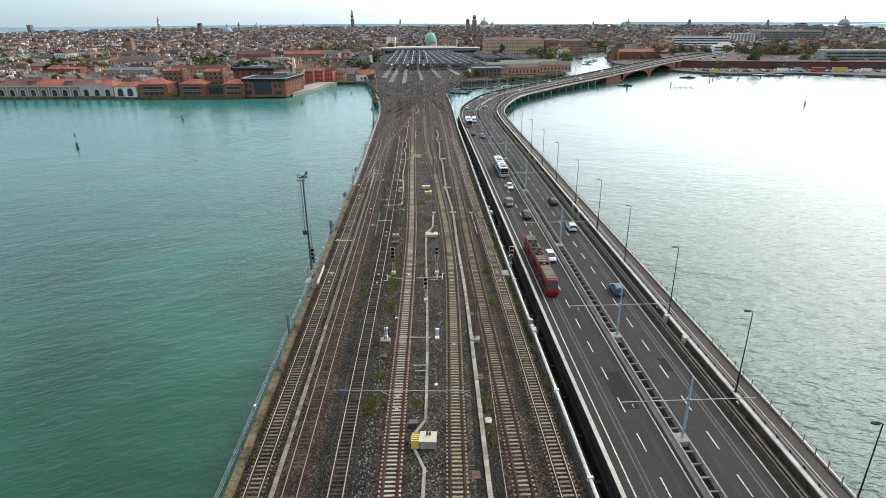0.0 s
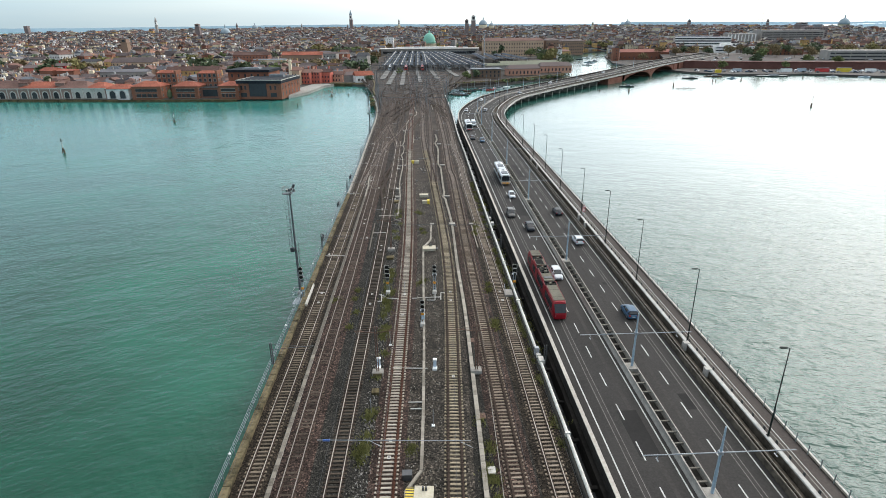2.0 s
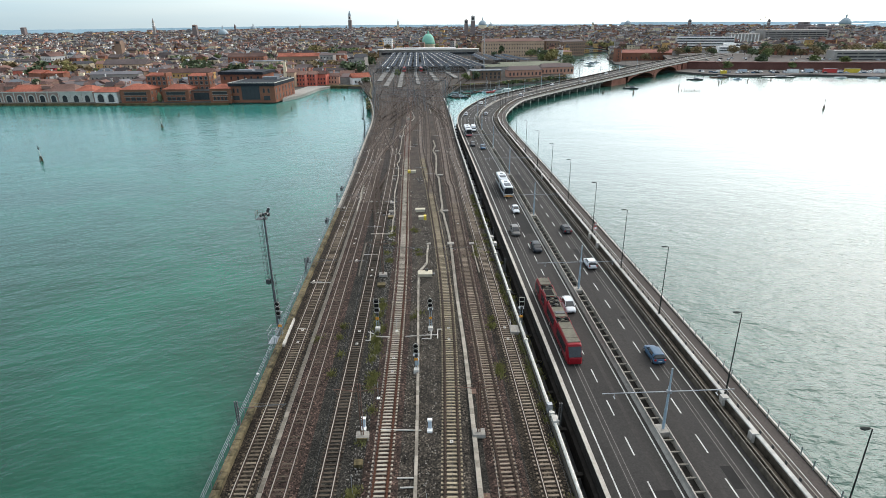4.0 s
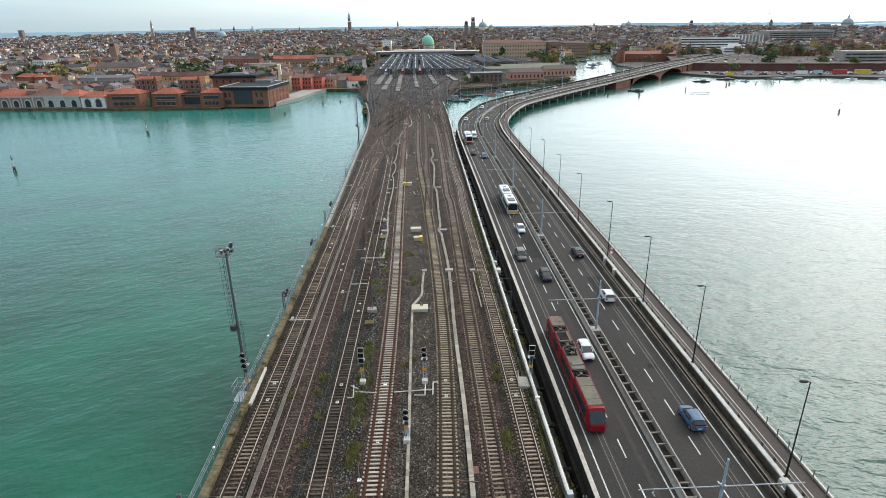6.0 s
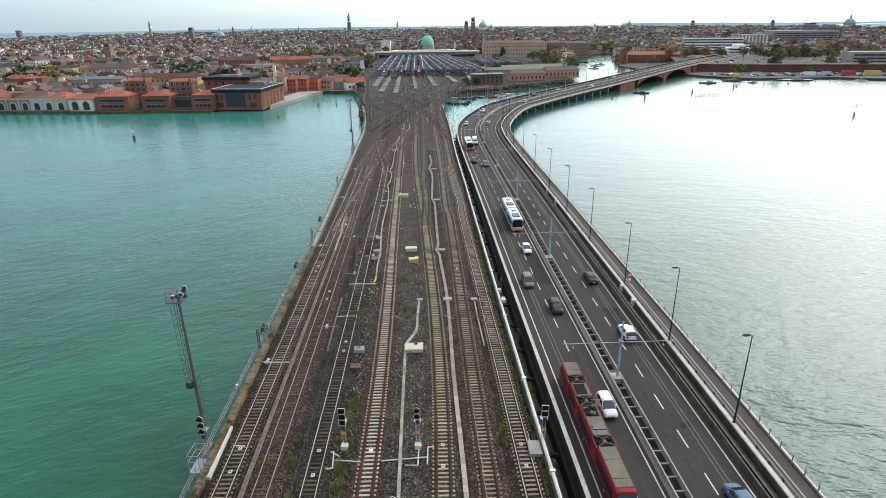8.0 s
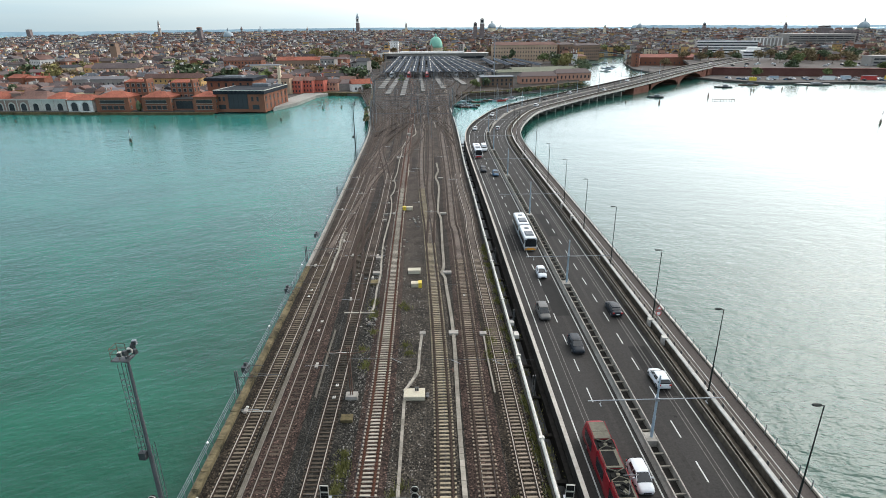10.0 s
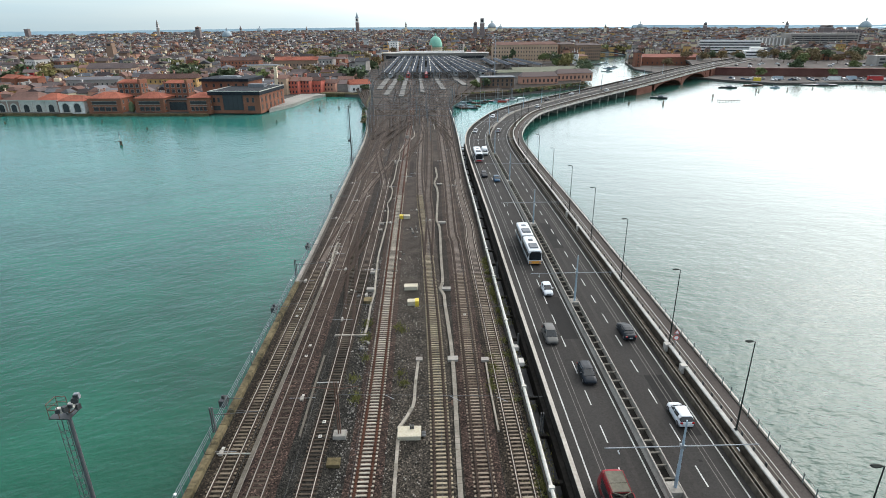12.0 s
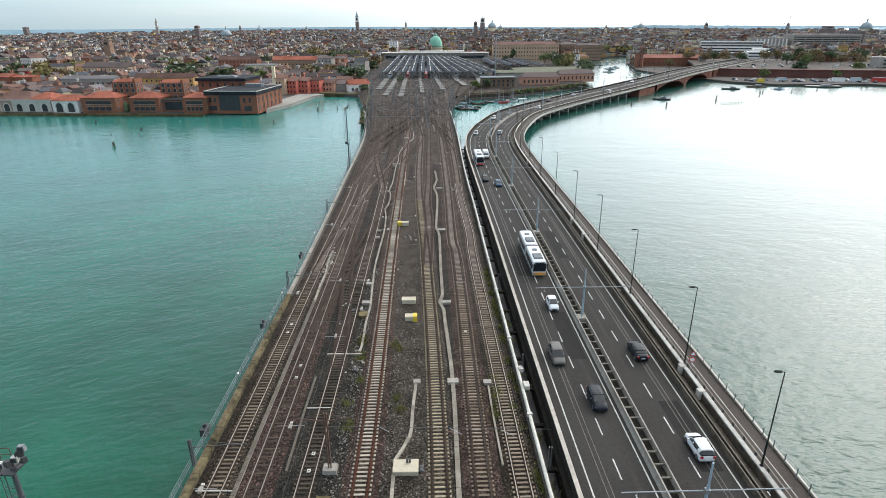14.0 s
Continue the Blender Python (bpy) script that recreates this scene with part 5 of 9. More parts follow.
# yellow house, white house and other larger houses behind
for x, y, w, d, h, turn, wall, roof, rise, label in (
        (-224, 499, 42, 11, 10.5, 4, OCHRE, ROOFS[0], 3.0, "long yellow-ochre house with a tiled roof"), (-462, 685, 15, 21, 15, 62, WHITEW, ROOFS[0], 4.0, "tall white gabled house among brown roofs"),
        (-232, 662, 38, 14, 14, 3, BRICK, ROOFS[0], 3.2, "long red-brick palazzo with a tiled roof"), (-180, 678, 44, 15, 13, 2, BROWN, RED_ROOF, 3.2, "brown brick barracks with a red roof"),
        (-335, 611, 40, 17, 10.5, 6, PEACH, ROOFS[1], 4.4, "large peach church nave with a brown roof"), (-210, 655, 34, 12, 9.5, 2, CREAM, GREY_ROOF, 0.8, "long pale flat-roofed house"), (-384, 569, 9, 9, 10, 8, CRIMSON, ROOFS[1], 2.4, "red plaster house among brown roofs"), (-361, 612, 10, 10, 11, 6, OCHRE, ROOFS[0], 2.4, "small orange-yellow plaster house"), (-379, 608, 16, 11, 11.5, 6, CREAM, ROOFS[2], 2.2, "cream house with many small windows"), (-490, 945, 58, 12, 11, 2, WHITEW, ROOFS[1], 2.4, "long white row of terraced houses"), (-344, 517, 14, 11, 9.5, 6, ORANGE_BRICK, RED_ROOF, 1.2, "orange brick block behind the boathouses"), (-154, 862, 30, 14, 14, 3, CREAM, ROOFS[1], 2.8, "tall cream house with dark windows"), (-121, 775, 16, 13, 11, 5, OCHRE, ROOFS[1], 2.6, "ochre house beside the station"), (-126, 1022, 16, 12, 21, 0, WHITEW, GREY_ROOF, 0.8, "tall white block behind the station"), (-121, 614, 34, 12, 9, 2, GREYW, GREY_ROOF, 0.6, "grey concrete block beside the station"), (-114, 640, 22, 10, 6, 5, CONCRETE, GREY_ROOF, 0.5, "low grey flat-roofed depot beside the station"), (-292, 515, 40, 9, 8.5, 4, GREYW, ROOFS[2], 2.0, "long low grey house with a tiled roof"),
        (-405, 560, 14, 12, 9, 10, CORAL, ROOFS[1], 2.4, "small red plaster house"), (-566, 966, 36, 14, 13, 2, WHITEW, GREY_ROOF, 1.4, "long white palazzo among far roofs"),
        (-122, 556, 28, 13, 7, 6, GREYW, ROOFS[1], 2.0, "grey house with a tiled roof behind the coral row"), (-360, 520, 16, 12, 9.5, -20, ORANGE_BRICK, RED_ROOF, 2.4, "orange brick house with a red roof")):
    house(x, y, w, d, h, radians(turn), wall, roof, rise, 0, LAND, label, "house", True, True)
    TAKEN.append((x - w * 0.28, y, max(d, w * 0.28) * 0.75))
    TAKEN.append((x + w * 0.28, y, max(d, w * 0.28) * 0.75))
    TAKEN.append((x, y, d * 0.7))

# ---- railway station ----
DARK_GREY_STEEL = mat("grey_gantry_steel", (0.09, 0.095, 0.10), (0.17, 0.175, 0.18), 0.7, 0.3, 2.0)
CANOPY = mat("dark_canopy_sheet", (0.02, 0.026, 0.036), (0.05, 0.062, 0.08), 0.95, 0.05, 0.6, spec=0.1)
PLATFORM = mat("pale_platform_paving", (0.11, 0.105, 0.095), (0.22, 0.21, 0.195), 0.9, 0.06, 0.8)
for x0, y0, x1, w in ((-67, 492, -74, 4.2), (-57, 455, -66, 3.6), (-46, 447, -58, 3.2), (-34, 470, -46, 2.6), (-21, 490, -32, 3.4), (-6, 520, -16, 4), (6, 535, 4, 4)):
    s = Shape()
    s.sweep(spline([(x0, y0, 0), ((x0 * 0.6 + x1 * 0.4), y0 * 0.6 + 590 * 0.4, 0), (x1, 590, 0), (x1 - 20, 850, 0)], 20), [(-w / 2 * 0.9, -0.4), (-w / 2, 0.55), (w / 2, 0.55), (w / 2 * 0.9, -0.4)])
    tagged(new("platform", s.mesh("platform", PLATFORM)), "pale paved station platform", "platform", "platforms of the station", "structure")
canopy = None
for i in range(13):
    x = -76 + i * 8.0
    m = pose(x, 578 + 3 * (i % 2), 0, 0, 0, 4.0 + 0.45 * i if i > 5 else 4.0 + 0.1 * i)
    if canopy is None:
        canopy = thing("platform_canopy", "long dark platform canopy with a pale ridge", "canopy", (0, 0, 0), 0, "platform canopies")
        part("roof", Shape().sweep([(0, 0, 0), (0, 262, 0)], [(-2.9, 5.2), (0, 5.9), (2.9, 5.2), (2.9, 5.0), (0, 5.6), (-2.9, 5.0)]), CANOPY, canopy)
        part("ridge_light", Shape().box(0, 131, 5.88, 0.55, 262, 0.25), CONCRETE_PALE, canopy)
        for k in range(7):
            part("column", Shape().box(0, 4 + k * 42, 0, 0.4, 0.4, 5.6), GALV, canopy)
        canopy.matrix_basis = m
    else:
        copy_thing(canopy, m)
for k in range(6):
    s = Shape()
    s.box(-33 - k * 3, 600 + k * 42, 6.4, 104, 0.35, 0.35)
    for x in (-84, -33, 18):
        s.box(x - k * 3, 600 + k * 42, 0, 0.5, 0.5, 6.4)
    tagged(new("gantry", s.mesh("gantry", DARK_GREY_STEEL)), "long grey steel gantry over the platforms", "gantry", "gantries over the platforms")
for k, (y, x0, x1) in enumerate(((318, -44, -7), (396, -56, -13), (448, -66, -14), (500, -76, 8))):
    t = thing("line_gantry", "dark steel overhead line gantry across the yard tracks", "gantry", (0, 0, 0), 0, "gantries over the yard")
    n = 3
    for q in range(n):
        x = x0 + (x1 - x0) * q / (n - 1)
        part("leg", Shape().box(x, y, -0.3, 0.2, 0.2, 7.4), DARK_GREY_STEEL, t)
    part("beam", Shape().box((x0 + x1) / 2, y, 7.0, x1 - x0, 0.12, 0.16), DARK_GREY_STEEL, t)
TRAIN_WHITE = mat("train_white", (0.5, 0.52, 0.54), (0.68, 0.7, 0.72), 0.35, 0.3, 1.0)
for x, y, c in ((-72, 586, TRAIN_WHITE), (-56, 583, RED_PAINT), (-40, 583, RED_PAINT), (-15, 600, TRAIN_WHITE), (9, 596, TRAIN_WHITE)):
    t = thing("train", "parked passenger train under the station canopies", "train", (x, y, 0), 4.3, "trains in the station")
    for k in range(3):
        part("coach", Shape().sweep([(0, k * 26.2, 0), (0, k * 26.2 + 25.6, 0)], [(-1.45, 0.5), (-1.45, 3.0), (-0.9, 3.8), (0.9, 3.8), (1.45, 3.0), (1.45, 0.5)]), c if k == 0 else GREY_ROOF, t)
    part("windscreen", Shape().box(0, -0.02, 2.2, 2.2, 0.1, 1.1), GLASS, t)
for x, y, w, rot in ((40, 690, 9, 6), (56, 690, 9, 8), (72, 690, 9, 10), (24, 700, 9, 5)):
    t = thing("yard_canopy", "dark low canopy over yard sidings", "canopy", (x, y, -1), rot, "sidings canopies")
    part("roof", Shape().sweep([(0, 0, 0), (0, 120, 0)], [(-w / 2, 4.6), (0, 5.4), (w / 2, 4.6), (w / 2, 4.4), (0, 5.1), (-w / 2, 4.4)]), CANOPY, t)
    part("ridge_light", Shape().box(0, 60, 5.38, 0.7, 120, 0.3), GREY_ROOF, t)
    for k in range(4):
        part("column", Shape().box(0, 4 + k * 36, 0, 0.4, 0.4, 5.0), GALV, t)
t = block("station_building", "long low pale modern station head building", "station", -50, 872, 136, 20, 8.0, GREYW, 0, -0.4)
part("roof_slab", Shape().box(0, 0, 8.0, 142, 24, 0.8), CONCRETE_PALE, t)
part("clerestory", Shape().box(-5, 2, 8.8, 86, 10, 1.8), WHITEW, t)
part("glazing", Shape().box(0, -10.05, 1.5, 130, 0.1, 3.6), GLASS, t)

t = thing("domed_church", "church with a tall green copper dome", "church", (-58, 1012, 0))
part("drum", Shape().lathe(0, 0, -2, [(10.2, 0), (10.2, 11), (10.8, 11), (10.8, 12)], 20), CREAM, t)
dome = [(10.4 * math.cos(a) ** 0.8, 10 + 16 * math.sin(a)) for a in [i * math.pi / 2 / 9 for i in range(9)]]
part("dome", Shape().lathe(0, 0, 0, dome + [(1.2, 26)], 24), GREEN_COPPER, t, "green copper dome", smooth=True)
part("lantern", Shape().lathe(0, 0, 26, [(1.5, 0), (1.5, 2.6), (0.9, 3.2), (0.1, 5.0)], 10), GREEN_COPPER, t)
TAKEN.append((-58, 1012, 18))


def facade(t, w, d, h, rows, cols, z0=1.5, ww=1.3, wh=1.9, frame_mat=CREAM):
    for f in range(rows):
        for k in range(cols):
            add_window(t, -w / 2 + (k + 0.5) * w / cols, -d / 2 - 0.03, z0 + f * (h - z0 - 0.5) / rows, ww, wh, "s", frame_mat)


t = block("railway_offices", "long cream office palazzo with rows of windows", "office building", 67, 862, 84, 20, 20.5, PEACH, 3, LAND)
facade(t, 84, 20, 20.5, 4, 24)
add_roof(t, 0, 0, 20.5, 84, 20, 3.4, ROOFS[0], 5)
t = block("office_wing", "brown brick office wing with a pale end wall", "office building", 121, 868, 18, 22, 20.5, BROWN, 3)
facade(t, 18, 22, 20.5, 4, 5)
part("end_wall", Shape().box(9.1, -4, 0, 0.4, 12, 21.5), CREAM, t)
add_roof(t, 0, 0, 20.5, 18, 22, 2.4, ROOFS[1], 4)
t = block("brick_warehouse", "brown brick canal warehouse with rows of small windows", "warehouse", 153, 905, 36, 22, 18, BROWN, 20)
facade(t, 36, 22, 18, 4, 12, frame_mat=BRICK)
add_roof(t, 0, 0, 18, 36, 22, 2.6, ROOFS[1], 5)
t = block("customs_house", "small yellow canal house with a tiled roof", "house", 126, 800, 20, 12, 9, OCHRE, 24)
facade(t, 20, 12, 9, 2, 6)
add_roof(t, 0, 0, 9, 20, 12, 2.4, ROOFS[0], 4)

# signal box quay, pink houses and long sheds beside the yard
t = block("signal_box", "brown railway building with two floors and an upper gallery", "building", 18, 515, 24, 11, 7.5, BROWN, 8, -1.0)
facade(t, 24, 11, 7.5, 2, 7)
part("roof_slab", Shape().box(0, 0, 7.5, 26, 13, 0.5), GREY_ROOF, t)
for x, y, w, rot in ((52, 545, 30, 12), (84, 575, 32, 16)):
    t = block("pink_house", "pink plaster workshop with arched windows and tiled roof", "house", x, y, w, 10, 5.6, PINK, rot, -1.0, "pink workshops by the yard")
    facade(t, w, 10, 5.6, 1, 9, 1.2, 1.3, 2.4, WHITEW)
    add_roof(t, 0, 0, 5.6, w, 10, 3.2, ROOFS[1], 3)
SHED = mat("moss_grey_shed_roof", (0.09, 0.10, 0.07), (0.19, 0.19, 0.14), 0.9, 0.05, 0.8)
for x, y, w, rot in ((55, 610, 74, 14), (70, 640, 70, 14)):
    t = block("long_shed", "long low shed with a mossy grey roof", "shed", x, y, w, 16, 4.5, GREYW, rot, -1.0)
    add_roof(t, 0, 0, 4.5, w, 16, 1.8, SHED, 0)
flat("yard_ground", [(-13, 457), (24, 476), (34, 489), (86, 542), (102, 640), (108, 712), (120, 790), (40, 790), (18, 560)], -1.0, 3, BED, "structure", "dark ground of the railway yard")
s = Shape().box(-56.0, 372, WATER - 1, 4, 9, 4.6, 0.2)
tagged(new("bastion", s.mesh("bastion", STONE)), "stone bastion in the yard's sea wall", "wall", "", "structure")
s = Shape()
s.sweep([(-57, 388, 0), (-62.3, 414, 0), (-67.3, 456, 0), (-72.8, 486, 0)], [(-0.6, 0.5), (0.5, 0.5), (0.6, -5), (-0.9, -5)])
tagged(new("yard_wall", s.mesh("yard_wall", STONE)), "grey stone sea wall of the station yard", "wall", "", "structure")
s = Shape()
s.sweep([(-8, 463, 0), (24, 480, 0), (40, 497, 0), (88, 541, 0)], [(-1, 0.3), (0.5, 0.3), (1.2, -5), (-1, -5)])
tagged(new("yard_wall", s.mesh("yard_wall", STONE)), "dark yard wall above the boat basin", "wall", "", "structure")
t = thing("station_mast", "tall slim grey lighting mast over the yard", "mast", (18, 560, -1))
part("pole", Shape().tube((0, 0, 0), (0, 0, 36), 0.5, 0.28), GALV, t)
part("head", Shape().lathe(0, 0, 36, [(1.4, 0), (1.4, 0.8), (0.4, 1.2)], 10), DARK_STEEL, t)

t = thing("yard_wires", "dark overhead wires strung above the yard tracks", "wires", (0, 0, 0), 0, "contact wires")
r = random.Random(52)
for i in range(26):
    k = i / 25
    pts = [(np.interp(y, (296, 388, 486, 580), (-42 + 36 * k, -57 + 45 * k, -71 + 62 * k, -92 + 100 * k)), y, r.uniform(5.4, 6.6) + 0.4 * math.cos(y / 7)) for y in range(296, 584, 12)]
    part("wire", Shape().sweep([tuple(float(c) for c in p) for p in pts], [(-0.02, -0.02), (-0.02, 0.02), (0.02, 0.02), (0.02, -0.02)]), DARK_STEEL, t)
for k, (y, x0, x1) in enumerate(((338, -46, -9), (356, -51, -10), (374, -53, -12), (412, -59, -12), (428, -62, -12), (468, -68, -10), (484, -70, -4), (520, -78, 12), (540, -82, 14), (562, -88, 16))):
    t = thing("head_span", "dark steel lattice head span across the yard tracks", "gantry", (0, 0, 0), 0, "gantries over the yard")
    for x in (x0, (x0 + x1) / 2 + 3, x1):
        part("leg", Shape().box(x, y, -0.3, 0.3, 0.3, 8.6), DARK_GREY_STEEL, t)
    part("upper_chord", Shape().box((x0 + x1) / 2, y, 8.0, x1 - x0, 0.1, 0.14), DARK_GREY_STEEL, t)
    part("lower_chord", Shape().box((x0 + x1) / 2, y, 6.7, x1 - x0, 0.1, 0.12), DARK_GREY_STEEL, t)
    n = int((x1 - x0) / 2.2)
    lattice = Shape()
    for q in range(n):
        xa = x0 + (x1 - x0) * q / n
        lattice.tube((xa, y, 6.75 if q % 2 else 8.0), (xa + (x1 - x0) / n, y, 8.0 if q % 2 else 6.75), 0.05, n=4)
    part("lattice", lattice, DARK_GREY_STEEL, t)["kind"] = "stuff"

# overhead line masts among the yard tracks
mast = None
r = random.Random(8)
for i in range(30):
    y = 300 + 8.2 * i + r.uniform(-3, 3)
    k = r.choice((0.02, 0.3, 0.5, 0.7, 0.98))
    left, right = np.interp(y, (300, 388, 486, 560), (-43, -58, -72, -90)), np.interp(y, (300, 382, 460, 560), (-5.5, -11.8, -10, 12))
    m = pose(left + (right - left) * k, y, -0.3, 0, 0, r.choice((0, 180)))
    if mast is None:
        mast = thing("catenary_mast", "slim grey overhead line mast among yard tracks", "catenary mast", (0, 0, 0), 0, "masts in the yard")
        part("pole", Shape().tube((0, 0, 0), (0, 0, 8.4), 0.14, 0.10, 6), DARK_GREY_STEEL, mast)
        part("arm", Shape().tube((0, 0, 6.6), (3.0, 0, 7.0), 0.05, n=4).tube((0, 0, 7.8), (2.6, 0, 7.0), 0.03, n=4), DARK_GREY_STEEL, mast)
        mast.matrix_basis = m
    else:
        copy_thing(mast, m)

# ---- the road terminal on the far shore ----
TERMINAL_WALL = mat("brick_retaining_wall", (0.085, 0.037, 0.03), (0.165, 0.08, 0.066), 0.9, 0.1, 1.5, 0.2)
s = Shape()
s.sweep(spline([(208, 640, 0), (245, 622, 0), (330, 606, 0), (420, 596, 0), (560, 590, 0)], 10), [(-6, 4.6), (0.6, 4.6), (0.6, 4.0), (0, 4.0), (0, -4), (-6, -4)])
tagged(new("wall_terminal", s.mesh("wall_terminal", TERMINAL_WALL)), "long dark brick retaining wall of the terminal", "wall", "", "structure")
flat("terminal_deck", [(208, 642), (245, 625), (330, 609), (420, 599), (700, 600), (700, 720), (420, 760), (300, 800), (240, 760), (225, 700)], 4.0, 2, ASPHALT_WALK, "structure", "grey paved deck of the road terminal")
t = block("striped_office", "long modern office with white and dark horizontal bands", "office building", 338, 892, 74, 24, 22, GREYW, -13, LAND)
for f in range(5):
    part("window_band", Shape().box(0, -12.06, 6.5 + f * 3.4, 73, 0.15, 1.5), GLASS, t)
    part("spandrel", Shape().box(0, -12.15, 8.0 + f * 3.4, 74, 0.4, 1.7), WHITEW, t)
part("roof_plant", Shape().box(-10, 2, 22, 44, 8, 2), GREY_ROOF, t)
t = block("white_garage", "white stepped modernist building with curved corner", "building", 339, 814, 25, 18, 11, WHITEW, -12, 0)
for f in range(3):
    part("window_band", Shape().box(0, -9.06, 2.0 + f * 3.2, 22, 0.15, 1.3), GLASS, t)
part("upper_storey", Shape().box(2, 2, 11, 14, 10, 3.4), WHITEW, t)
t = block("column_office", "grey office with tall white vertical fins", "office building", 440, 1002, 44, 22, 24, GREYW, -8)
for k in range(9):
    part("fin", Shape().box(-20 + k * 5, -11.2, 4, 1.6, 0.8, 19), WHITEW, t)
for x, y, w, d, h, rot in ((515, 1005, 92, 40, 28, -6), (432, 645, 118, 18, 14.5, -6), (560, 742, 90, 24, 10, -4)):
    t = block("parking_house", "grey concrete parking house with long dark openings", "parking house", x, y, w, d, h, GREYW, rot, LAND + 1, "parking houses at the terminal")
    for f in range(int(h / 3.2)):
        # black strip painted on for the shade within the open decks
        part("opening", Shape().box(0, -d / 2 - 0.04, 1.6 + f * 3.1, w * 0.96, 0.12, 1.5), BLACK, t)
        for k in range(8):
            part("fin", Shape().box(-w * 0.44 + k * w * 0.126, -d / 2 - 0.2, 1.2 + f * 3.1, 0.6, 0.5, 2.4), CONCRETE, t)
t = block("terminal_hall", "red-brown brick hall behind the terminal deck", "building", 377, 744, 44, 14, 13, BRICK, -10, LAND)
facade(t, 44, 14, 13, 2, 10, 6.5)
add_roof(t, 0, 0, 13, 44, 14, 2.2, ROOFS[1], 3)
t = block("tower_block", "tall apartment tower over the roofs with purplish haze in its brick", "apartment building", 566, 1024, 34, 20, 33, HAZE_BRICK, -12, LAND)
facade(t, 34, 20, 33, 9, 9, 2.0, 1.6, 1.8, BRICK)
part("roof_plant", Shape().box(4, 0, 33, 10, 8, 3.5), GREY_ROOF, t)
t = block("canal_warehouse", "long red-brick warehouse with a rust-red roof", "warehouse", 224, 772, 64, 20, 9.0, BRICK, -6, LAND)
facade(t, 64, 20, 9, 1, 12, 2.0)
add_roof(t, 0, 0, 9.0, 64, 20, 3.2, mat("rust_red_roof", (0.17, 0.065, 0.05), (0.30, 0.13, 0.10), 0.9, 0.08, 1.0), 3)
t = thing("footbridge", "flat arched glass and steel footbridge over the canal", "bridge", (165, 905, 0), 8)
part("deck", Shape().sweep([(-45 + i * 6, 0, 6.5 - 4.5 * ((i - 7.5) / 7.5) ** 2) for i in range(16)], [(-3, 0), (3, 0), (3, -0.6), (-3, -0.6)]), GALV_BLUE, t)
part("parapet", Shape().sweep([(-45 + i * 6, -3, 6.5 - 4.5 * ((i - 7.5) / 7.5) ** 2) for i in range(16)], [(-0.05, 0), (-0.05, 1.1), (0.05, 1.1), (0.05, 0)]), GLASS, t)

# ---- towers and domes of the skyline ----
def tower(label, x, y, w, h, wall, cap, cap_h, lantern=0.0, name="bell_tower"):
    t = thing(name, label, "tower", (x, y, LAND))
    part("shaft", Shape().box(0, 0, 0, w, w, h), wall, t)
    part("cornice", Shape().box(0, 0, h, w * 1.07, w * 1.07, w * 0.1), WHITEW if cap_h > 4 else wall, t)
    z = h + w * 0.12
    if lantern:
        part("belfry", Shape().box(0, 0, z, w * 0.9, w * 0.9, lantern), wall if lantern < 8 else WHITEW, t)
        # black panel in place of the belfry's shaded opening
        part("belfry_opening", Shape().box(0, -w * 0.45 - 0.05, z + lantern * 0.2, w * 0.5, 0.3, lantern * 0.6), BLACK, t)
        z += lantern
    if cap_h:
        part("spire", Shape().box(0, 0, z, w * 0.92, w * 0.92, cap_h, taper=0.04), cap, t)
    TAKEN.append((x, y, w))
    return t


tower("great brick bell tower with white belfry and green spire", -518, 2800, 14, 56, HAZE_BRICK, LEAD, 22, 17)
tower("slender leaning bell tower far off", -1016, 2000, 7, 42, GREYW, GREYW, 16, 8)
tower("thin pale bell tower", -267, 2500, 8, 34, CREAM, GREYW, 14, 8)
tower("dark square brick tower", 5, 1500, 9, 40, HAZE_BRICK, HAZE_BRICK, 3, 7)
tower("taller dark square brick tower", 21, 1500, 10.5, 46, HAZE_BRICK, HAZE_BRICK, 2, 10)
tower("massive brown brick bell tower", -729, 1661, 12, 36, HAZE_BRICK, BROWN, 2, 6)
tower("broad grey tower block", -1500, 2060, 13, 40, HAZE_BRICK, HAZE_BRICK, 1)
tower("red and white bell tower", 715, 2000, 9, 34, HAZE_BRICK, LEAD, 5, 7)
tower("distant dark bell tower", 560, 2000, 7, 24, HAZE_BRICK, HAZE_BRICK, 5, 5)
tower("distant pale bell tower", 390, 1900, 6, 30, CREAM, LEAD, 6, 6)
tower("distant bell tower with a pointed roof", -860, 2300, 7, 30, HAZE_BRICK, HAZE_BRICK, 9, 6)
tower("squat brick church tower among roofs", -454, 808, 8.5, 22, BROWN, ROOFS[1], 1.5, 4.5)
tower("small distant bell tower", -640, 2400, 6, 28, GREYW, GREYW, 8, 5)
tower("distant brick tower among roofs", -420, 2200, 6, 26, HAZE_BRICK, HAZE_BRICK, 7, 4)
tower("distant pale tower over the lagoon", 1010, 2100, 8, 32, HAZE_BRICK, HAZE_BRICK, 6, 6)
tower("broad industrial red brick tower", 800, 1500, 20, 30, HAZE_BRICK, GREYW, 1, 4)


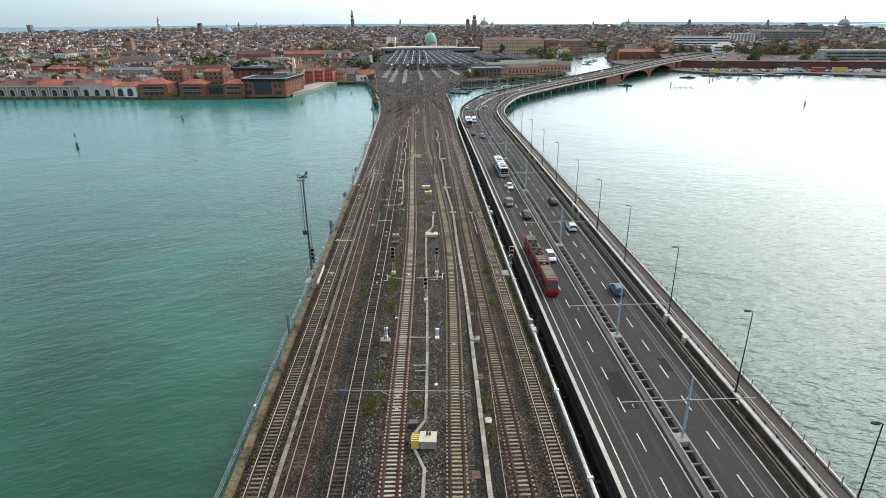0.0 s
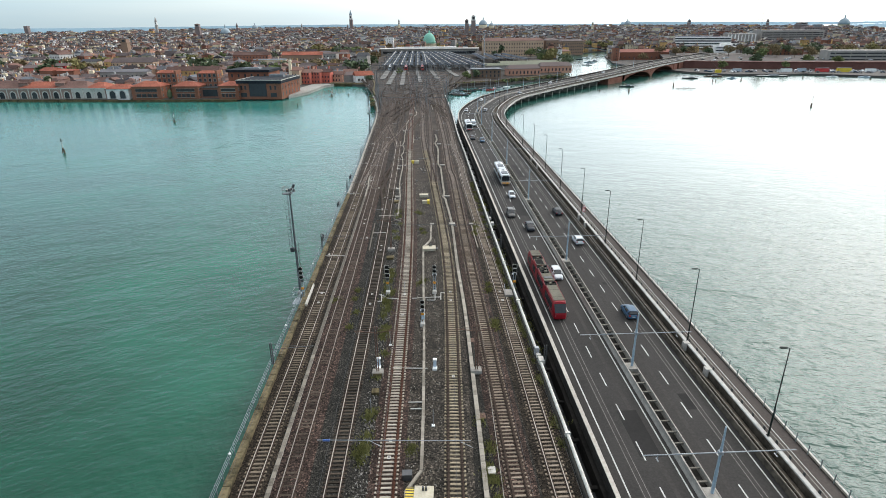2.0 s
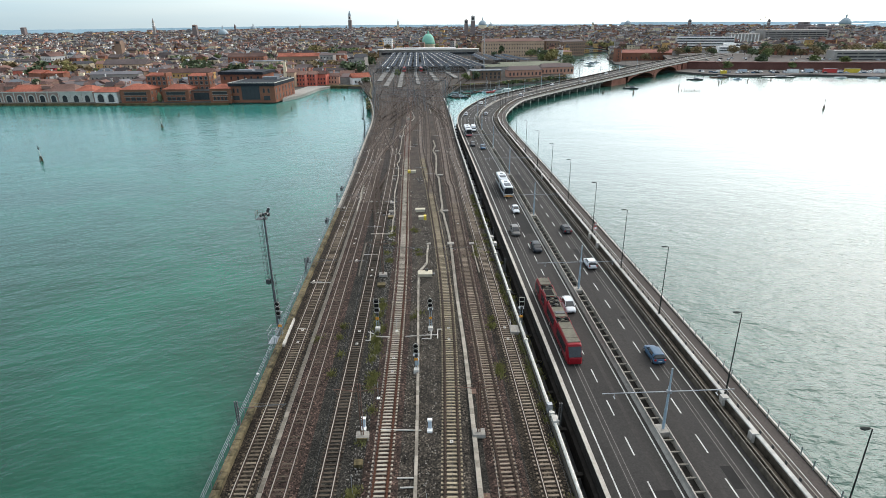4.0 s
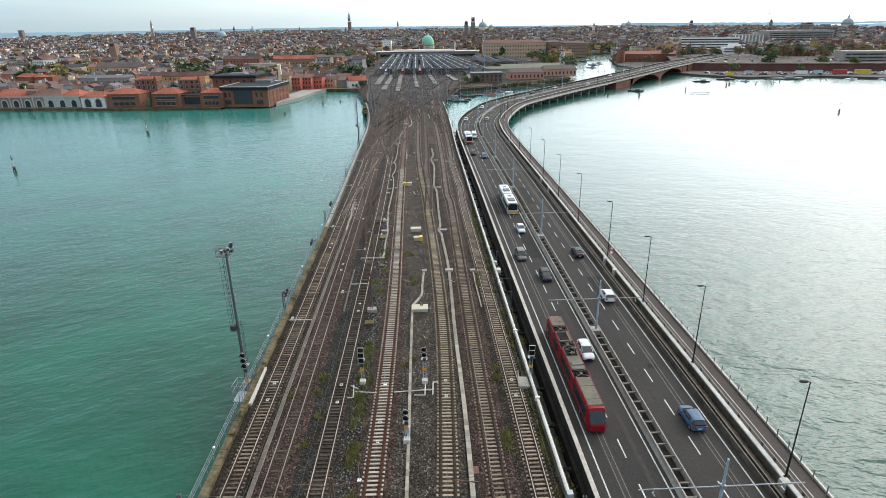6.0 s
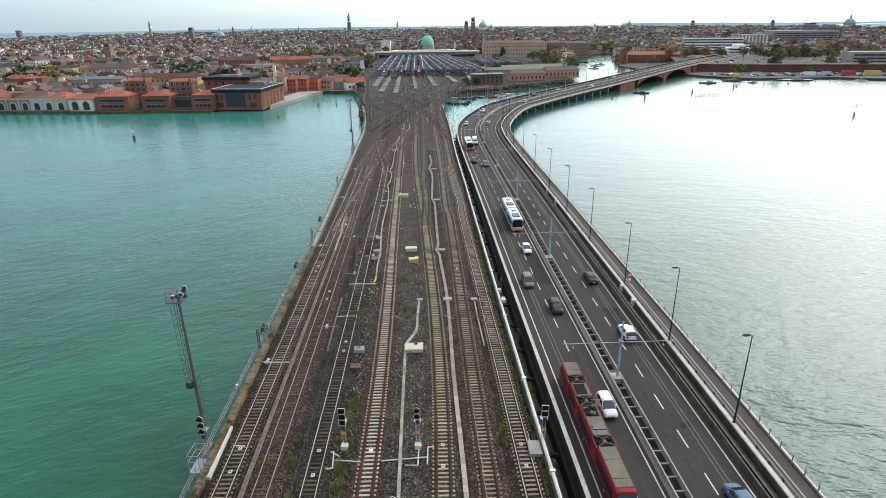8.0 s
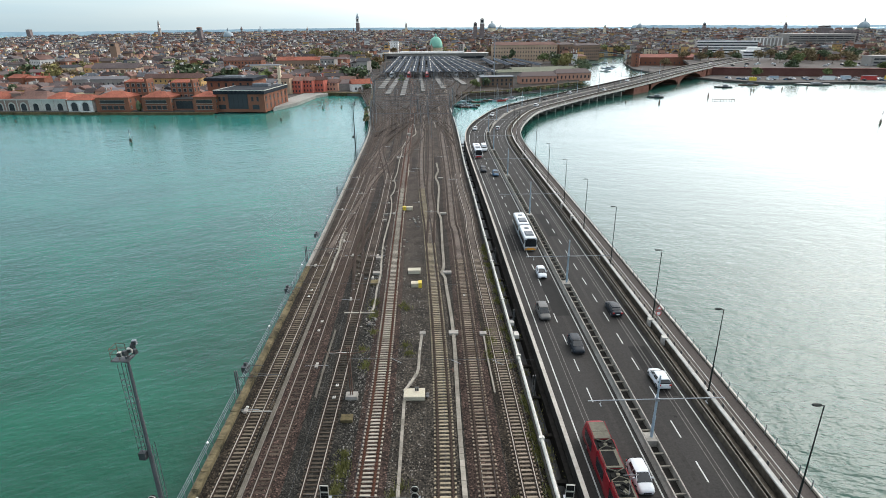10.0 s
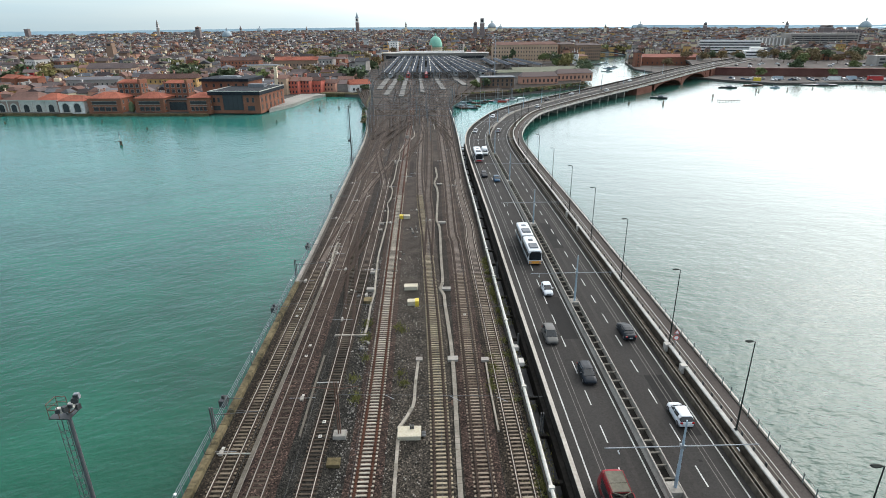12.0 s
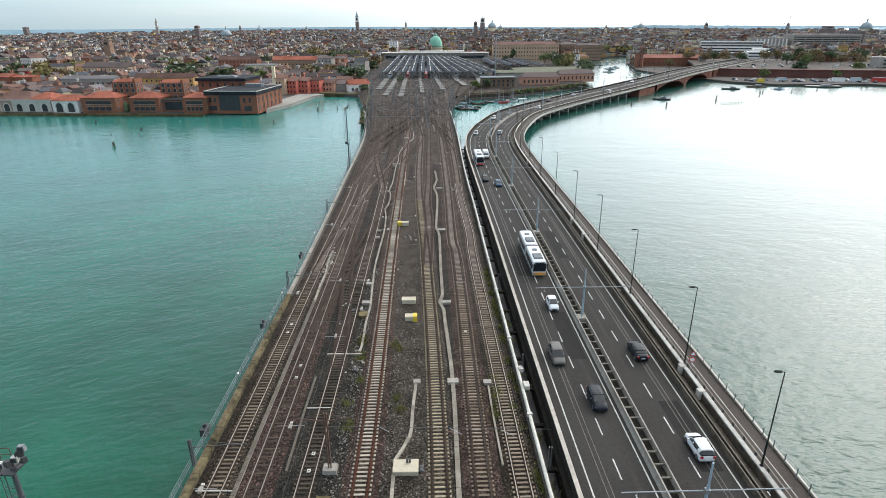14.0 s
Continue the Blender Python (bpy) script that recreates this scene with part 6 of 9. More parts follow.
def domed(label, x, y, r, h, material=LEAD):
    t = thing("domed_church", label, "church", (x, y, LAND))
    part("drum", Shape().lathe(0, 0, 0, [(r, 0), (r, h)], 16), CREAM, t)
    part("dome", Shape().lathe(0, 0, h, [(r * 1.04 * math.cos(a), r * 1.15 * math.sin(a)) for a in [i * math.pi / 2 / 7 for i in range(7)]] + [(0.3, r * 1.2)], 18), material, t, smooth=True)
    part("lantern", Shape().lathe(0, 0, h + r * 1.15, [(r * 0.16, 0), (r * 0.16, r * 0.35), (0.1, r * 0.7)], 8), material, t)
    TAKEN.append((x, y, r))


domed("pale grey domed church among roofs", -695, 1765, 14, 17)
domed("great lead-domed basilica far off", 77, 2600, 17, 30)
domed("second lead dome of the basilica", 112, 2610, 10, 26)
domed("domed church on the far island", 678, 2600, 14, 26)
domed("broad dark dome beyond the terminal", 1440, 2400, 20, 22)
domed("small distant blue-grey dome", -930, 2700, 13, 22)
t = thing("tower_crane", "tall construction crane over roofs", "crane", (612, 1300, LAND))
s = Shape()
for x, y in ((-0.7, -0.7), (0.7, -0.7), (0.7, 0.7), (-0.7, 0.7)):
    s.box(x, y, 0, 0.22, 0.22, 60)
for k in range(24):
    s.tube((-0.7, -0.7, k * 2.5), (0.7, -0.7, k * 2.5 + 2.5), 0.09, n=4)
part("mast", s, GALV, t)
s = Shape()
for y, z in ((-0.5, 44), (0.5, 44), (0, 45.2)):
    s.box(14, y, z, 46, 0.2, 0.2)
for k in range(22):
    s.tube((-9 + k * 2.1, -0.5, 44), (-8 + k * 2.1, 0, 45.3), 0.08, n=4)
part("jib", s, GALV, t)
part("counterweight", Shape().box(-8, 0, 42.6, 3, 1.4, 1.6), CONCRETE, t)
# ---- the many houses of the city ----
TAKEN += [(-64, 470, 20), (-160, 432, 14), (-110, 455, 16)]
TAKEN += [(300, 790, 55), (225, 820, 40), (390, 810, 55), (340, 760, 40), (440, 800, 40)]
near = []
r = random.Random(11)
y = 424.0
while y < 745:
    x = -560.0 + r.uniform(0, 10)
    while x < 640:
        w, d = (r.uniform(6, 12), r.uniform(6, 9)) if y < 560 else (r.uniform(7, 15), r.uniform(7, 11))
        cx, cy = x + w / 2, y + r.uniform(-2.5, 2.5)
        x += w + r.choice((0.5, 0.8, 1.2, 4.0))
        ok = inside(cx, cy, LEFT_CITY) or (inside(cx, cy, RIGHT_CITY) and cy > 780)
        if not ok or inside(cx, cy, STATION) or not free(cx, cy, max(w, d) * 0.5) or (cy < 440 and cx > -150):
            continue
        if abs(cx) > 0.72 * cy + 60:
            continue
        near.append((cx, cy, w, d))
    y += 11.5
near.sort(key=lambda q: math.hypot(q[0], q[1] - 70))
spare = near[190:]
for cx, cy, w, d in near[:190]:
    wall = r.choices(WALLS, (3.2, 4.2, 3, 3, 3.6, 3.4, 3.4))[0]
    roof = r.choices(ROOFS, (5, 6, 2, 0.3))[0]
    turn = radians(r.uniform(-14, 14) + (90 if r.random() < 0.5 else 0))
    h = r.uniform(3.2, 5.6) if cy < 548 else (r.choice((r.uniform(4, 6.5), r.uniform(5, 9))) if cy < 655 else r.choice((r.uniform(5, 8), r.uniform(7, 11), r.uniform(9, 14))))
    house(cx, cy, w, d, h, turn, wall, roof, r.uniform(1.8, 2.8), r.choice((0, 0, 0, d * 0.45)), LAND,
          "%s plaster house with a tiled gable roof" % COLOUR_WORDS[wall.name] if wall is not BRICK else "brick house with a tiled gable roof", chimney=r.random() < 0.3)


def one_far(s, r, cx, cy, w, d, h, turn, far, windows):
    k = r.choices(range(7), (2.6, 4, 3, 4, 4.2, 3, 3))[0]
    s.box(cx, cy, LAND, w, d, h, turn, k)
    if windows:
        window_rows(s, cx, cy, LAND, w, d, h, turn, 3.2, 3.3, 1.2, 1.7, 11, (3,) if turn > 0.7 else (0,))
    # far roofs lean to the grey tiles to stand for haze
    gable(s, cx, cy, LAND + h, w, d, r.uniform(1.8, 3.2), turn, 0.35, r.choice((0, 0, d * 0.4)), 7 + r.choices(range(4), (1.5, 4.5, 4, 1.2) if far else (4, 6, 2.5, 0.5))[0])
    for _ in range(r.choice((0, 1, 1, 2))):
        s.box(cx + r.uniform(-3, 3), cy + r.uniform(-2, 2), LAND + h, 0.8, 0.8, r.uniform(3.2, 4.6), turn, k)
    if r.random() < 0.22:
        s.box(cx + r.uniform(-2, 2), cy + r.uniform(-1, 1), LAND + h, r.uniform(2.5, 4.5), r.uniform(2.5, 4.0), r.uniform(2.6, 4.4), turn, r.choice((1, 3, 4, 6)))


s = Shape()
for cx, cy, w, d in spare:
    one_far(s, r, cx, cy, w, d, r.uniform(3.2, 5.6) if cy < 548 else (r.uniform(4, 8.5) if cy < 655 else r.choice((r.uniform(5, 8), r.uniform(7, 11), r.uniform(9, 15)))), radians(r.uniform(-14, 14) + (90 if r.random() < 0.5 else 0)), False, True)
tagged(new("further_houses", s.mesh("further_houses", *(WALLS + ROOFS + [GLASS]))), "closely packed plaster houses behind the waterfront", "houses", "", "stuff")


def distant(name, y0, y1, step, sizes, heights, poly_list, seed, windows):
    """Closely packed far houses joined into one mesh; walls and roofs in several colours."""
    r = random.Random(seed)
    s = Shape()
    slots = WALLS + ROOFS + [GLASS]
    y = y0
    while y < y1:
        x = -0.80 * y - 80
        while x < 0.80 * y + 80:
            w, d = r.uniform(*sizes), r.uniform(sizes[0], sizes[0] * 1.35)
            cx, cy = x + w / 2, y + r.uniform(-0.25, 0.25) * step
            x += w * r.choice((1.02, 1.05, 1.3))
            if not any(inside(cx, cy, p) for p in poly_list) or inside(cx, cy, STATION) or not free(cx, cy, w * 0.5) or r.random() < 0.06:
                continue
            turn = radians(r.uniform(-18, 18) + (90 if r.random() < 0.5 else 0))
            h = r.uniform(*heights) * (0.8 + 0.45 * r.random() ** 2)
            one_far(s, r, cx, cy, w, d, h, turn, y > 1100, windows)
        y += step
    tagged(new(name, s.mesh(name, *slots)), "densely packed tiled roofs and plaster houses", "houses", "", "stuff")


POLYS = [LEFT_CITY, RIGHT_CITY]
distant("distant_houses", 750, 1150, 11.5, (5.5, 12), (5, 15), POLYS, 3, True)
distant("distant_houses", 1155, 1900, 14, (7, 14), (5, 17), POLYS, 4, False)
distant("distant_houses", 1910, 3400, 22, (10, 22), (6, 19), POLYS, 5, False)


# ---- trees ----
def leaf_clump(s, x, y, z, rad, n, r, slot=0, size=0.9):
    for _ in range(n):
        a, b = r.uniform(0, 2 * math.pi), math.acos(r.uniform(-0.5, 1))
        q = rad * r.uniform(0.55, 1.0)
        cx, cy, cz = x + q * math.sin(b) * math.cos(a), y + q * math.sin(b) * math.sin(a), z + 0.8 * q * math.cos(b)
        k = size * r.uniform(0.6, 1.3)
        u = Vector((r.uniform(-1, 1), r.uniform(-1, 1), r.uniform(-0.5, 0.5))).normalized() * k
        v = Vector((r.uniform(-1, 1), r.uniform(-1, 1), r.uniform(-1, 1))).cross(u).normalized() * k * 0.7
        c = Vector((cx, cy, cz))
        s.add([tuple(c - u - v), tuple(c + u - v), tuple(c + u * 0.7 + v), tuple(c - u * 0.8 + v)], [(0, 1, 2, 3)], slot)


def tree(x, y, h, spread, leaves, label, z=LAND, seed=0):
    r = random.Random(seed)
    t = thing("tree", label, "tree", (x, y, z), 0, "city trees")
    s = Shape().tube((0, 0, -0.3), (0, 0, h * 0.5), h * 0.03, h * 0.018)
    crown = Shape()
    for k in range(7):
        a = k * 2.4
        q = spread * r.uniform(0.3, 0.62)
        tip = (q * math.cos(a), q * math.sin(a), h * r.uniform(0.34, 0.8))
        s.tube((0, 0, h * r.uniform(0.2, 0.33)), tip, h * 0.013, h * 0.005, 5)
        leaf_clump(crown, *tip, spread * r.uniform(0.4, 0.6), 95, r, 0, h * 0.05)
    leaf_clump(crown, 0, 0, h * 0.78, spread * 0.5, 70, r, 0, h * 0.055)
    part("trunk", s, BARK, t)
    part("crown", crown, leaves, t)


TREES = ((-233, 548, 9, 5, 0), (-196, 520, 9, 5, 1), (-188, 528, 10, 5, 0), (-330, 470, 9, 5, 1), (-178, 600, 11, 6, 1), (-140, 596, 12, 7, 1), (-128, 604, 13, 7, 2), (-110, 590, 10, 6, 0), (-205, 610, 10, 6, 1), (-300, 560, 9, 5, 1),
         (96, 700, 12, 8, 3), (88, 706, 10, 6, 0), (104, 632, 10, 9, 1), (60, 560, 8, 5, 1), (10, 505, 8, 4, 1), (2, 500, 7, 4, 0), (250, 600, 9, 5, 0), (304, 588, 9, 4, 0), (345, 690, 8, 5, 2),
         (362, 684, 9, 6, 2), (384, 690, 8, 6, 2), (412, 672, 10, 7, 3), (426, 682, 9, 6, 3), (462, 676, 9, 7, 0), (490, 684, 10, 7, 1), (520, 690, 9, 6, 0),
         (345, 730, 15, 7, 1), (400, 830, 15, 8, 1), (-420, 610, 9, 5, 1), (-350, 580, 9, 5, 0), (-60, 560, 7, 4, 0), (180, 1010, 15, 12, 3), (200, 1000, 15, 12, 0), (150, 1000, 14, 11, 0), (235, 1015, 15, 12, 3), (50, 835, 18, 4, 1),
         (-188, 770, 20, 13, 3), (-176, 760, 17, 11, 2), (-160, 765, 19, 12, 1), (-148, 755, 18, 12, 1), (-136, 760, 17, 11, 0), (-116, 716, 17, 9, 2), (-120, 735, 18, 10, 2), (-78, 494, 6, 4, 1), (-108, 742, 13, 7, 2), (-106, 690, 9, 6, 1),
         (-330, 700, 14, 9, 1), (-318, 690, 13, 9, 0), (-350, 760, 14, 10, 1), (-245, 730, 15, 11, 2), (-230, 722, 14, 10, 1), (-262, 716, 13, 9, 2), (-215, 600, 10, 7, 2), (-222, 590, 9, 6, 1),
         (115, 700, 11, 8, 1), (108, 760, 14, 9, 3), (98, 795, 13, 10, 1), (86, 800, 12, 9, 0), (40, 800, 10, 6, 1), (214, 742, 9, 7, 2), (232, 738, 10, 7, 2), (250, 735, 9, 7, 2), (268, 732, 10, 7, 2), (286, 730, 9, 6, 1),
         (330, 745, 11, 7, 2), (352, 760, 12, 8, 2), (372, 765, 11, 8, 2), (300, 640, 14, 7, 1), (306, 644, 12, 6, 0), (430, 720, 10, 8, 2), (560, 800, 14, 12, 3), (575, 815, 13, 11, 0), (470, 700, 11, 9, 2), (505, 705, 11, 9, 2),
         (318, 700, 10, 7, 1), (338, 712, 11, 8, 2), (356, 720, 12, 8, 2), (376, 728, 11, 8, 1), (394, 716, 10, 8, 2), (410, 735, 13, 9, 1), (446, 728, 12, 9, 2), (476, 735, 12, 10, 3), (498, 724, 11, 9, 1), (524, 735, 13, 10, 2), (548, 720, 12, 9, 2), (310, 730, 11, 8, 2), (290, 745, 10, 8, 2), (265, 752, 10, 7, 1), (352, 640, 12, 6, 0), (366, 612, 13, 5, 0))
WORD = ("green broadleaf tree", "dark green tree", "autumn brown tree", "yellowing tree")
for i, (x, y, h, sp, k) in enumerate(TREES):
    tree(x, y, h, sp, LEAVES[k], "%s between the city houses" % WORD[k], -1.0 if 0 < x < 110 and y < 720 else (4.0 if x > 225 and 640 < y < 760 else LAND), i)
s = Shape()
r = random.Random(31)
for _ in range(950):
    cy = 500 + 1700 * r.random() ** 1.3
    cx = r.uniform(-0.8, 0.8) * cy
    if not any(inside(cx, cy, p) for p in POLYS) or inside(cx, cy, STATION) or not free(cx, cy, 7) or cy < 545 or abs(cx) > 0.8 * cy or (cx > 180 and cy < 800):
        continue
    k = r.choice((0, 1, 1, 1, 2, 2, 3))
    for _ in range(r.randint(2, 5)):
        leaf_clump(s, cx + r.uniform(-9, 9), cy + r.uniform(-6, 6), LAND + r.uniform(6, 10), r.uniform(4, 7), 45, r, k, 1.5)
tagged(new("distant_trees", s.mesh("distant_trees", *LEAVES)), "garden trees scattered between far houses", "trees", "", "stuff")
s = Shape()
r = random.Random(77)
for x0, y0, x1, y1, n in ((-8, 463, 24, 480, 26), (24, 480, 40, 497, 14), (40, 497, 88, 541, 40), (60, 600, 108, 640, 20), (-52.5, 350, -59.5, 392, 18)):
    for _ in range(n):
        k = r.random()
        leaf_clump(s, x0 + (x1 - x0) * k, y0 + (y1 - y0) * k - 0.8, -1.6 + r.uniform(-0.9, 1.0), r.uniform(1.2, 2.2), 40, r, r.choice((0, 1, 1, 2)), 0.6)
tagged(new("bank_bushes", s.mesh("bank_bushes", *LEAVES)), "overgrown bushes hanging over the basin wall", "bushes", "", "stuff")
# ---- cable troughs ----
def trough(label, pts, wide=0.42, material=CONCRETE_PALE, lids=True, z=-0.3):
    """A run of concrete trough with its loose lid slabs."""
    line = spline([(x, y, z) for x, y in pts], 1.5) if len(pts) > 3 else [(x, y, z) for x, y in pts]
    t = thing("cable_trough", label, "cable trough", (0, 0, 0), 0, "cable troughs")
    h = wide / 2
    part("channel", Shape().sweep(line, [(-h, -0.05), (-h, 0.22), (h, 0.22), (h, -0.05)]), CONCRETE if lids else material, t)
    if lids:
        me = Shape().box(0, 0, 0.222, wide * 0.97, 0.97, 0.045).mesh("lid", material)
        spots = along(line, 0.5, 1.0)
        if len(spots) > 80:   # lids too far off to tell apart
            s = Shape()
            for p, a in spots[80:]:
                s.box(p[0], p[1], p[2] + 0.222, wide * 0.97, 0.95, 0.045, a - math.pi / 2 + rng.uniform(-0.02, 0.02))
            part("lid_run", s, material, t)["kind"] = "stuff"
        for p, a in spots[:80]:
            ob = new("lid", me)
            ob.parent = t
            ob.matrix_basis = pose(p[0] + rng.uniform(-0.015, 0.015), p[1], p[2] + rng.uniform(0, 0.012), 0, 0, math.degrees(a) - 90 + rng.uniform(-1, 1))
    return t


TROUGH_GREY = mat("grey_trough_lid", (0.095, 0.083, 0.067), (0.215, 0.19, 0.155), 0.9, 0.4, 4.0, 0.1, spread=0.35)
TROUGH_WHITE = mat("pale_trough_lid", (0.16, 0.141, 0.114), (0.335, 0.30, 0.25), 0.9, 0.4, 4.0, 0.1, spread=0.3)
trough("grey concrete cable trough with loose lids between two tracks", [(-16, 0), (-19, 48), (-23.5, 114), (-26, 150), (-28.2, 182)], 0.46, TROUGH_GREY)
trough("pale concrete cable trough running past the signals", [(-3.6, 49.7), (-3.45, 44), (-3.2, 38)], 0.36, TROUGH_WHITE)
trough("pale concrete cable trough bent round a control box", [(-4.0, 57.6), (-5.35, 54.6), (-5.3, 53.6), (-3.7, 49.7)], 0.32, TROUGH_WHITE, False)
trough("pale concrete cable trough along the middle of the causeway", [(-4.0, 57.6), (-4.55, 69), (-5.6, 86), (-6.9, 104), (-8.1, 121)], 0.36, TROUGH_WHITE)
trough("pale cable trough leading to a concrete box", [(-8.25, 122.2), (-6.95, 126.5), (-7.1, 131), (-7.2, 136.7)], 0.36, TROUGH_WHITE)
trough("broad pale concrete cable trough beside the central track", [(4.2, 30), (3.15, 49), (0.9, 90), (-0.9, 114), (-2.4, 137), (-4.3, 154.5), (-4.6, 157.6), (-5.4, 160.1), (-5.1, 163), (-6.0, 174.8), (-7.3, 193), (-8.2, 197.3), (-8.4, 200), (-9.2, 218.6), (-9.9, 226.5), (-11.0, 233), (-10.7, 241), (-11.2, 246), (-11.9, 252.4)], 0.52, TROUGH_WHITE)
trough("short pale cable trough between two tracks", [(2.2, 136.6), (2.6, 131), (3.4, 122.3)], 0.22, TROUGH_WHITE, False)
trough("grey cable trough with a bend at the points", [(-20.5, 143.2), (-18.2, 143.3), (-16.0, 143.4), (-16.0, 146), (-16.7, 153.7), (-16.8, 158), (-17.5, 163.7), (-18.7, 174.4), (-19.3, 184), (-19.9, 195), (-21.0, 205.7), (-22.1, 212), (-21.8, 215.6), (-22.3, 223.8), (-23.4, 229.8), (-23.6, 237.6), (-24.6, 250.6), (-25.2, 258.6), (-25.5, 267.3), (-26.4, 276.8), (-26.6, 289)], 0.3, TROUGH_WHITE)
trough("broken pale cable trough among the points", [(-25.0, 301), (-24.3, 308.5), (-25.2, 318), (-27.4, 332.5)], 0.4, TROUGH_WHITE)
trough("short pale cable trough between far tracks", [(-16.8, 325), (-17.4, 333), (-18.4, 340.5)], 0.34, TROUGH_WHITE)
trough("short pale cable trough beside a relay cabinet", [(-19.6, 234), (-20.2, 240), (-21.0, 250)], 0.26, TROUGH_WHITE)
trough("grey broken cable trough strewn with fittings", [(-26.6, 160), (-27.2, 166), (-27.5, 171), (-28.4, 177), (-28.8, 183)], 0.34, TROUGH_WHITE)
trough("broken grey cable trough beside a track", [(-20.7, 137.6), (-20.2, 130), (-19.4, 120.4)], 0.22, TROUGH_GREY, False)
for x0, y0, x1, y1 in ((-6.5, 69.3, -4.6, 69.4), (-6.1, 68.0, -4.5, 68.1), (-27.7, 117.3, -23.8, 117.5), (-9.3, 76.9, -4.5, 76.9), (-13.6, 98.3, -10.7, 98.1), (-8.5, 98.3, -3.5, 99.0), (-3.5, 97.9, -3.6, 100.6), (-3.6, 100.6, -2.9, 100.6), (-5.9, 97.7, -4.5, 97.7), (-4.5, 97.7, -4.6, 100.2), (-14.3, 97.0, -13.6, 97.1), (-13.6, 97.1, -14.0, 99.7), (-20.1, 131.0, -17.2, 131.2), (-25.6, 100.4, -24.2, 100.3), (-14.3, 99.6, -13.2, 98.9)):
    t = thing("conduit", "pale cable conduit laid across the ballast", "conduit", (0, 0, 0), 0, "cable conduits")
    part("pipe", Shape().tube((x0, y0, -0.17), (x1, y1, -0.17), 0.08), CONCRETE_PALE, t)
t = thing("cable", "thin brown cable lying beside the track", "cable", (0, 0, 0))
part("strand", Shape().sweep(spline([(5.2, 42, -0.28), (4.8, 49.2, -0.28), (4.1, 66, -0.28), (3.2, 87, -0.28), (1.2, 112, -0.28)], 4), [(-0.04, 0), (-0.04, 0.07), (0.04, 0.07), (0.04, 0)]), CONCRETE, t)

# ---- balises in the tracks ----
balise = None
for key, y in (("a", 99.9), ("a", 96.3), ("c", 99.7), ("c", 96.0), ("d", 92.2), ("d", 88.8), ("d", 62.1), ("d", 59.4), ("e", 100.9), ("e", 97.6), ("g", 101.2), ("g", 97.8), ("a", 149.1), ("a", 151.6), ("b", 137.3), ("b", 140.2), ("c", 120.5), ("c", 123.1), ("e", 75.0), ("f", 150.5)):
    m = pose(x_at(key, y), y, -0.125, 0, 0, 4.5)
    if balise is None:
        balise = thing("balise", "small white signalling balise between the rails", "balise", (0, 0, 0), 0, "balises")
        part("plate", Shape().box(0, 0, 0, 0.38, 0.48, 0.06), CONCRETE_PALE, balise)
        part("core", Shape().box(0, 0, 0.06, 0.16, 0.16, 0.03), DARK_STEEL, balise)
        balise.matrix_basis = m
    else:
        copy_thing(balise, m)


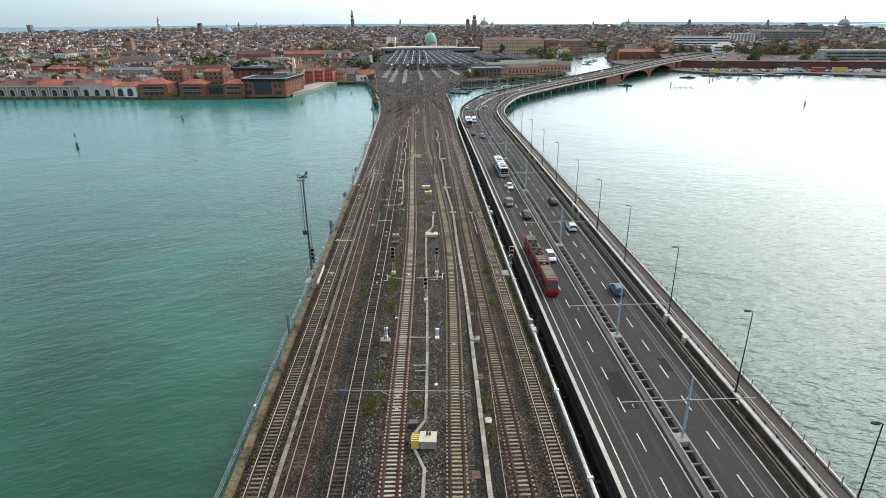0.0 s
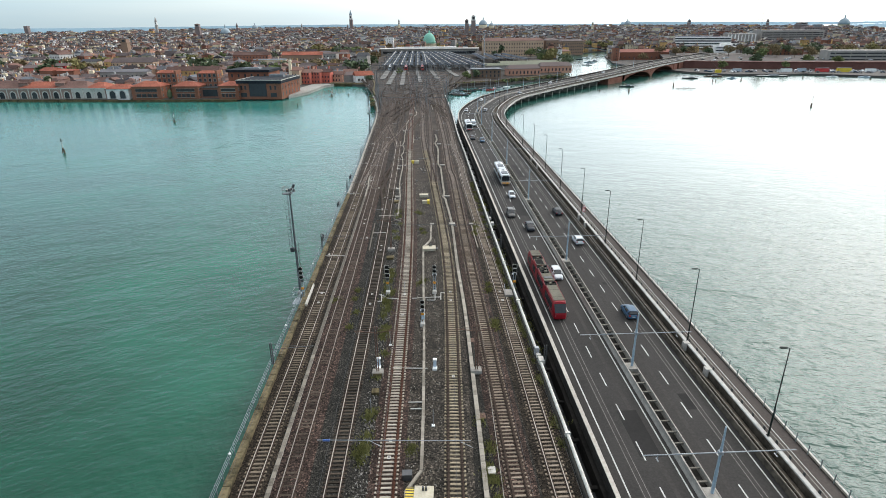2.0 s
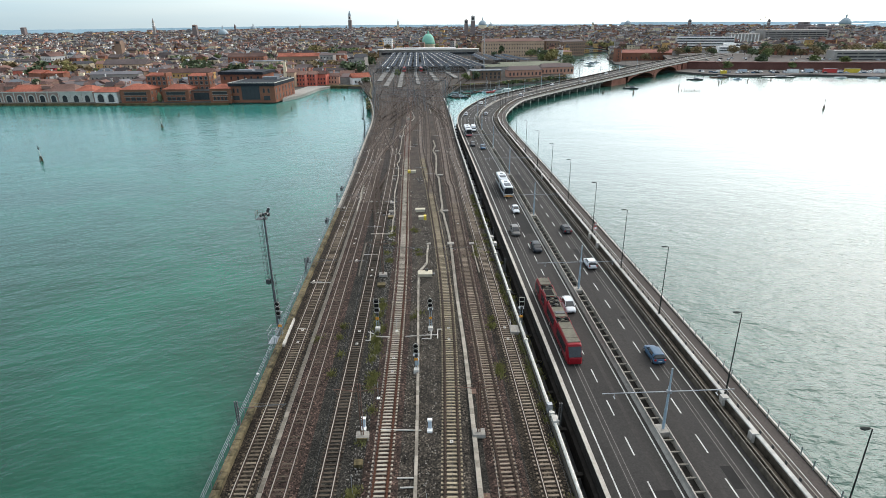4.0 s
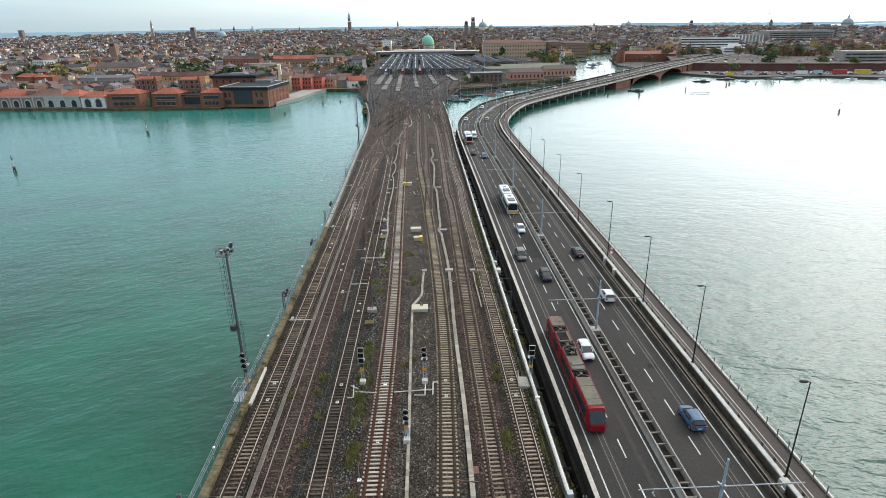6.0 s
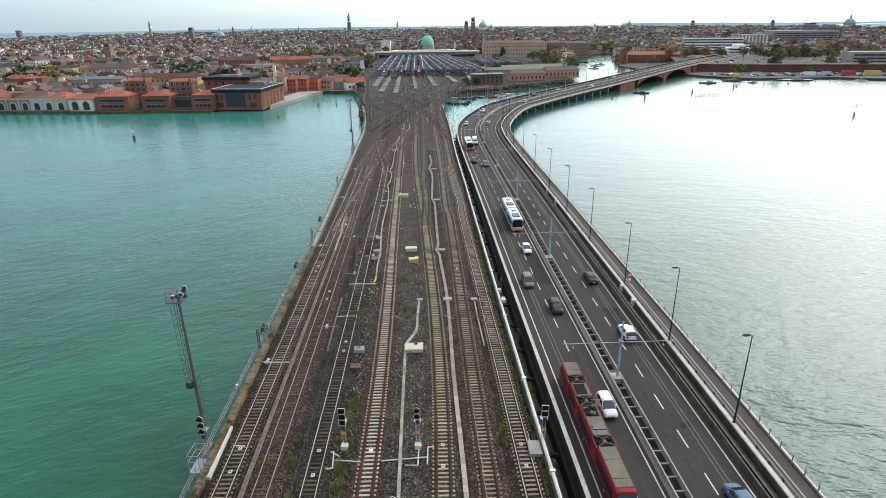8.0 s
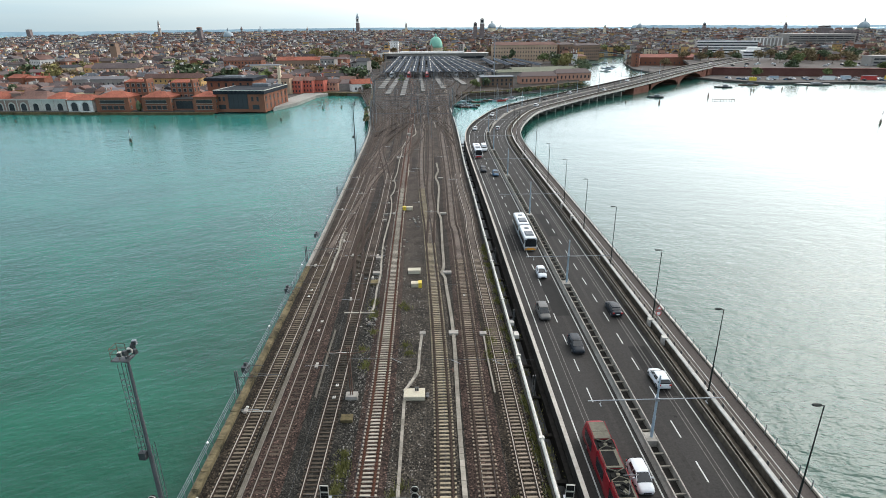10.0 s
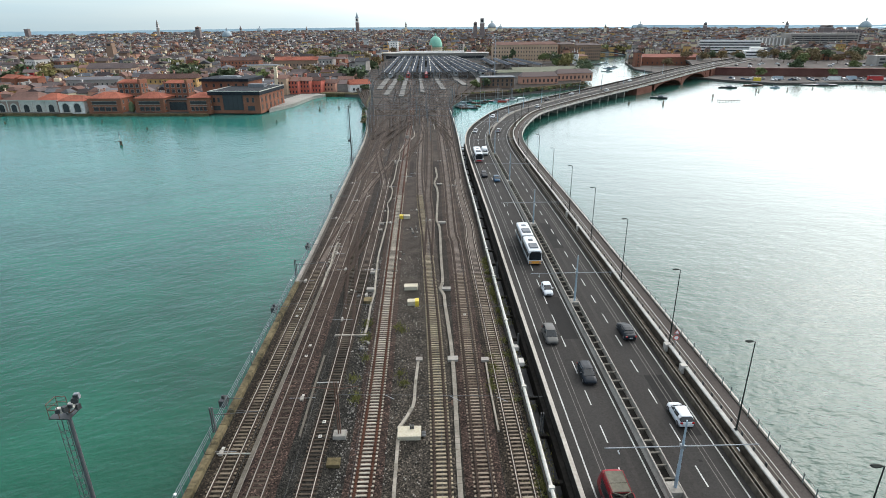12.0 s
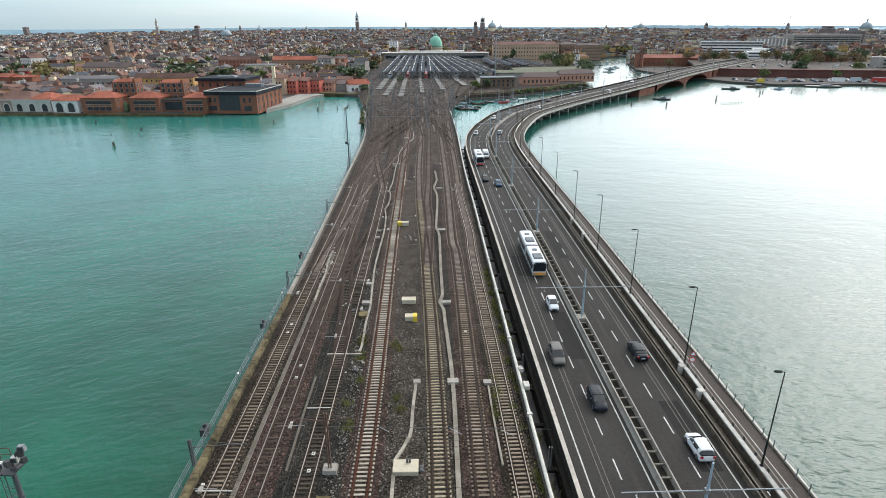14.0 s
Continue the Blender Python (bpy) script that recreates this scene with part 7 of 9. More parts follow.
# ---- light signals ----
def signal(label, x, y, lights, square, height=5.2, base=True, lean=0.0, extra=False):
    t = thing("railway_signal", label, "railway signal", (x, y, -0.3), lean, "light signals")
    if base:
        part("footing", Shape().box(0, 0, 0, 0.75, 0.75, 0.55, taper=0.92), CONCRETE_PALE, t)
    mast = Shape()
    for a in (-0.17, 0.17):
        mast.tube((a, 0.12, 0.4), (a, 0.12, height), 0.035, n=6)
    for k in range(int(height / 0.45)):
        mast.tube((-0.17, 0.12, 0.5 + k * 0.45), (0.17, 0.12, 0.72 + k * 0.45), 0.018, n=5)
    part("mast", mast, GALV_BLUE, t)
    part("number_plate", Shape().box(0, -0.02, 1.9, 0.5, 0.05, 0.4), ORANGE, t, "orange plate")
    part("ladder", Shape().tube((-0.2, 0.5, 0.3), (-0.2, 0.3, height - 0.4), 0.025, n=5).tube((0.2, 0.5, 0.3), (0.2, 0.3, height - 0.4), 0.025, n=5), GALV, t)
    part("platform", Shape().box(0, 0.45, height - 1.9, 0.8, 0.7, 0.06), GALV, t)
    for k in range(lights):
        z = height - 0.15 - k * 0.78
        if square:
            frame_shape = Shape()
            for a, b, w, h in ((-0.37, 0, 0.04, 0.74), (0.37, 0, 0.04, 0.74), (0, -0.35, 0.7, 0.04), (0, 0.35, 0.7, 0.04)):
                frame_shape.box(a, -0.12, z + b - h / 2, w, 0.1, h)
            head = part("signal_head", Shape().box(0, -0.02, z - 0.36, 0.7, 0.16, 0.72), MATT_BLACK, t)
            part("rim", frame_shape, WHITE_METAL, head)
        else:
            n = 16
            s = Shape().tube((0, 0.0, z), (0, -0.14, z), 0.38, n=n)
            head = part("signal_head", s, MATT_BLACK, t)
            hood = Shape()
            for i in range(12):
                a0, a1 = math.pi * (i - 1.5) / 9, math.pi * (i - 0.5) / 9
                q = [(0.25 * math.cos(a), 0.25 * math.sin(a)) for a in (a0, a1)] + [(0.28 * math.cos(a), 0.28 * math.sin(a)) for a in (a1, a0)]
                hood.add([(u, y2, z + v) for y2 in (-0.14, -0.42) for u, v in q], [(0, 1, 2, 3), (7, 6, 5, 4), (0, 4, 5, 1), (1, 5, 6, 2), (2, 6, 7, 3), (3, 7, 4, 0)])
            part("hood", hood, MATT_BLACK, head)
            rim = Shape()
            for i in range(n):
                a0, a1 = 2 * math.pi * i / n, 2 * math.pi * (i + 1) / n
                q = [(0.33 * math.cos(a), 0.33 * math.sin(a)) for a in (a0, a1)] + [(0.39 * math.cos(a), 0.39 * math.sin(a)) for a in (a1, a0)]
                rim.add([(u, y2, z + v) for y2 in (-0.14, -0.19) for u, v in q], [(0, 1, 2, 3), (7, 6, 5, 4), (0, 4, 5, 1), (1, 5, 6, 2), (2, 6, 7, 3), (3, 7, 4, 0)])
            part("rim", rim, WHITE_METAL, head)
        part("lens", Shape().tube((0, -0.12, z), (0, -0.17, z), 0.17, n=12), MATT_BLACK, head)
    part("small_lamp", Shape().box(0.05, -0.05, height - 0.3 - lights * 0.78, 0.42, 0.25, 0.42), DARK_STEEL, t)
    if extra:
        part("relay_box", Shape().box(0.05, 0.35, 1.1, 0.55, 0.4, 0.8), BLUE_GREY, t)
    return t


signal("three-aspect railway signal with round black heads at the parapet", -27.3, 97.8, 3, False, 6.0, False)
signal("three-aspect railway signal with square framed heads among weeds", -12.9, 100.3, 3, True, 5.3)
signal("two-aspect railway signal with round black heads on gravel", -4.7, 100.6, 2, False, 5.3)
signal("low two-aspect railway signal with relay boxes beside the trough", -6.0, 89.0, 2, False, 4.4, True, 0, True)
signal("two-aspect railway signal with square heads at the white pipe", 9.3, 101.4, 2, True, 5.2, False)
t = thing("signal_pad", "square concrete pad beside the pipe", "concrete pad", (8.4, 100.4, -0.3))
part("slab", Shape().box(0, 0, 0, 1.7, 2.2, 0.5), CONCRETE, t)
part("guard", Shape().tube((-0.8, -1, 0.5), (-0.8, -1, 1.5), 0.03).tube((-0.8, 1, 0.5), (-0.8, 1, 1.5), 0.03).tube((-0.8, -1, 1.5), (-0.8, 1, 1.5), 0.03), GALV, t)
t = thing("signal_plinth", "pale concrete strip beside the parapet signal", "concrete strip", (-26.75, 99.3, -0.3), 5)
part("slab", Shape().box(0, 0, 0, 0.65, 8.2, 0.42), CONCRETE_PALE, t)
t = thing("railing_gate", "small grey steel access cage at the parapet", "railing", (-28.3, 97.6, 0))
for a, b in ((-0.6, -1), (-0.6, 1), (0.6, -1), (0.6, 1)):
    part("post", Shape().tube((a, b, -0.6), (a, b, 1.6), 0.04), GALV, t)
for h in (0.8, 1.6):
    part("rail", Shape().tube((-0.6, -1, h), (-0.6, 1, h), 0.03).tube((0.6, -1, h), (0.6, 1, h), 0.03).tube((-0.6, -1, h), (0.6, -1, h), 0.03).tube((-0.6, 1, h), (0.6, 1, h), 0.03), GALV, t)
part("platform", Shape().box(0, 0, -0.65, 1.4, 2.2, 0.1), GALV, t)


# ---- lighting masts ----
DARK_GALV = mat("weathered_dark_steel", (0.045, 0.049, 0.052), (0.10, 0.108, 0.112), 0.6, 0.3, 4.0)

def light_mast(x, y, height):
    t = thing("lighting_mast", "tall dark floodlight mast with caged ladder on the sea wall", "lighting mast", (x, y, -0.7), 0, "floodlight masts")
    part("foot", Shape().box(0, 0, -2.5, 0.9, 0.9, 2.9), CONCRETE, t)
    part("pole", Shape().tube((0, 0, 0), (0, 0, height * 0.45), 0.22, 0.2, 12).tube((0, 0, height * 0.45), (0, 0, height), 0.17, 0.13, 12), DARK_GALV, t)
    s = Shape()
    for a in (-0.22, 0.22):
        s.tube((-0.5, a, height * 0.45), (-0.45, a, height - 0.3), 0.03, n=5)
        s.tube((0.5, a, 2.5), (0.5, a, height * 0.52), 0.03, n=5)
    for k in range(int(height * 0.5 / 0.6)):
        z = height * 0.46 + 0.6 * k
        s.tube((-0.49, -0.22, z), (-0.49, 0.22, z), 0.02, n=4).tube((0.5, -0.22, z - height * 0.42), (0.5, 0.22, z - height * 0.42), 0.02, n=4)
        s.tube((-0.49, 0.22, z), (-1.0, 0.0, z), 0.018, n=4).tube((-0.49, -0.22, z), (-1.0, 0.0, z), 0.018, n=4)
        s.tube((0, 0, z), (-0.49, 0, z), 0.018, n=4)
    s.tube((-1.0, 0, height * 0.46), (-1.0, 0, height - 0.9), 0.022, n=4)
    part("ladder", s, DARK_GALV, t)
    part("control_box", Shape().box(-0.5, -0.25, height * 0.44, 0.6, 0.5, 0.75), DARK_STEEL, t)
    part("platform", Shape().box(-0.35, 0, height - 0.25, 1.5, 1.1, 0.08), DARK_STEEL, t)
    for a, b in ((-1.05, -0.5), (-1.05, 0.5), (-0.3, -0.5), (-0.3, 0.5)):
        part("rail_post", Shape().tube((a, b, height - 0.2), (a, b, height + 0.95), 0.025, n=5), RUSTY, t)
    for z in (0.5, 0.95):
        part("platform_rail", Shape().sweep([(-0.3, -0.5, height + z), (-1.05, -0.5, height + z), (-1.05, 0.5, height + z), (-0.3, 0.5, height + z)], [(-0.02, -0.02), (0.02, -0.02), (0.02, 0.02), (-0.02, 0.02)]), RUSTY, t)
    part("lamp_bar", Shape().tube((-0.3, -0.3, height + 0.45), (0.7, 0.35, height + 0.75), 0.05).tube((0, 0, height - 0.3), (0.25, 0.0, height + 0.6), 0.06).tube((0, 0, height - 0.2), (0.65, 0.3, height + 0.3), 0.035), RUSTY, t)
    for k, (a, b, c, turn) in enumerate(((-0.3, -0.35, 0.2, 0.3), (0.12, -0.3, 0.3, -0.4), (0.4, 0.0, 0.4, 0.2), (0.6, 0.2, 0.7, 0.5), (0.7, 0.35, 0.95, 0.2), (0.6, 0.3, 0.1, -0.3))):
        lamp_ = part("floodlight", Shape().box(a, b, height + c, 0.4, 0.3, 0.42, turn, taper=0.85), (WHITE_METAL, DARK_STEEL, WHITE_METAL, DARK_STEEL, GALV, DARK_STEEL)[k], t)
        part("glass", Shape().box(a, b - 0.17, height + c + 0.05, 0.3, 0.04, 0.3, turn), DARK_STEEL, lamp_)


light_mast(-28.6, 100.6, 18.8)
light_mast(-39.9, 255, 19.4)


# ---- overhead line supports ----
def line_pole(x, y, height, arms, material, label, base=True):
    t = thing("catenary_pole", label, "catenary pole", (x, y, -0.3), 4.5, "overhead line poles")
    if base:
        part("footing", Shape().box(0, 0, 0, 1.5, 1.2, 0.5, taper=0.95), CONCRETE, t)
    s = Shape()
    for a in (-0.13, 0.13):
        s.box(a, 0, 0.4, 0.1, 0.24, height)
    for k in range(int(height / 0.9)):
        s.box(0, 0, 0.9 + k * 0.9, 0.2, 0.06, 0.07)
    part("mast", s, material, t)
    for reach in arms:
        part("arm", Shape().tube((0, 0, height - 0.6), (reach, 0, height - 0.2), 0.045, n=6), material, t)
        part("stay", Shape().tube((0, 0, height + 0.3), (reach * 0.8, 0, height - 0.25), 0.02, n=5), material, t)
        part("insulator", Shape().tube((reach * 0.25, 0, height - 0.55), (reach * 0.36, 0, height - 0.45), 0.08, n=8), RUSTY, t)
        part("steady_arm", Shape().tube((reach, 0, height - 0.2), (reach * 0.8, 0, height - 1.0), 0.025, n=5), material, t)
    return t


OLE_Y = (33, 77, 120.5, 164, 208, 252, 296)
for y in OLE_Y:
    e = float(np.interp(y, [p[1] for p in LEFT_EDGE], [p[0] for p in LEFT_EDGE]))
    line_pole(e - 1.1, y, 3.4, (5.8,), DARK_GALV, "dark steel overhead line pole on the sea parapet", False)
    w = float(np.interp(y, [p[1] for p in RIGHT_EDGE], [p[0] for p in RIGHT_EDGE]))
    line_pole(w + 0.5, y + 1, 3.0, (), DARK_STEEL, "short dark steel post at the white pipe", False)
for x, y in ((2.2, 76.4), (-14.8, 120.8), (-11.2, 75.6)):
    line_pole(x, y, 7.0, (-2.8, 2.6), RUSTY, "rust-brown overhead line pole on a concrete block between tracks")
for key in "abcdefg":
    t = thing("contact_wire", "thin dark overhead contact wire above the track", "wire", (0, 0, 0), 0, "contact wires")
    line = [p for p in T_LINES[key] if 30 < p[1] < 300]
    part("wire", Shape().sweep(line, [(-0.008, 5.35), (-0.008, 5.366), (0.008, 5.366), (0.008, 5.35)]), DARK_STEEL, t)
    if key in "de":
        part("carrier", Shape().sweep([(p[0], p[1], 0.5 * math.cos((p[1] - 33) / 43.6 * 2 * math.pi)) for p in line], [(-0.008, 6.3), (-0.008, 6.316), (0.008, 6.316), (0.008, 6.3)]), DARK_STEEL, t)
INSULATOR_BLUE = mat("blue_glazed_insulator", (0.02, 0.06, 0.22), (0.04, 0.11, 0.34), 0.3, 1.0, 5.0)
t = thing("span_wire", "grey steel span bar across the tracks", "wire", (0, 0, 0), 0, "span wires")
part("bar", Shape().tube((-14.8, 120.9, 5.4), (8.0, 121.4, 5.4), 0.02, n=5), DARK_GALV, t)
for q in (-9.5, -2.2, 3.0):
    part("steady_arm", Shape().tube((q, 121.1, 5.4), (q + 1.2, 120.6, 5.15), 0.03, n=5), GALV, t)
for y in (56, 98.5, 142, 186):
    t = thing("span_wire", "thin span wire across the tracks", "wire", (0, 0, 0), 0, "span wires")
    e = float(np.interp(y, [p[1] for p in LEFT_EDGE], [p[0] for p in LEFT_EDGE])) if y in (142, 186) else -14.0
    w = float(np.interp(y, [p[1] for p in RIGHT_EDGE], [p[0] for p in RIGHT_EDGE])) if y in (142, 186) else x_at("e", y) + 0.8
    if y == 56:
        part("wire", Shape().tube((-14.2, 55.4, 5.5), (1.2, 55.7, 5.5), 0.035, n=5), GALV, t)
        part("insulator", Shape().tube((-13.6, 55.4, 5.5), (-12.9, 55.4, 5.5), 0.11, n=8), INSULATOR_BLUE, t)
        for q in (-9.0, 0.2):
            part("steady_arm", Shape().tube((q, 55.5, 5.5), (q + 1.2, 55.0, 5.25), 0.03, n=5), GALV, t)
        continue
    part("wire", Shape().tube((e, y, 5.8), (w, y, 5.8), 0.014, n=4), DARK_GALV, t)


# ---- control boxes and small equipment ----
CREAM_BOX = mat("cream_concrete", (0.34, 0.30, 0.22), (0.52, 0.47, 0.37), 0.9, 0.5, 4.0, 0.1)
t = thing("control_box", "grey concrete control box with yellow and black striped screen", "control box", (-3.55, 53.6, -0.3))
part("body", Shape().box(0.1, 0, 0, 1.85, 1.65, 1.0), CONCRETE, t)
part("lid", Shape().box(0.1, 0, 1.0, 1.95, 1.75, 0.08), CREAM_BOX, t)
part("screen", Shape().box(-1.33, -0.15, 0.1, 0.85, 1.6, 0.95), YELLOW, t, "yellow painted screen")
for k in range(5):
    part("stripe", Shape().box(-1.33, -0.85 + k * 0.35, 0.12, 0.862, 0.14, 0.942), BLACK, t, "black stripe")
for a in (0.0, 0.3):
    part("pipe_stub", Shape().tube((a, 0.3, 1.06), (a, 0.3, 1.5), 0.12), DARK_STEEL, t)
t = thing("control_box", "pale concrete box with two pipe stubs and a small handwheel", "control box", (-6.85, 121.3, -0.3), 4)
part("body", Shape().box(0, 0, 0, 2.6, 1.8, 0.5), CREAM_BOX, t)
part("lid", Shape().box(0, 0, 0.5, 2.7, 1.9, 0.1, taper=0.97), CREAM_BOX, t)
for a in (0.15, 0.42):
    part("pipe_stub", Shape().tube((a, 0.45, 0.55), (a, 0.45, 1.1), 0.12), DARK_STEEL, t)
for a in (-0.4, 0.1):
    part("handwheel", Shape().lathe(1.65, a, 0.2, [(0.08, 0), (0.25, 0.05), (0.25, 0.15), (0.08, 0.2)], 10), DARK_STEEL, t)
for x, y, w, d, h, mat_, label in ((-10.6, 160.2, 2.3, 1.3, 0.7, CREAM_BOX, "pale concrete relay box on gravel"), (-9.9, 154.2, 1.3, 1.2, 0.7, CREAM_BOX, "small pale concrete relay box"),
                                   (-8.95, 154.0, 0.6, 1.2, 0.95, YELLOW, "yellow painted metal guard box"), (-5.4, 56.6, 1.0, 0.8, 0.7, DARK_STEEL, "dark metal cabinet beside the control box"),
                                   (-14.5, 116.3, 1.4, 1.1, 0.4, STONE, "stained concrete block between tracks"), (-11.2, 75.4, 1.2, 1.0, 0.4, STONE, "stained concrete block among weeds"),
                                   (-10.9, 71.2, 0.9, 0.9, 0.4, STONE, "small stained concrete block"), (-7.1, 137.0, 0.9, 0.8, 0.3, CONCRETE, "pale concrete cable chamber lid"), (-2.4, 137.3, 1.4, 1.0, 0.32, CONCRETE, "pale concrete trough junction chamber"),
                                   (2.1, 137.3, 1.0, 0.8, 0.3, CONCRETE, "small pale concrete cable chamber"), (3.5, 57.8, 0.8, 1.0, 0.16, CONCRETE_PALE, "pale slatted drain cover"), (-4.3, 160.1, 1.5, 0.9, 0.34, CONCRETE, "pale concrete trough junction chamber"), (-6.9, 196.4, 1.6, 0.9, 0.34, CONCRETE, "pale concrete trough junction chamber"), (-9.4, 231.4, 1.6, 0.9, 0.34, CONCRETE, "pale concrete trough junction chamber"),
                                   (-17.4, 154.9, 1.3, 1.5, 0.45, STONE, "stained concrete trough chamber"), (-17.7, 159.3, 1.3, 0.9, 0.4, CONCRETE, "pale concrete trough chamber"), (-18.5, 166.7, 0.9, 0.8, 0.4, CONCRETE, "pale concrete trough chamber"), (-20.7, 190.6, 0.9, 0.8, 0.4, CONCRETE, "pale concrete trough chamber"), (-21.1, 195, 1.1, 0.7, 0.4, CONCRETE, "pale concrete trough chamber"),
                                   (-15.6, 199.8, 1.5, 1.1, 0.8, CREAM_BOX, "pale concrete relay box on gravel"), (-16.9, 199.6, 0.9, 1.1, 0.9, YELLOW, "yellow painted metal guard box"), (-26.7, 304.7, 1.6, 1.6, 0.9, CONCRETE, "pale relay box among the points"), (-25.7, 258.6, 1.1, 0.9, 0.5, CONCRETE, "pale concrete trough chamber")):
    t = thing("equipment_box", label, "equipment box", (x, y, -0.3), 4, "line-side boxes")
    part("body", Shape().box(0, 0, 0, w, d, h, taper=0.97), mat_, t)
    part("lid", Shape().box(0, 0, h, w * 1.04, d * 1.04, 0.06), mat_, t)
for x, y in ((-11.3, 77.3), (-3.5, 77.2)):
    t = thing("marshalling_post", "pale blue cabinet post with a white cap and foot", "cabinet", (x, y, -0.3), 0, "cabinet posts")
    part("foot", Shape().box(0, -0.35, 0, 0.6, 0.6, 0.3), WHITE, t)
    part("body", Shape().box(0, 0, 0, 0.4, 0.3, 1.35), BLUE_GREY, t)
    part("cap", Shape().box(0, 0, 1.35, 0.55, 0.42, 0.16), WHITE, t)
for x, y in ((-3.1, 65.0), (-10.8, 67.0), (-10.4, 83.0), (-9.9, 100.0)):
    t = thing("marker_post", "thin grey marker post in a white foot", "post", (x, y, -0.3), 0, "marker posts")
    part("foot", Shape().box(0, 0, 0, 0.4, 0.4, 0.15), WHITE, t)
    part("pole", Shape().tube((0, 0, 0.1), (0, 0, 2.4), 0.035, n=6), GALV, t)
for x, y in ((2.7, 67.0), (1.6, 84.8), (-2.5, 127.5), (1.9, 49.0)):
    t = thing("steel_plate", "rusty steel plate lying on the ballast", "plate", (x, y, -0.3), 6, "rusty plates")
    part("sheet", Shape().box(0, 0, 0, 0.95, 1.1, 0.05).box(0, 0, 0.05, 0.5, 0.12, 0.06), RUSTY, t)
# point machines and their rods
MACHINES = (("a", 117.4), ("b", 127.4), ("a", 162.5), ("b", 168), ("b", 176), ("a", 180), ("c", 148), ("c", 157), ("b", 196), ("c", 205), ("d", 196), ("e", 198), ("e", 206), ("f", 230), ("a", 199), ("d", 240), ("e", 244), ("g", 258), ("f", 262), ("c", 168), ("b", 214), ("c", 228), ("a", 232), ("b", 245), ("d", 262), ("c", 262), ("e", 275), ("f", 280), ("d", 285), ("b", 280))
machine = None
for i, (key, y) in enumerate(MACHINES):
    m = pose(x_at(key, y) + (1.45 if i % 2 else -1.45), y, -0.22, 0, 0, 4.5)
    if machine is None:
        machine = thing("point_machine", "grey point machine beside a turnout", "point machine", (0, 0, 0), 0, "point machines")
        part("case", Shape().box(0, 0, 0, 0.42, 0.8, 0.26, taper=0.9), CONCRETE, machine)
        part("rod", Shape().tube((-1.6, 0.2, 0.08), (1.6, 0.2, 0.08), 0.035, n=6), GALV, machine)
        part("cover", Shape().box(0, 0.75, 0, 0.32, 0.3, 0.16), CONCRETE_PALE, machine)
        machine.matrix_basis = m
    else:
        copy_thing(machine, m)
for i, y in enumerate((58, 86, 110, 136, 160, 190, 225)):
    e = float(np.interp(y, [p[1] for p in LEFT_EDGE], [p[0] for p in LEFT_EDGE]))
    t = thing("railing_lamp", "small white lamp on the sea railing", "lamp", (e - 1.2, y, 0.95), 0, "railing lamps")
    part("bulb_glass", Shape().lathe(0, 0, 0.1, [(0.05, 0), (0.16, 0.1), (0.16, 0.22), (0.05, 0.3)], 8), WHITE, t)
    part("stem", Shape().tube((0, 0, -0.3), (0, 0, 0.1), 0.03, n=5), GALV, t)
for y in (125.5, 150, 178):
    e = float(np.interp(y, [p[1] for p in LEFT_EDGE], [p[0] for p in LEFT_EDGE]))
    t = thing("cable_drum_bracket", "dark steel equipment bracket outside the railing", "bracket", (e - 1.7, y, 0.2), 0, "brackets on the railing")
    part("frame", Shape().box(0, 0, 0, 0.7, 1.3, 0.9).box(0, 0, 0.9, 0.3, 0.3, 0.4), DARK_STEEL, t)
    part("stay", Shape().tube((0.2, 0, 0.9), (2.5, 0, 0.9), 0.04, n=5), DARK_STEEL, t)
t = thing("pipe_chamber", "white pipe junction block with a small cabinet", "pipe chamber", (11.2, 78.2, 0.25), 5)
part("block", Shape().box(0, 0, 0, 0.7, 1.2, 0.6), CONCRETE_PALE, t)
part("cabinet", Shape().box(-0.2, 2.1, 0, 0.6, 0.6, 1.1), GALV, t)
t = thing("pipe_chamber", "white pipe junction block with a dark post", "pipe chamber", (6.9, 137, 0.25), 5)
part("block", Shape().box(0, -1.2, 0, 0.7, 1.2, 0.6), CONCRETE_PALE, t)
part("block_end", Shape().box(-0.1, 2.6, 0, 0.6, 0.8, 0.55), CONCRETE_PALE, t)
part("post", Shape().box(0.2, 2.9, 0, 0.22, 0.22, 2.4), DARK_STEEL, t)

# heaps of discarded fittings and covers beside the points
for x, y, n in ((-28.8, 181.1, 9), (-28.3, 174.9, 8), (-28.4, 170.7, 7), (-16.3, 139.7, 8), (-16.0, 141.8, 6), (-20.9, 158.3, 5), (-20.9, 149.1, 4), (-28.1, 217.1, 4), (-21.5, 217.2, 4), (-25.9, 238.1, 4), (-35.0, 257.5, 7), (-33.9, 248.1, 6), (-32.7, 252, 6), (-27.4, 166.5, 7), (-13.6, 192.5, 7), (-12.2, 190, 6), (-14.1, 176, 6), (-15.2, 170, 5), (-29.2, 184.5, 6)):
    r = random.Random(int(x * 10 + y))
    t = thing("scrap_heap", "small heap of discarded pale fittings beside the points", "scrap", (x, y, -0.3), 0, "scrap heaps")
    for k in range(n):
        part("fitting", Shape().box(r.gauss(0, 0.7), r.gauss(0, 1.3), 0.0, r.uniform(0.15, 0.5), r.uniform(0.2, 0.8), r.uniform(0.1, 0.3), r.uniform(0, 3), 0, 0.8), r.choice((CONCRETE, CONCRETE, CONCRETE_DARK, DARK_STEEL)), t)

# ---- stones and weeds between the tracks ----
r = random.Random(5)
s = Shape()
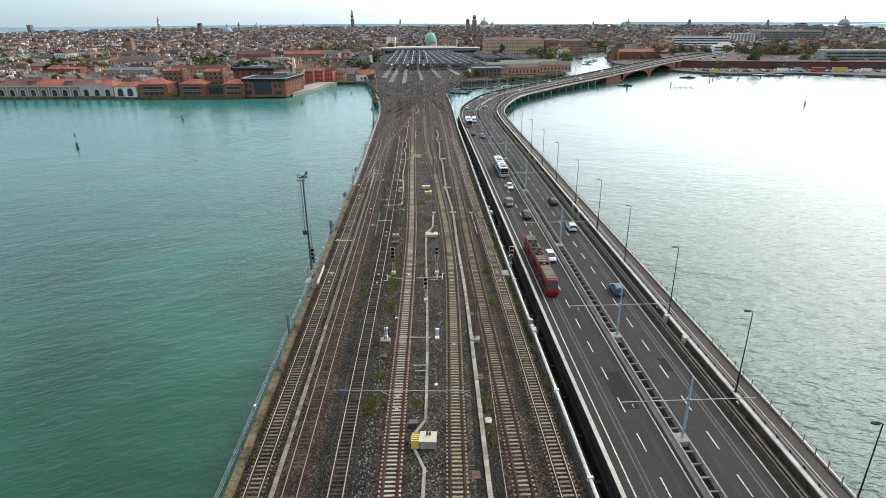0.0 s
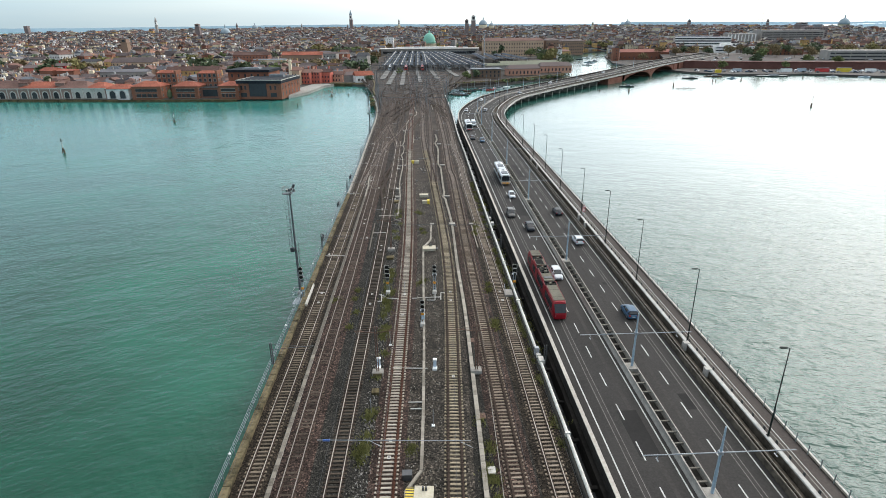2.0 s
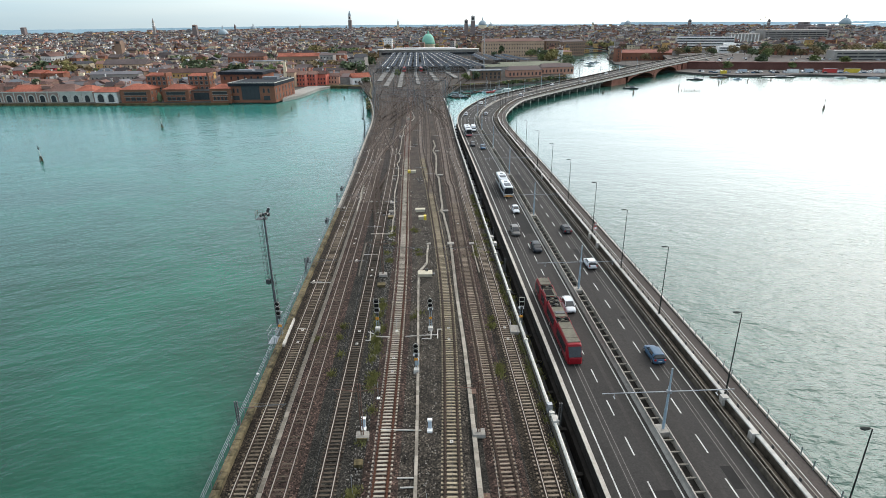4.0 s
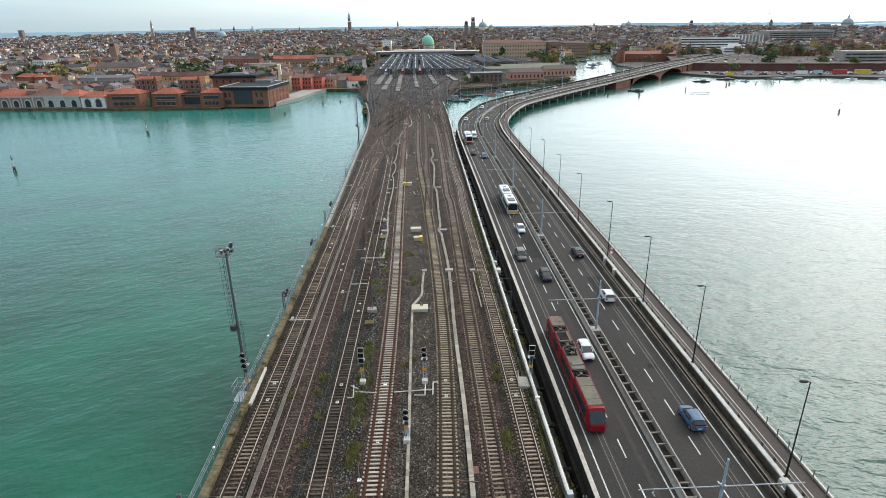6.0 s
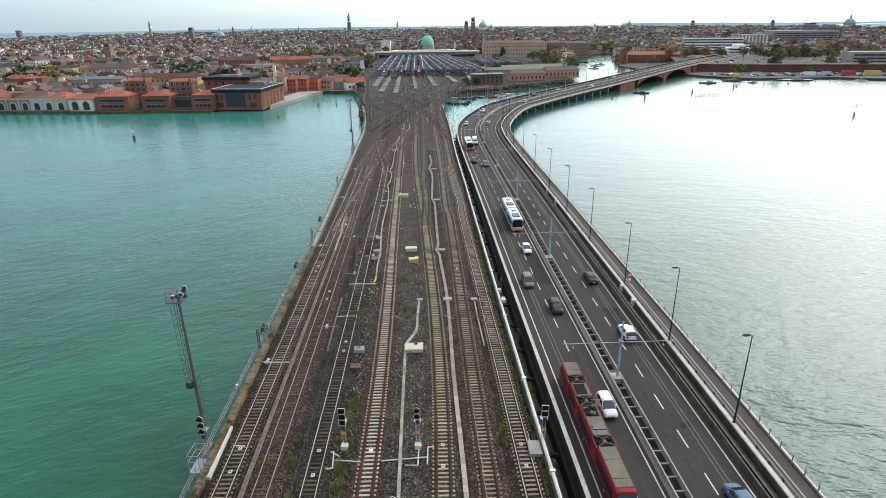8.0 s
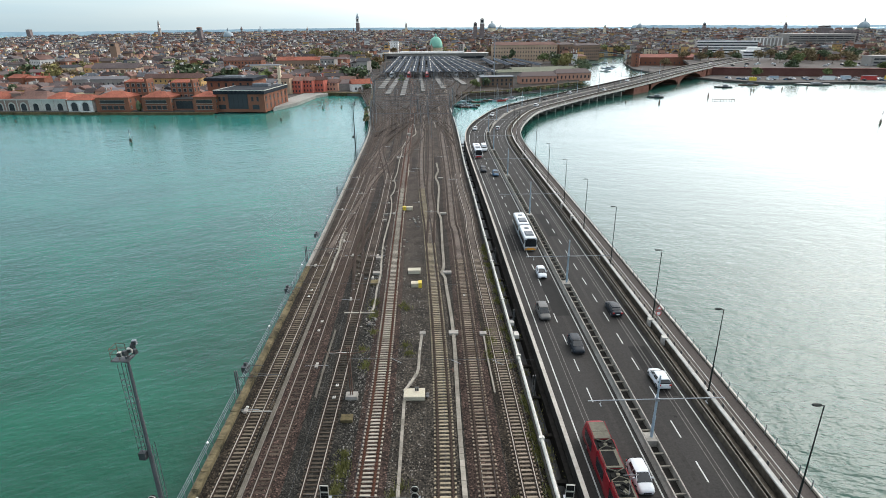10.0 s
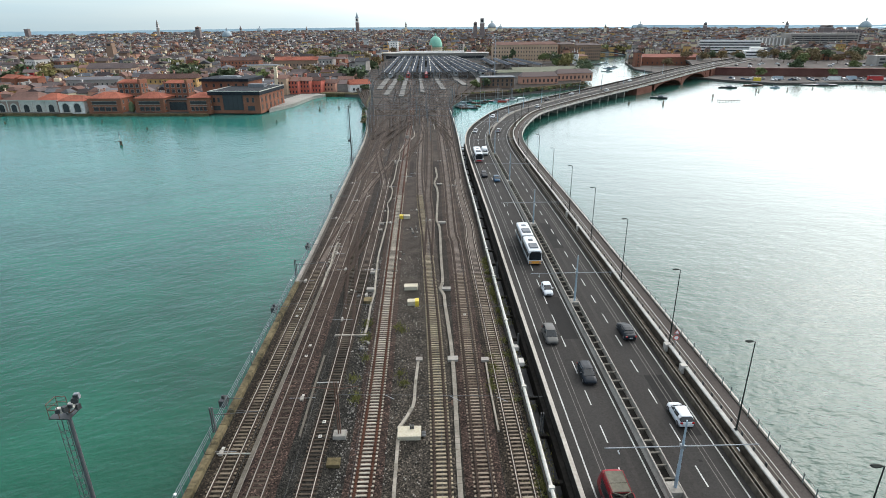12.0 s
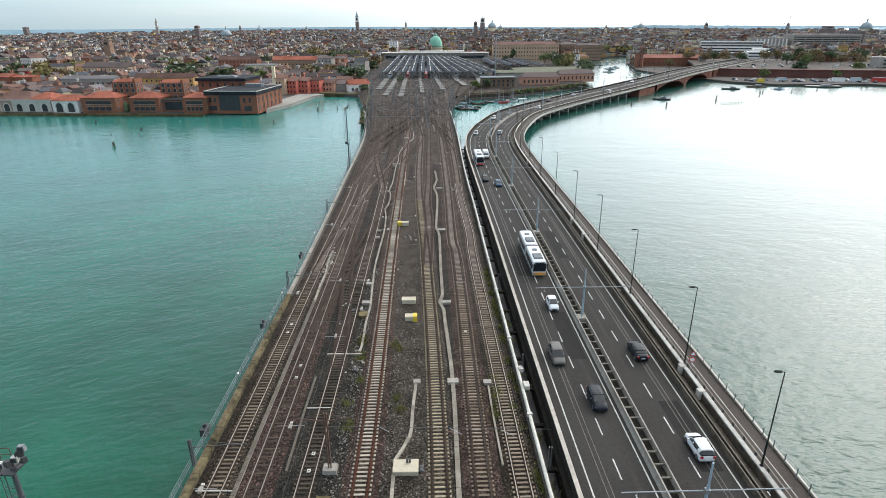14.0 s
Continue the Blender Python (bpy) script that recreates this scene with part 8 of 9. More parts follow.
for _ in range(3600):
    y = r.uniform(45, 175)
    x = -0.02 + x_at("d", y) + r.gauss(-2.75, 0.55) if r.random() < 0.62 else x_at("d", y) + r.uniform(1.9, 6.0)
    k = r.uniform(0.05, 0.15)
    s.box(x, y, -0.31, k, k * r.uniform(0.7, 1.4), k * 0.8, r.uniform(0, 3), 0, 0.7)
tagged(new("rubble", s.mesh("rubble", RUBBLE)), "loose pale stones between the tracks", "stones", "", "stuff")
s = Shape()
PATCH = [("d", -2.9, 58, 70, 9), ("d", -2.7, 84, 106, 14), ("d", 2.6, 60, 62, 2), ("d", 3.2, 104, 106, 2), ("f", 2.2, 88, 92, 5), ("f", 3.0, 130, 141, 7), ("f", -2.5, 50, 66, 9), ("g", 2.2, 80, 175, 70), ("g", 2.0, 60, 120, 26), ("d", -2.9, 58, 112, 9), ("d", -3.2, 96, 112, 8), ("d", -2.6, 118, 150, 8), ("b", 2.2, 84, 110, 4), ("a", 2.9, 97, 98, 2), ("g", 2.5, 60, 100, 9), ("d", 2.9, 128, 150, 4), ("f", 2.4, 101, 106, 3)]
for key, off, y0, y1, n in PATCH:
    for _ in range(n):
        y = r.uniform(y0, y1)
        x = x_at(key, y) + off + r.gauss(0, 0.35)
        for _ in range(130):
            a, q, h = r.uniform(0, 6.28), abs(r.gauss(0, 0.5)), r.uniform(0.15, 0.5)
            bx, by, w = x + q * math.cos(a), y + q * 1.3 * math.sin(a), r.uniform(0.03, 0.08)
            tx, ty = r.gauss(0, 0.15), r.gauss(0, 0.15)
            s.add([(bx - w, by, -0.31), (bx + w, by + w, -0.31), (bx + tx, by + ty, -0.31 + h)], [(0, 1, 2)])
tagged(new("weeds", s.mesh("weeds", WEEDS)), "low green weeds growing in the ballast", "weeds", "", "stuff")

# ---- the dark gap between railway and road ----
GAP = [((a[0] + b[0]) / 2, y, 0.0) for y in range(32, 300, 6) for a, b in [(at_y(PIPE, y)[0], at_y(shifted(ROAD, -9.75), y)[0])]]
# black sheet and near-black walls stand for the shade down in the gap
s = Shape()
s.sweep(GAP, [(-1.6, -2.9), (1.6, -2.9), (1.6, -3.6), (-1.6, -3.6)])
tagged(new("channel_floor", s.mesh("channel_floor", BLACK)), "black sheet standing for the shade between railway and road", "channel", "", "structure")
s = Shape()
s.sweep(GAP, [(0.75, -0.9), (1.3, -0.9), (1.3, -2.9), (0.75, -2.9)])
tagged(new("channel_wall", s.mesh("channel_wall", SHADE_AND_SEAM)), "", "", "", "structure")
beam = Shape().box(0, 0, -1.9, 2.4, 0.5, 0.35).mesh("channel_beam", SHADE_AND_SEAM)
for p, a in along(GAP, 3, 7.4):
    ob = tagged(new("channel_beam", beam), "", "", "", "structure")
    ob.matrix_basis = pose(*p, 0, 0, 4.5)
# ---- vehicles ----
CAR_GLASS = mat("car_glass", (0.008, 0.01, 0.012), (0.02, 0.024, 0.028), 0.08, 0.3, 1.0)
TYRE = mat("tyre_rubber", (0.012, 0.012, 0.012), (0.025, 0.025, 0.025), 0.8, 2.0, 8.0)
RIM = mat("alloy_rim", (0.3, 0.3, 0.31), (0.45, 0.45, 0.46), 0.35, 2.0, 8.0, 0, 0.8)
HEADLIGHT = mat("headlight_glass", (0.16, 0.17, 0.18), (0.36, 0.37, 0.39), 0.15, 2.0, 8.0)
TAIL = mat("tail_light", (0.25, 0.01, 0.01), (0.4, 0.02, 0.02), 0.2, 2.0, 8.0)


def paint(name, c):
    m = mat("paint_" + name, tuple(0.85 * k for k in c), c, 0.3, 0.6, 3.0, spec=0.14)
    m.node_tree.nodes["Principled BSDF"].inputs["Coat Weight"].default_value = 0.0
    return m


PAINTS = {"white": paint("white", (0.58, 0.595, 0.61)), "grey": paint("grey", (0.16, 0.16, 0.165)), "dark": paint("dark", (0.016, 0.020, 0.026)), "blue": paint("blue", (0.03, 0.17, 0.45)), "silver": paint("silver", (0.42, 0.43, 0.45)), "slate": paint("slate", (0.05, 0.10, 0.16)), "warm": paint("warm", (0.12, 0.115, 0.108)), "red": paint("red", (0.26, 0.012, 0.018))}


def ring(y, w, z0, z1, round_=0.12, tilt=0.0):
    """A section across the car: bottom, shoulders drawn in by tilt, rounded top."""
    left = [(-w * 0.96, z0), (-w, z0 + (z1 - z0) * 0.35), (-w + tilt * 0.4, z0 + (z1 - z0) * 0.65), (-w + tilt, z1 - round_), (-w + tilt + round_ * 0.35, z1 - round_ * 0.3), (-w + tilt + round_ * 1.4, z1), (-w * 0.4, z1 + round_ * 0.12)]
    return [(x, y, z) for x, z in left] + [(-x, y, z) for x, z in reversed(left)]


def wheels(t, ys, half, rad=0.32):
    for y in ys:
        for side in (-1, 1):
            w = part("wheel", Shape().tube((side * (half - 0.2), y, rad), (side * half, y, rad), rad, n=16), TYRE, t)
            part("rim", Shape().tube((side * (half - 0.02), y, rad), (side * (half + 0.012), y, rad), rad * 0.62, n=12), RIM, w)


def car(label, m, colour, length=4.2, width=1.76, height=1.5, hatch=True, far=False):
    """Front towards -y."""
    t = thing("car", label, "car", (0, 0, 0), 0, "cars on the bridge")
    t.matrix_basis = m
    L, W, H = length / 2, width / 2, height
    body = Shape()
    loft(body, [ring(-L, W * 0.6, 0.34, 0.58, 0.06, 0.03), ring(-L + 0.08, W * 0.78, 0.26, 0.68, 0.1, 0.05), ring(-L + 0.25, W * 0.92, 0.22, 0.76, 0.14, 0.07), ring(-L + 0.6, W, 0.2, 0.86, 0.16, 0.09), ring(-L + 1.15, W, 0.2, 0.95, 0.16, 0.1), ring(0, W, 0.2, 0.98, 0.14, 0.1),
                ring(L - 0.7, W, 0.2, 1.0, 0.14, 0.1), ring(L - 0.25, W * 0.95, 0.22, 0.98, 0.14, 0.1), ring(L - 0.06, W * 0.86, 0.28, 0.9, 0.12, 0.08), ring(L, W * 0.76, 0.36, 0.8, 0.1, 0.06)])
    part("body", body, colour, t, smooth=True)
    cab = Shape()
    back = L - (0.12 if hatch else 0.7)
    loft(cab, [ring(-L + 0.95, W * 0.86, 0.9, 0.97, 0.02, 0.05), ring(-L + 1.85, W * 0.88, 0.93, H - 0.09, 0.1, 0.12), ring(-L + 2.2, W * 0.93, 0.93, H - 0.03, 0.1, 0.14), ring(0.5, W * 0.93, 0.93, H - 0.04, 0.1, 0.14), ring(back - 0.45, W * 0.9, 0.93, H - 0.12, 0.1, 0.14), ring(back, W * 0.86, 0.93, 1.05, 0.03, 0.08)])
    part("glasshouse", cab, CAR_GLASS, t)
    roof = Shape()
    loft(roof, [[(x * W * k, y, z + dz) for x, z in ((-1, H - 0.07), (-0.93, H - 0.02), (-0.5, H + 0.015), (0.5, H + 0.015), (0.93, H - 0.02), (1, H - 0.07))] for y, k, dz in ((-L + 1.8, 0.72, -0.04), (-L + 2.15, 0.78, 0.0), (0.5, 0.78, 0.0), (back - 0.4, 0.72, -0.06))])
    part("roof", roof, colour, t)
    if far:
        for y in (-L + 0.8, L - 0.75):
            part("axle", Shape().tube((-W, y, 0.32), (W, y, 0.32), 0.32, n=10), TYRE, t)
        return t
    for side in (-1, 1):
        part("pillar", Shape().tube((side * W * 0.85, -L + 1.05, 0.93), (side * W * 0.72, -L + 1.9, H - 0.08), 0.05, n=6), colour, t)
        lens = Shape()
        loft(lens, [[(side * W * x, -L + y, z) for x, y, z in ((0.42, 0.03, 0.5), (0.42, 0.05, 0.62), (0.44, 0.16, 0.645), (0.44, 0.2, 0.5))], [(side * W * x, -L + y, z) for x, y, z in ((0.84, 0.2, 0.54), (0.83, 0.24, 0.68), (0.8, 0.42, 0.73), (0.8, 0.42, 0.54))]])
        part("headlight", lens, HEADLIGHT, t)
        part("tail_light", Shape().box(side * W * 0.74, L - 0.06, 0.7, 0.3, 0.14, 0.2, 0, 0, 0.9), TAIL, t)
        part("mirror", Shape().box(side * (W + 0.06), -L + 1.5, 0.95, 0.2, 0.1, 0.13), colour, t)
    for y0, y1 in ((0.1, 0.2), (back - 0.78, back - 0.36)):   # painted door post and rear quarter
        band = Shape()
        fall = 0.0 if y0 < 0.5 else 0.07
        loft(band, [ring(y, W * 0.93 + 0.012 - k * 0.02, 0.93, H - 0.05 - k, 0.1, 0.14) for y, k in ((y0, 0.0), (y1, fall))])
        part("pillar", band, colour, t)
    if hatch:
        part("rear_window", Shape().add([(-W * 0.62, back - 0.33, H - 0.13), (W * 0.62, back - 0.33, H - 0.13), (W * 0.7, back + 0.02, 1.08), (-W * 0.7, back + 0.02, 1.08), (-W * 0.62, back - 0.4, H - 0.16), (W * 0.62, back - 0.4, H - 0.16), (W * 0.7, back - 0.05, 1.04), (-W * 0.7, back - 0.05, 1.04)], [(3, 2, 1, 0), (0, 1, 5, 4), (1, 2, 6, 5), (2, 3, 7, 6), (3, 0, 4, 7)]), CAR_GLASS, t)
    part("grille", Shape().box(0, -L + 0.03, 0.38, W * 0.9, 0.08, 0.13), BLACK, t)
    part("bumper_intake", Shape().box(0, -L + 0.05, 0.25, W * 1.1, 0.1, 0.08), BLACK, t)
    part("number_plate", Shape().box(0, L - 0.01, 0.55, 0.5, 0.05, 0.11), WHITE, t)
    wheels(t, (-L + 0.8, L - 0.75), W)
    return t


def van(label, m, colour):
    t = thing("van", label, "van", (0, 0, 0), 0, "cars on the bridge")
    t.matrix_basis = m
    body = Shape()
    loft(body, [ring(-2.7, 0.8, 0.35, 0.95, 0.08, 0.05), ring(-2.4, 0.98, 0.25, 1.15, 0.1, 0.06), ring(-1.9, 1.0, 0.25, 1.3, 0.1, 0.08), ring(-1.2, 1.0, 0.25, 2.35, 0.15, 0.12), ring(2.6, 1.0, 0.25, 2.45, 0.15, 0.1), ring(2.7, 0.96, 0.35, 2.35, 0.15, 0.1)])
    part("body", body, colour, t)
    ws = Shape().add([(-0.82, -1.93, 1.34), (0.82, -1.93, 1.34), (0.72, -1.24, 2.22), (-0.72, -1.24, 2.22), (-0.82, -1.9, 1.3), (0.82, -1.9, 1.3), (0.72, -1.2, 2.18), (-0.72, -1.2, 2.18)], [(0, 1, 2, 3), (0, 4, 5, 1), (1, 5, 6, 2), (2, 6, 7, 3), (3, 7, 4, 0)])
    part("windscreen", ws, CAR_GLASS, t)
    for side in (-1, 1):
        part("side_window", Shape().box(side * 0.98, -0.9, 1.3, 0.06, 0.9, 0.6), CAR_GLASS, t)
        part("headlight", Shape().box(side * 0.75, -2.5, 0.85, 0.3, 0.2, 0.2), HEADLIGHT, t)
    part("bumper", Shape().box(0, -2.72, 0.35, 1.7, 0.12, 0.25), BLACK, t)
    wheels(t, (-1.75, 1.7), 1.0, 0.35)


def bus(label, m, joints=1, length=18.0, body_mat=PAINTS["white"], front_mat=ORANGE):
    """A bus of one or two sections, front towards -y."""
    t = thing("bus", label, "bus", (0, 0, 0), 0, "buses on the bridge")
    t.matrix_basis = m
    n = joints + 1
    each = length / n
    for k in range(n):
        y0 = k * each + (0.35 if k else 0)
        y1 = (k + 1) * each - (0.35 if k < n - 1 else 0)
        s = Shape()
        loft(s, [ring(y0, 1.22, 0.35, 2.95, 0.2, 0.05), ring(y0 + 0.15, 1.27, 0.3, 3.05, 0.2, 0.05), ring(y1 - 0.15, 1.27, 0.3, 3.05, 0.2, 0.05), ring(y1, 1.22, 0.35, 2.95, 0.2, 0.05)])
        sec = part("section", s, body_mat, t)
        for side in (-1, 1):
            part("window_band", Shape().box(side * 1.27, (y0 + y1) / 2, 1.25, 0.05, y1 - y0 - 0.9, 1.15), CAR_GLASS, sec)
            part("skirt", Shape().box(side * 1.272, (y0 + y1) / 2, 0.32, 0.04, y1 - y0 - 0.5, 0.4), DARK_STEEL, sec)
        part("roof_unit", Shape().box(0, y0 + (y1 - y0) * 0.3, 3.04, 1.7, 2.4, 0.28, taper=0.9), GREY_ROOF, sec)
        part("hatch", Shape().box(0, y0 + (y1 - y0) * 0.72, 3.04, 0.9, 0.9, 0.12), GREY_ROOF, sec)
        wheels(t, (y0 + 2.2, y1 - 2.2) if k == 0 else (y1 - 2.6,), 1.26, 0.48)
        if k < n - 1:
            b = Shape()
            for q in range(5):
                b.box(0, y1 + 0.07 + q * 0.14, 0.45, 2.36 if q % 2 else 2.2, 0.1, 2.45)
            part("bellows", b, BLACK, t)
    part("windscreen", Shape().box(0, -0.02, 1.15, 2.3, 0.08, 1.45), CAR_GLASS, t)
    part("destination_sign", Shape().box(0, -0.03, 2.62, 1.7, 0.08, 0.26), BLACK, t)
    part("front_panel", Shape().box(0, -0.03, 0.42, 2.3, 0.08, 0.5), front_mat, t)
    for side in (-1, 1):
        part("headlight", Shape().box(side * 0.9, -0.07, 0.62, 0.36, 0.06, 0.2), HEADLIGHT, t)
        part("mirror", Shape().box(side * 1.42, -0.15, 2.1, 0.2, 0.12, 0.5), BLACK, t)
    return t


def tram(m):
    t = thing("tram", "long dark red articulated guided tram with dusty roof", "tram", (0, 0, 0))
    t.matrix_basis = m
    red = paint("tram_red", (0.215, 0.010, 0.016))
    dusty = mat("dusty_tram_roof", (0.085, 0.078, 0.060), (0.165, 0.152, 0.118), 0.85, 0.5, 3.0)
    y = 0.0
    lengths = (6.5, 5.2, 2.6, 3.6)
    for k, q in enumerate(lengths):
        y0, y1 = y, y + q
        y += q + 1.7
        first, last = k == 0, k == len(lengths) - 1
        rings = [ring(y0, 1.1, 0.28, 2.9, 0.16, 0.06), ring(y1, 1.1, 0.28, 2.9, 0.16, 0.06)]
        if first:
            rings = [ring(y0 - 0.5, 0.82, 0.3, 1.1, 0.1, 0.05), ring(y0 - 0.25, 1.02, 0.26, 1.5, 0.15, 0.08), ring(y0 + 0.5, 1.1, 0.26, 2.8, 0.25, 0.1), ring(y0 + 1.0, 1.1, 0.28, 2.9, 0.16, 0.06), rings[1]]
        if last:
            rings = [rings[0], ring(y1 - 1.0, 1.1, 0.28, 2.9, 0.16, 0.06), ring(y1 - 0.5, 1.1, 0.26, 2.8, 0.25, 0.1), ring(y1 + 0.25, 1.02, 0.26, 1.5, 0.15, 0.08), ring(y1 + 0.5, 0.82, 0.3, 1.1, 0.1, 0.05)]
        s = Shape()
        loft(s, rings)
        sec = part("section", s, red, t)
        a, b = y0 + (0.9 if first else 0.02), y1 - (0.9 if last else 0.02)
        part("roof_cover", Shape().box(0, (a + b) / 2, 2.9, 1.86, b - a, 0.1, taper=0.98), dusty, sec)
        for side in (-1, 1):
            part("roof_rail", Shape().box(side * 0.9, (a + b) / 2, 3.0, 0.05, b - a, 0.06), red, sec)
            part("window_band", Shape().box(side * 1.075, (a + b) / 2, 1.1, 0.06, (b - a) * 0.94, 1.2), CAR_GLASS, sec)
        for i in range(int((b - a) / 2.6)):
            part("roof_seam", Shape().box(0, a + 1.1 + i * 2.6, 3.0, 1.7, 0.03, 0.02), SHADE_AND_SEAM, sec)
        if k == 1:
            part("roof_hatch", Shape().box(0.05, a + 1.2, 3.0, 1.5, 0.75, 0.1, taper=0.95), DARK_STEEL, sec)
            part("roof_well", Shape().box(-0.1, b - 1.1, 2.99, 1.5, 1.9, 0.05), MATT_BLACK, sec)
            r = random.Random(3)
            for _ in range(14):
                part("roof_unit", Shape().box(r.uniform(-0.6, 0.5), b - 1.1 + r.uniform(-0.8, 0.8), 3.03, r.uniform(0.12, 0.4), r.uniform(0.1, 0.5), r.uniform(0.08, 0.2), r.uniform(0, 3)), MATT_BLACK if r.random() < 0.6 else dusty, sec)
        if k == 2:
            part("roof_well", Shape().box(-0.15, (a + b) / 2, 2.99, 1.3, (b - a) * 0.8, 0.05), MATT_BLACK, sec)
        if not last:
            joint = part("bellows", Shape().box(0, y1 + 0.85, 0.4, 2.06, 1.68, 2.3), BLACK, t)
            for side in (-1, 1):
                part("joint_skirt", Shape().box(side * 1.06, y1 + 0.85, 0.3, 0.08, 1.72, 2.56), red, joint)
            part("joint_well", Shape().box(0, y1 + 0.85, 2.7, 2.0, 2.3, 0.12), MATT_BLACK, joint)
            cross = Shape()
            for d in (-1, 1):
                cross.tube((-0.8, y1 + 0.85 - 0.75 * d, 3.0), (0, y1 + 0.85 - 0.3 * d, 3.02), 0.045, n=5).tube((0, y1 + 0.85 - 0.3 * d, 3.02), (0.8, y1 + 0.85 - 0.75 * d, 3.0), 0.045, n=5)
                cross.tube((-0.8, y1 + 0.85 - 0.75 * d, 3.0), (-0.8, y1 + 0.85 - 1.05 * d, 2.9), 0.045, n=5).tube((0.8, y1 + 0.85 - 0.75 * d, 3.0), (0.8, y1 + 0.85 - 1.05 * d, 2.9), 0.045, n=5)
            cross.lathe(0, y1 + 0.85, 2.82, [(0.2, 0), (0.2, 0.16), (0.1, 0.18)], 12)
            part("joint_frame", cross, dusty, joint)
            gear = Shape()
            for a_, b_, w_, d_, h_ in ((-0.6, -0.2, 0.3, 0.5, 0.2), (0.55, 0.3, 0.34, 0.4, 0.24), (-0.5, 0.6, 0.4, 0.3, 0.16), (0.6, -0.6, 0.3, 0.3, 0.18)):
                gear.box(a_, y1 + 0.85 + b_, 2.8, w_, d_, h_)
            part("joint_gear", gear, MATT_BLACK, joint)
        if k != 2:
            wheels(t, ((y0 + y1) / 2,), 1.08, 0.36)
    part("windscreen", Shape().add([(-0.86, -0.44, 1.35), (0.86, -0.44, 1.35), (0.92, 0.27, 2.62), (-0.92, 0.27, 2.62), (-0.86, -0.3, 1.3), (0.86, -0.3, 1.3), (0.92, 0.45, 2.55), (-0.92, 0.45, 2.55)], [(0, 1, 2, 3), (0, 4, 5, 1), (1, 5, 6, 2), (2, 6, 7, 3), (3, 7, 4, 0)]), CAR_GLASS, t)
    for side in (-1, 1):
        part("headlight", Shape().box(side * 0.68, -0.42, 0.75, 0.3, 0.14, 0.14), HEADLIGHT, t)
    part("pantograph", Shape().tube((-0.5, 12.2, 3.05), (0, 11.2, 3.4), 0.03).tube((0.5, 12.2, 3.05), (0, 11.2, 3.4), 0.03).tube((0, 11.2, 3.4), (0.9, 13.4, 3.6), 0.03).box(0.9, 13.4, 3.6, 1.5, 0.1, 0.05), DARK_STEEL, t)


def lane(y, off):
    """A pose on the road: towards the camera on the west side, away on the east side."""
    (p, a) = at_y(shifted(ROAD, off), y)
    turn = math.degrees(a) - 90 + (0 if off < 0 else 180)
    return pose(p[0], p[1], p[2] + 0.008, 0, 0, turn)


tram(lane(90.8, -6.4))
car("white compact sport utility car overtaking a tram", lane(107.4, -3.2), PAINTS["white"], 4.3, 1.78, 1.55)
car("dark blue-black car driving in the inner lane", lane(133.3, -3.4), PAINTS["dark"], 4.3, 1.8, 1.5)
car("silver-grey people carrier in the outer lane", lane(143.2, -6.2), PAINTS["warm"], 4.5, 1.82, 1.66)
car("small pale car in the inner lane", lane(158.8, -3.6), PAINTS["white"], 3.8, 1.68, 1.5)
bus("white articulated city bus with an orange front panel", lane(170.6, -3.6), 1, 17.0)
car("dark hatchback near the bend in the outer lane", lane(239.8, -6.6), PAINTS["dark"])
car("dark grey car near the bend", lane(234.6, -3.4), PAINTS["slate"])
bus("white city bus with a dark front approaching round the bend", lane(258.5, -6.4), 0, 12.0, front_mat=RED_PAINT)
van("white delivery van beside a bus", lane(271.5, -3.4), PAINTS["white"])
car("silver car leaving the bend", lane(316, -6.4), PAINTS["silver"])
car("grey car in the bend", lane(358, -5.9), PAINTS["white"])
car("blue-grey hatchback driving towards the city", lane(92.8, 5.2), PAINTS["slate"], 4.3, 1.8, 1.52)
car("white compact car driving towards the city", lane(125.2, 5.3), PAINTS["white"], 4.2, 1.78, 1.5)
car("dark grey saloon driving towards the city", lane(144.8, 5.4), PAINTS["dark"], 4.6, 1.8, 1.42, False)
car("silver car rounding the bend towards the city", lane(317.5, 3.4), PAINTS["silver"])
for y, off, c in ((395, 4, "white"), (425, -5, "dark"), (452, -5, "silver"), (470, 5, "white"), (520, -5, "white")):
    car("small car on the distant curve of the bridge", lane(y, off), PAINTS[c], far=True)

# signs by the walkway lamp
t = thing("road_sign", "red-rimmed warning triangle above a round prohibition sign", "road sign", (*at_y(shifted(ROAD, 10.2), 139.2)[0][:2], 1.1), -8)
part("post", Shape().tube((0, 0, 0), (0, 0, 2.9), 0.04), GALV, t)
tri = Shape()
for r0, y0, slot in ((0.5, -0.05, 0), (0.32, -0.075, 1)):
    pts = [(r0 * math.cos(a), r0 * math.sin(a)) for a in (math.pi / 2, math.pi * 7 / 6, math.pi * 11 / 6)]
    tri.add([(a, y, 2.6 + b) for y in (y0, y0 - 0.02) for a, b in pts], [(0, 1, 2), (5, 4, 3), (0, 3, 4, 1), (1, 4, 5, 2), (2, 5, 3, 0)], slot)
part("triangle", tri, (RED_PAINT, WHITE), t)
part("disc", Shape().tube((0, -0.05, 1.75), (0, -0.08, 1.75), 0.4, n=20).tube((0, -0.08, 1.75), (0, -0.1, 1.75), 0.28, n=20, slot=1), (RED_PAINT, WHITE), t)

# parked cars and vans on the far quay
r = random.Random(23)
far_car = {}
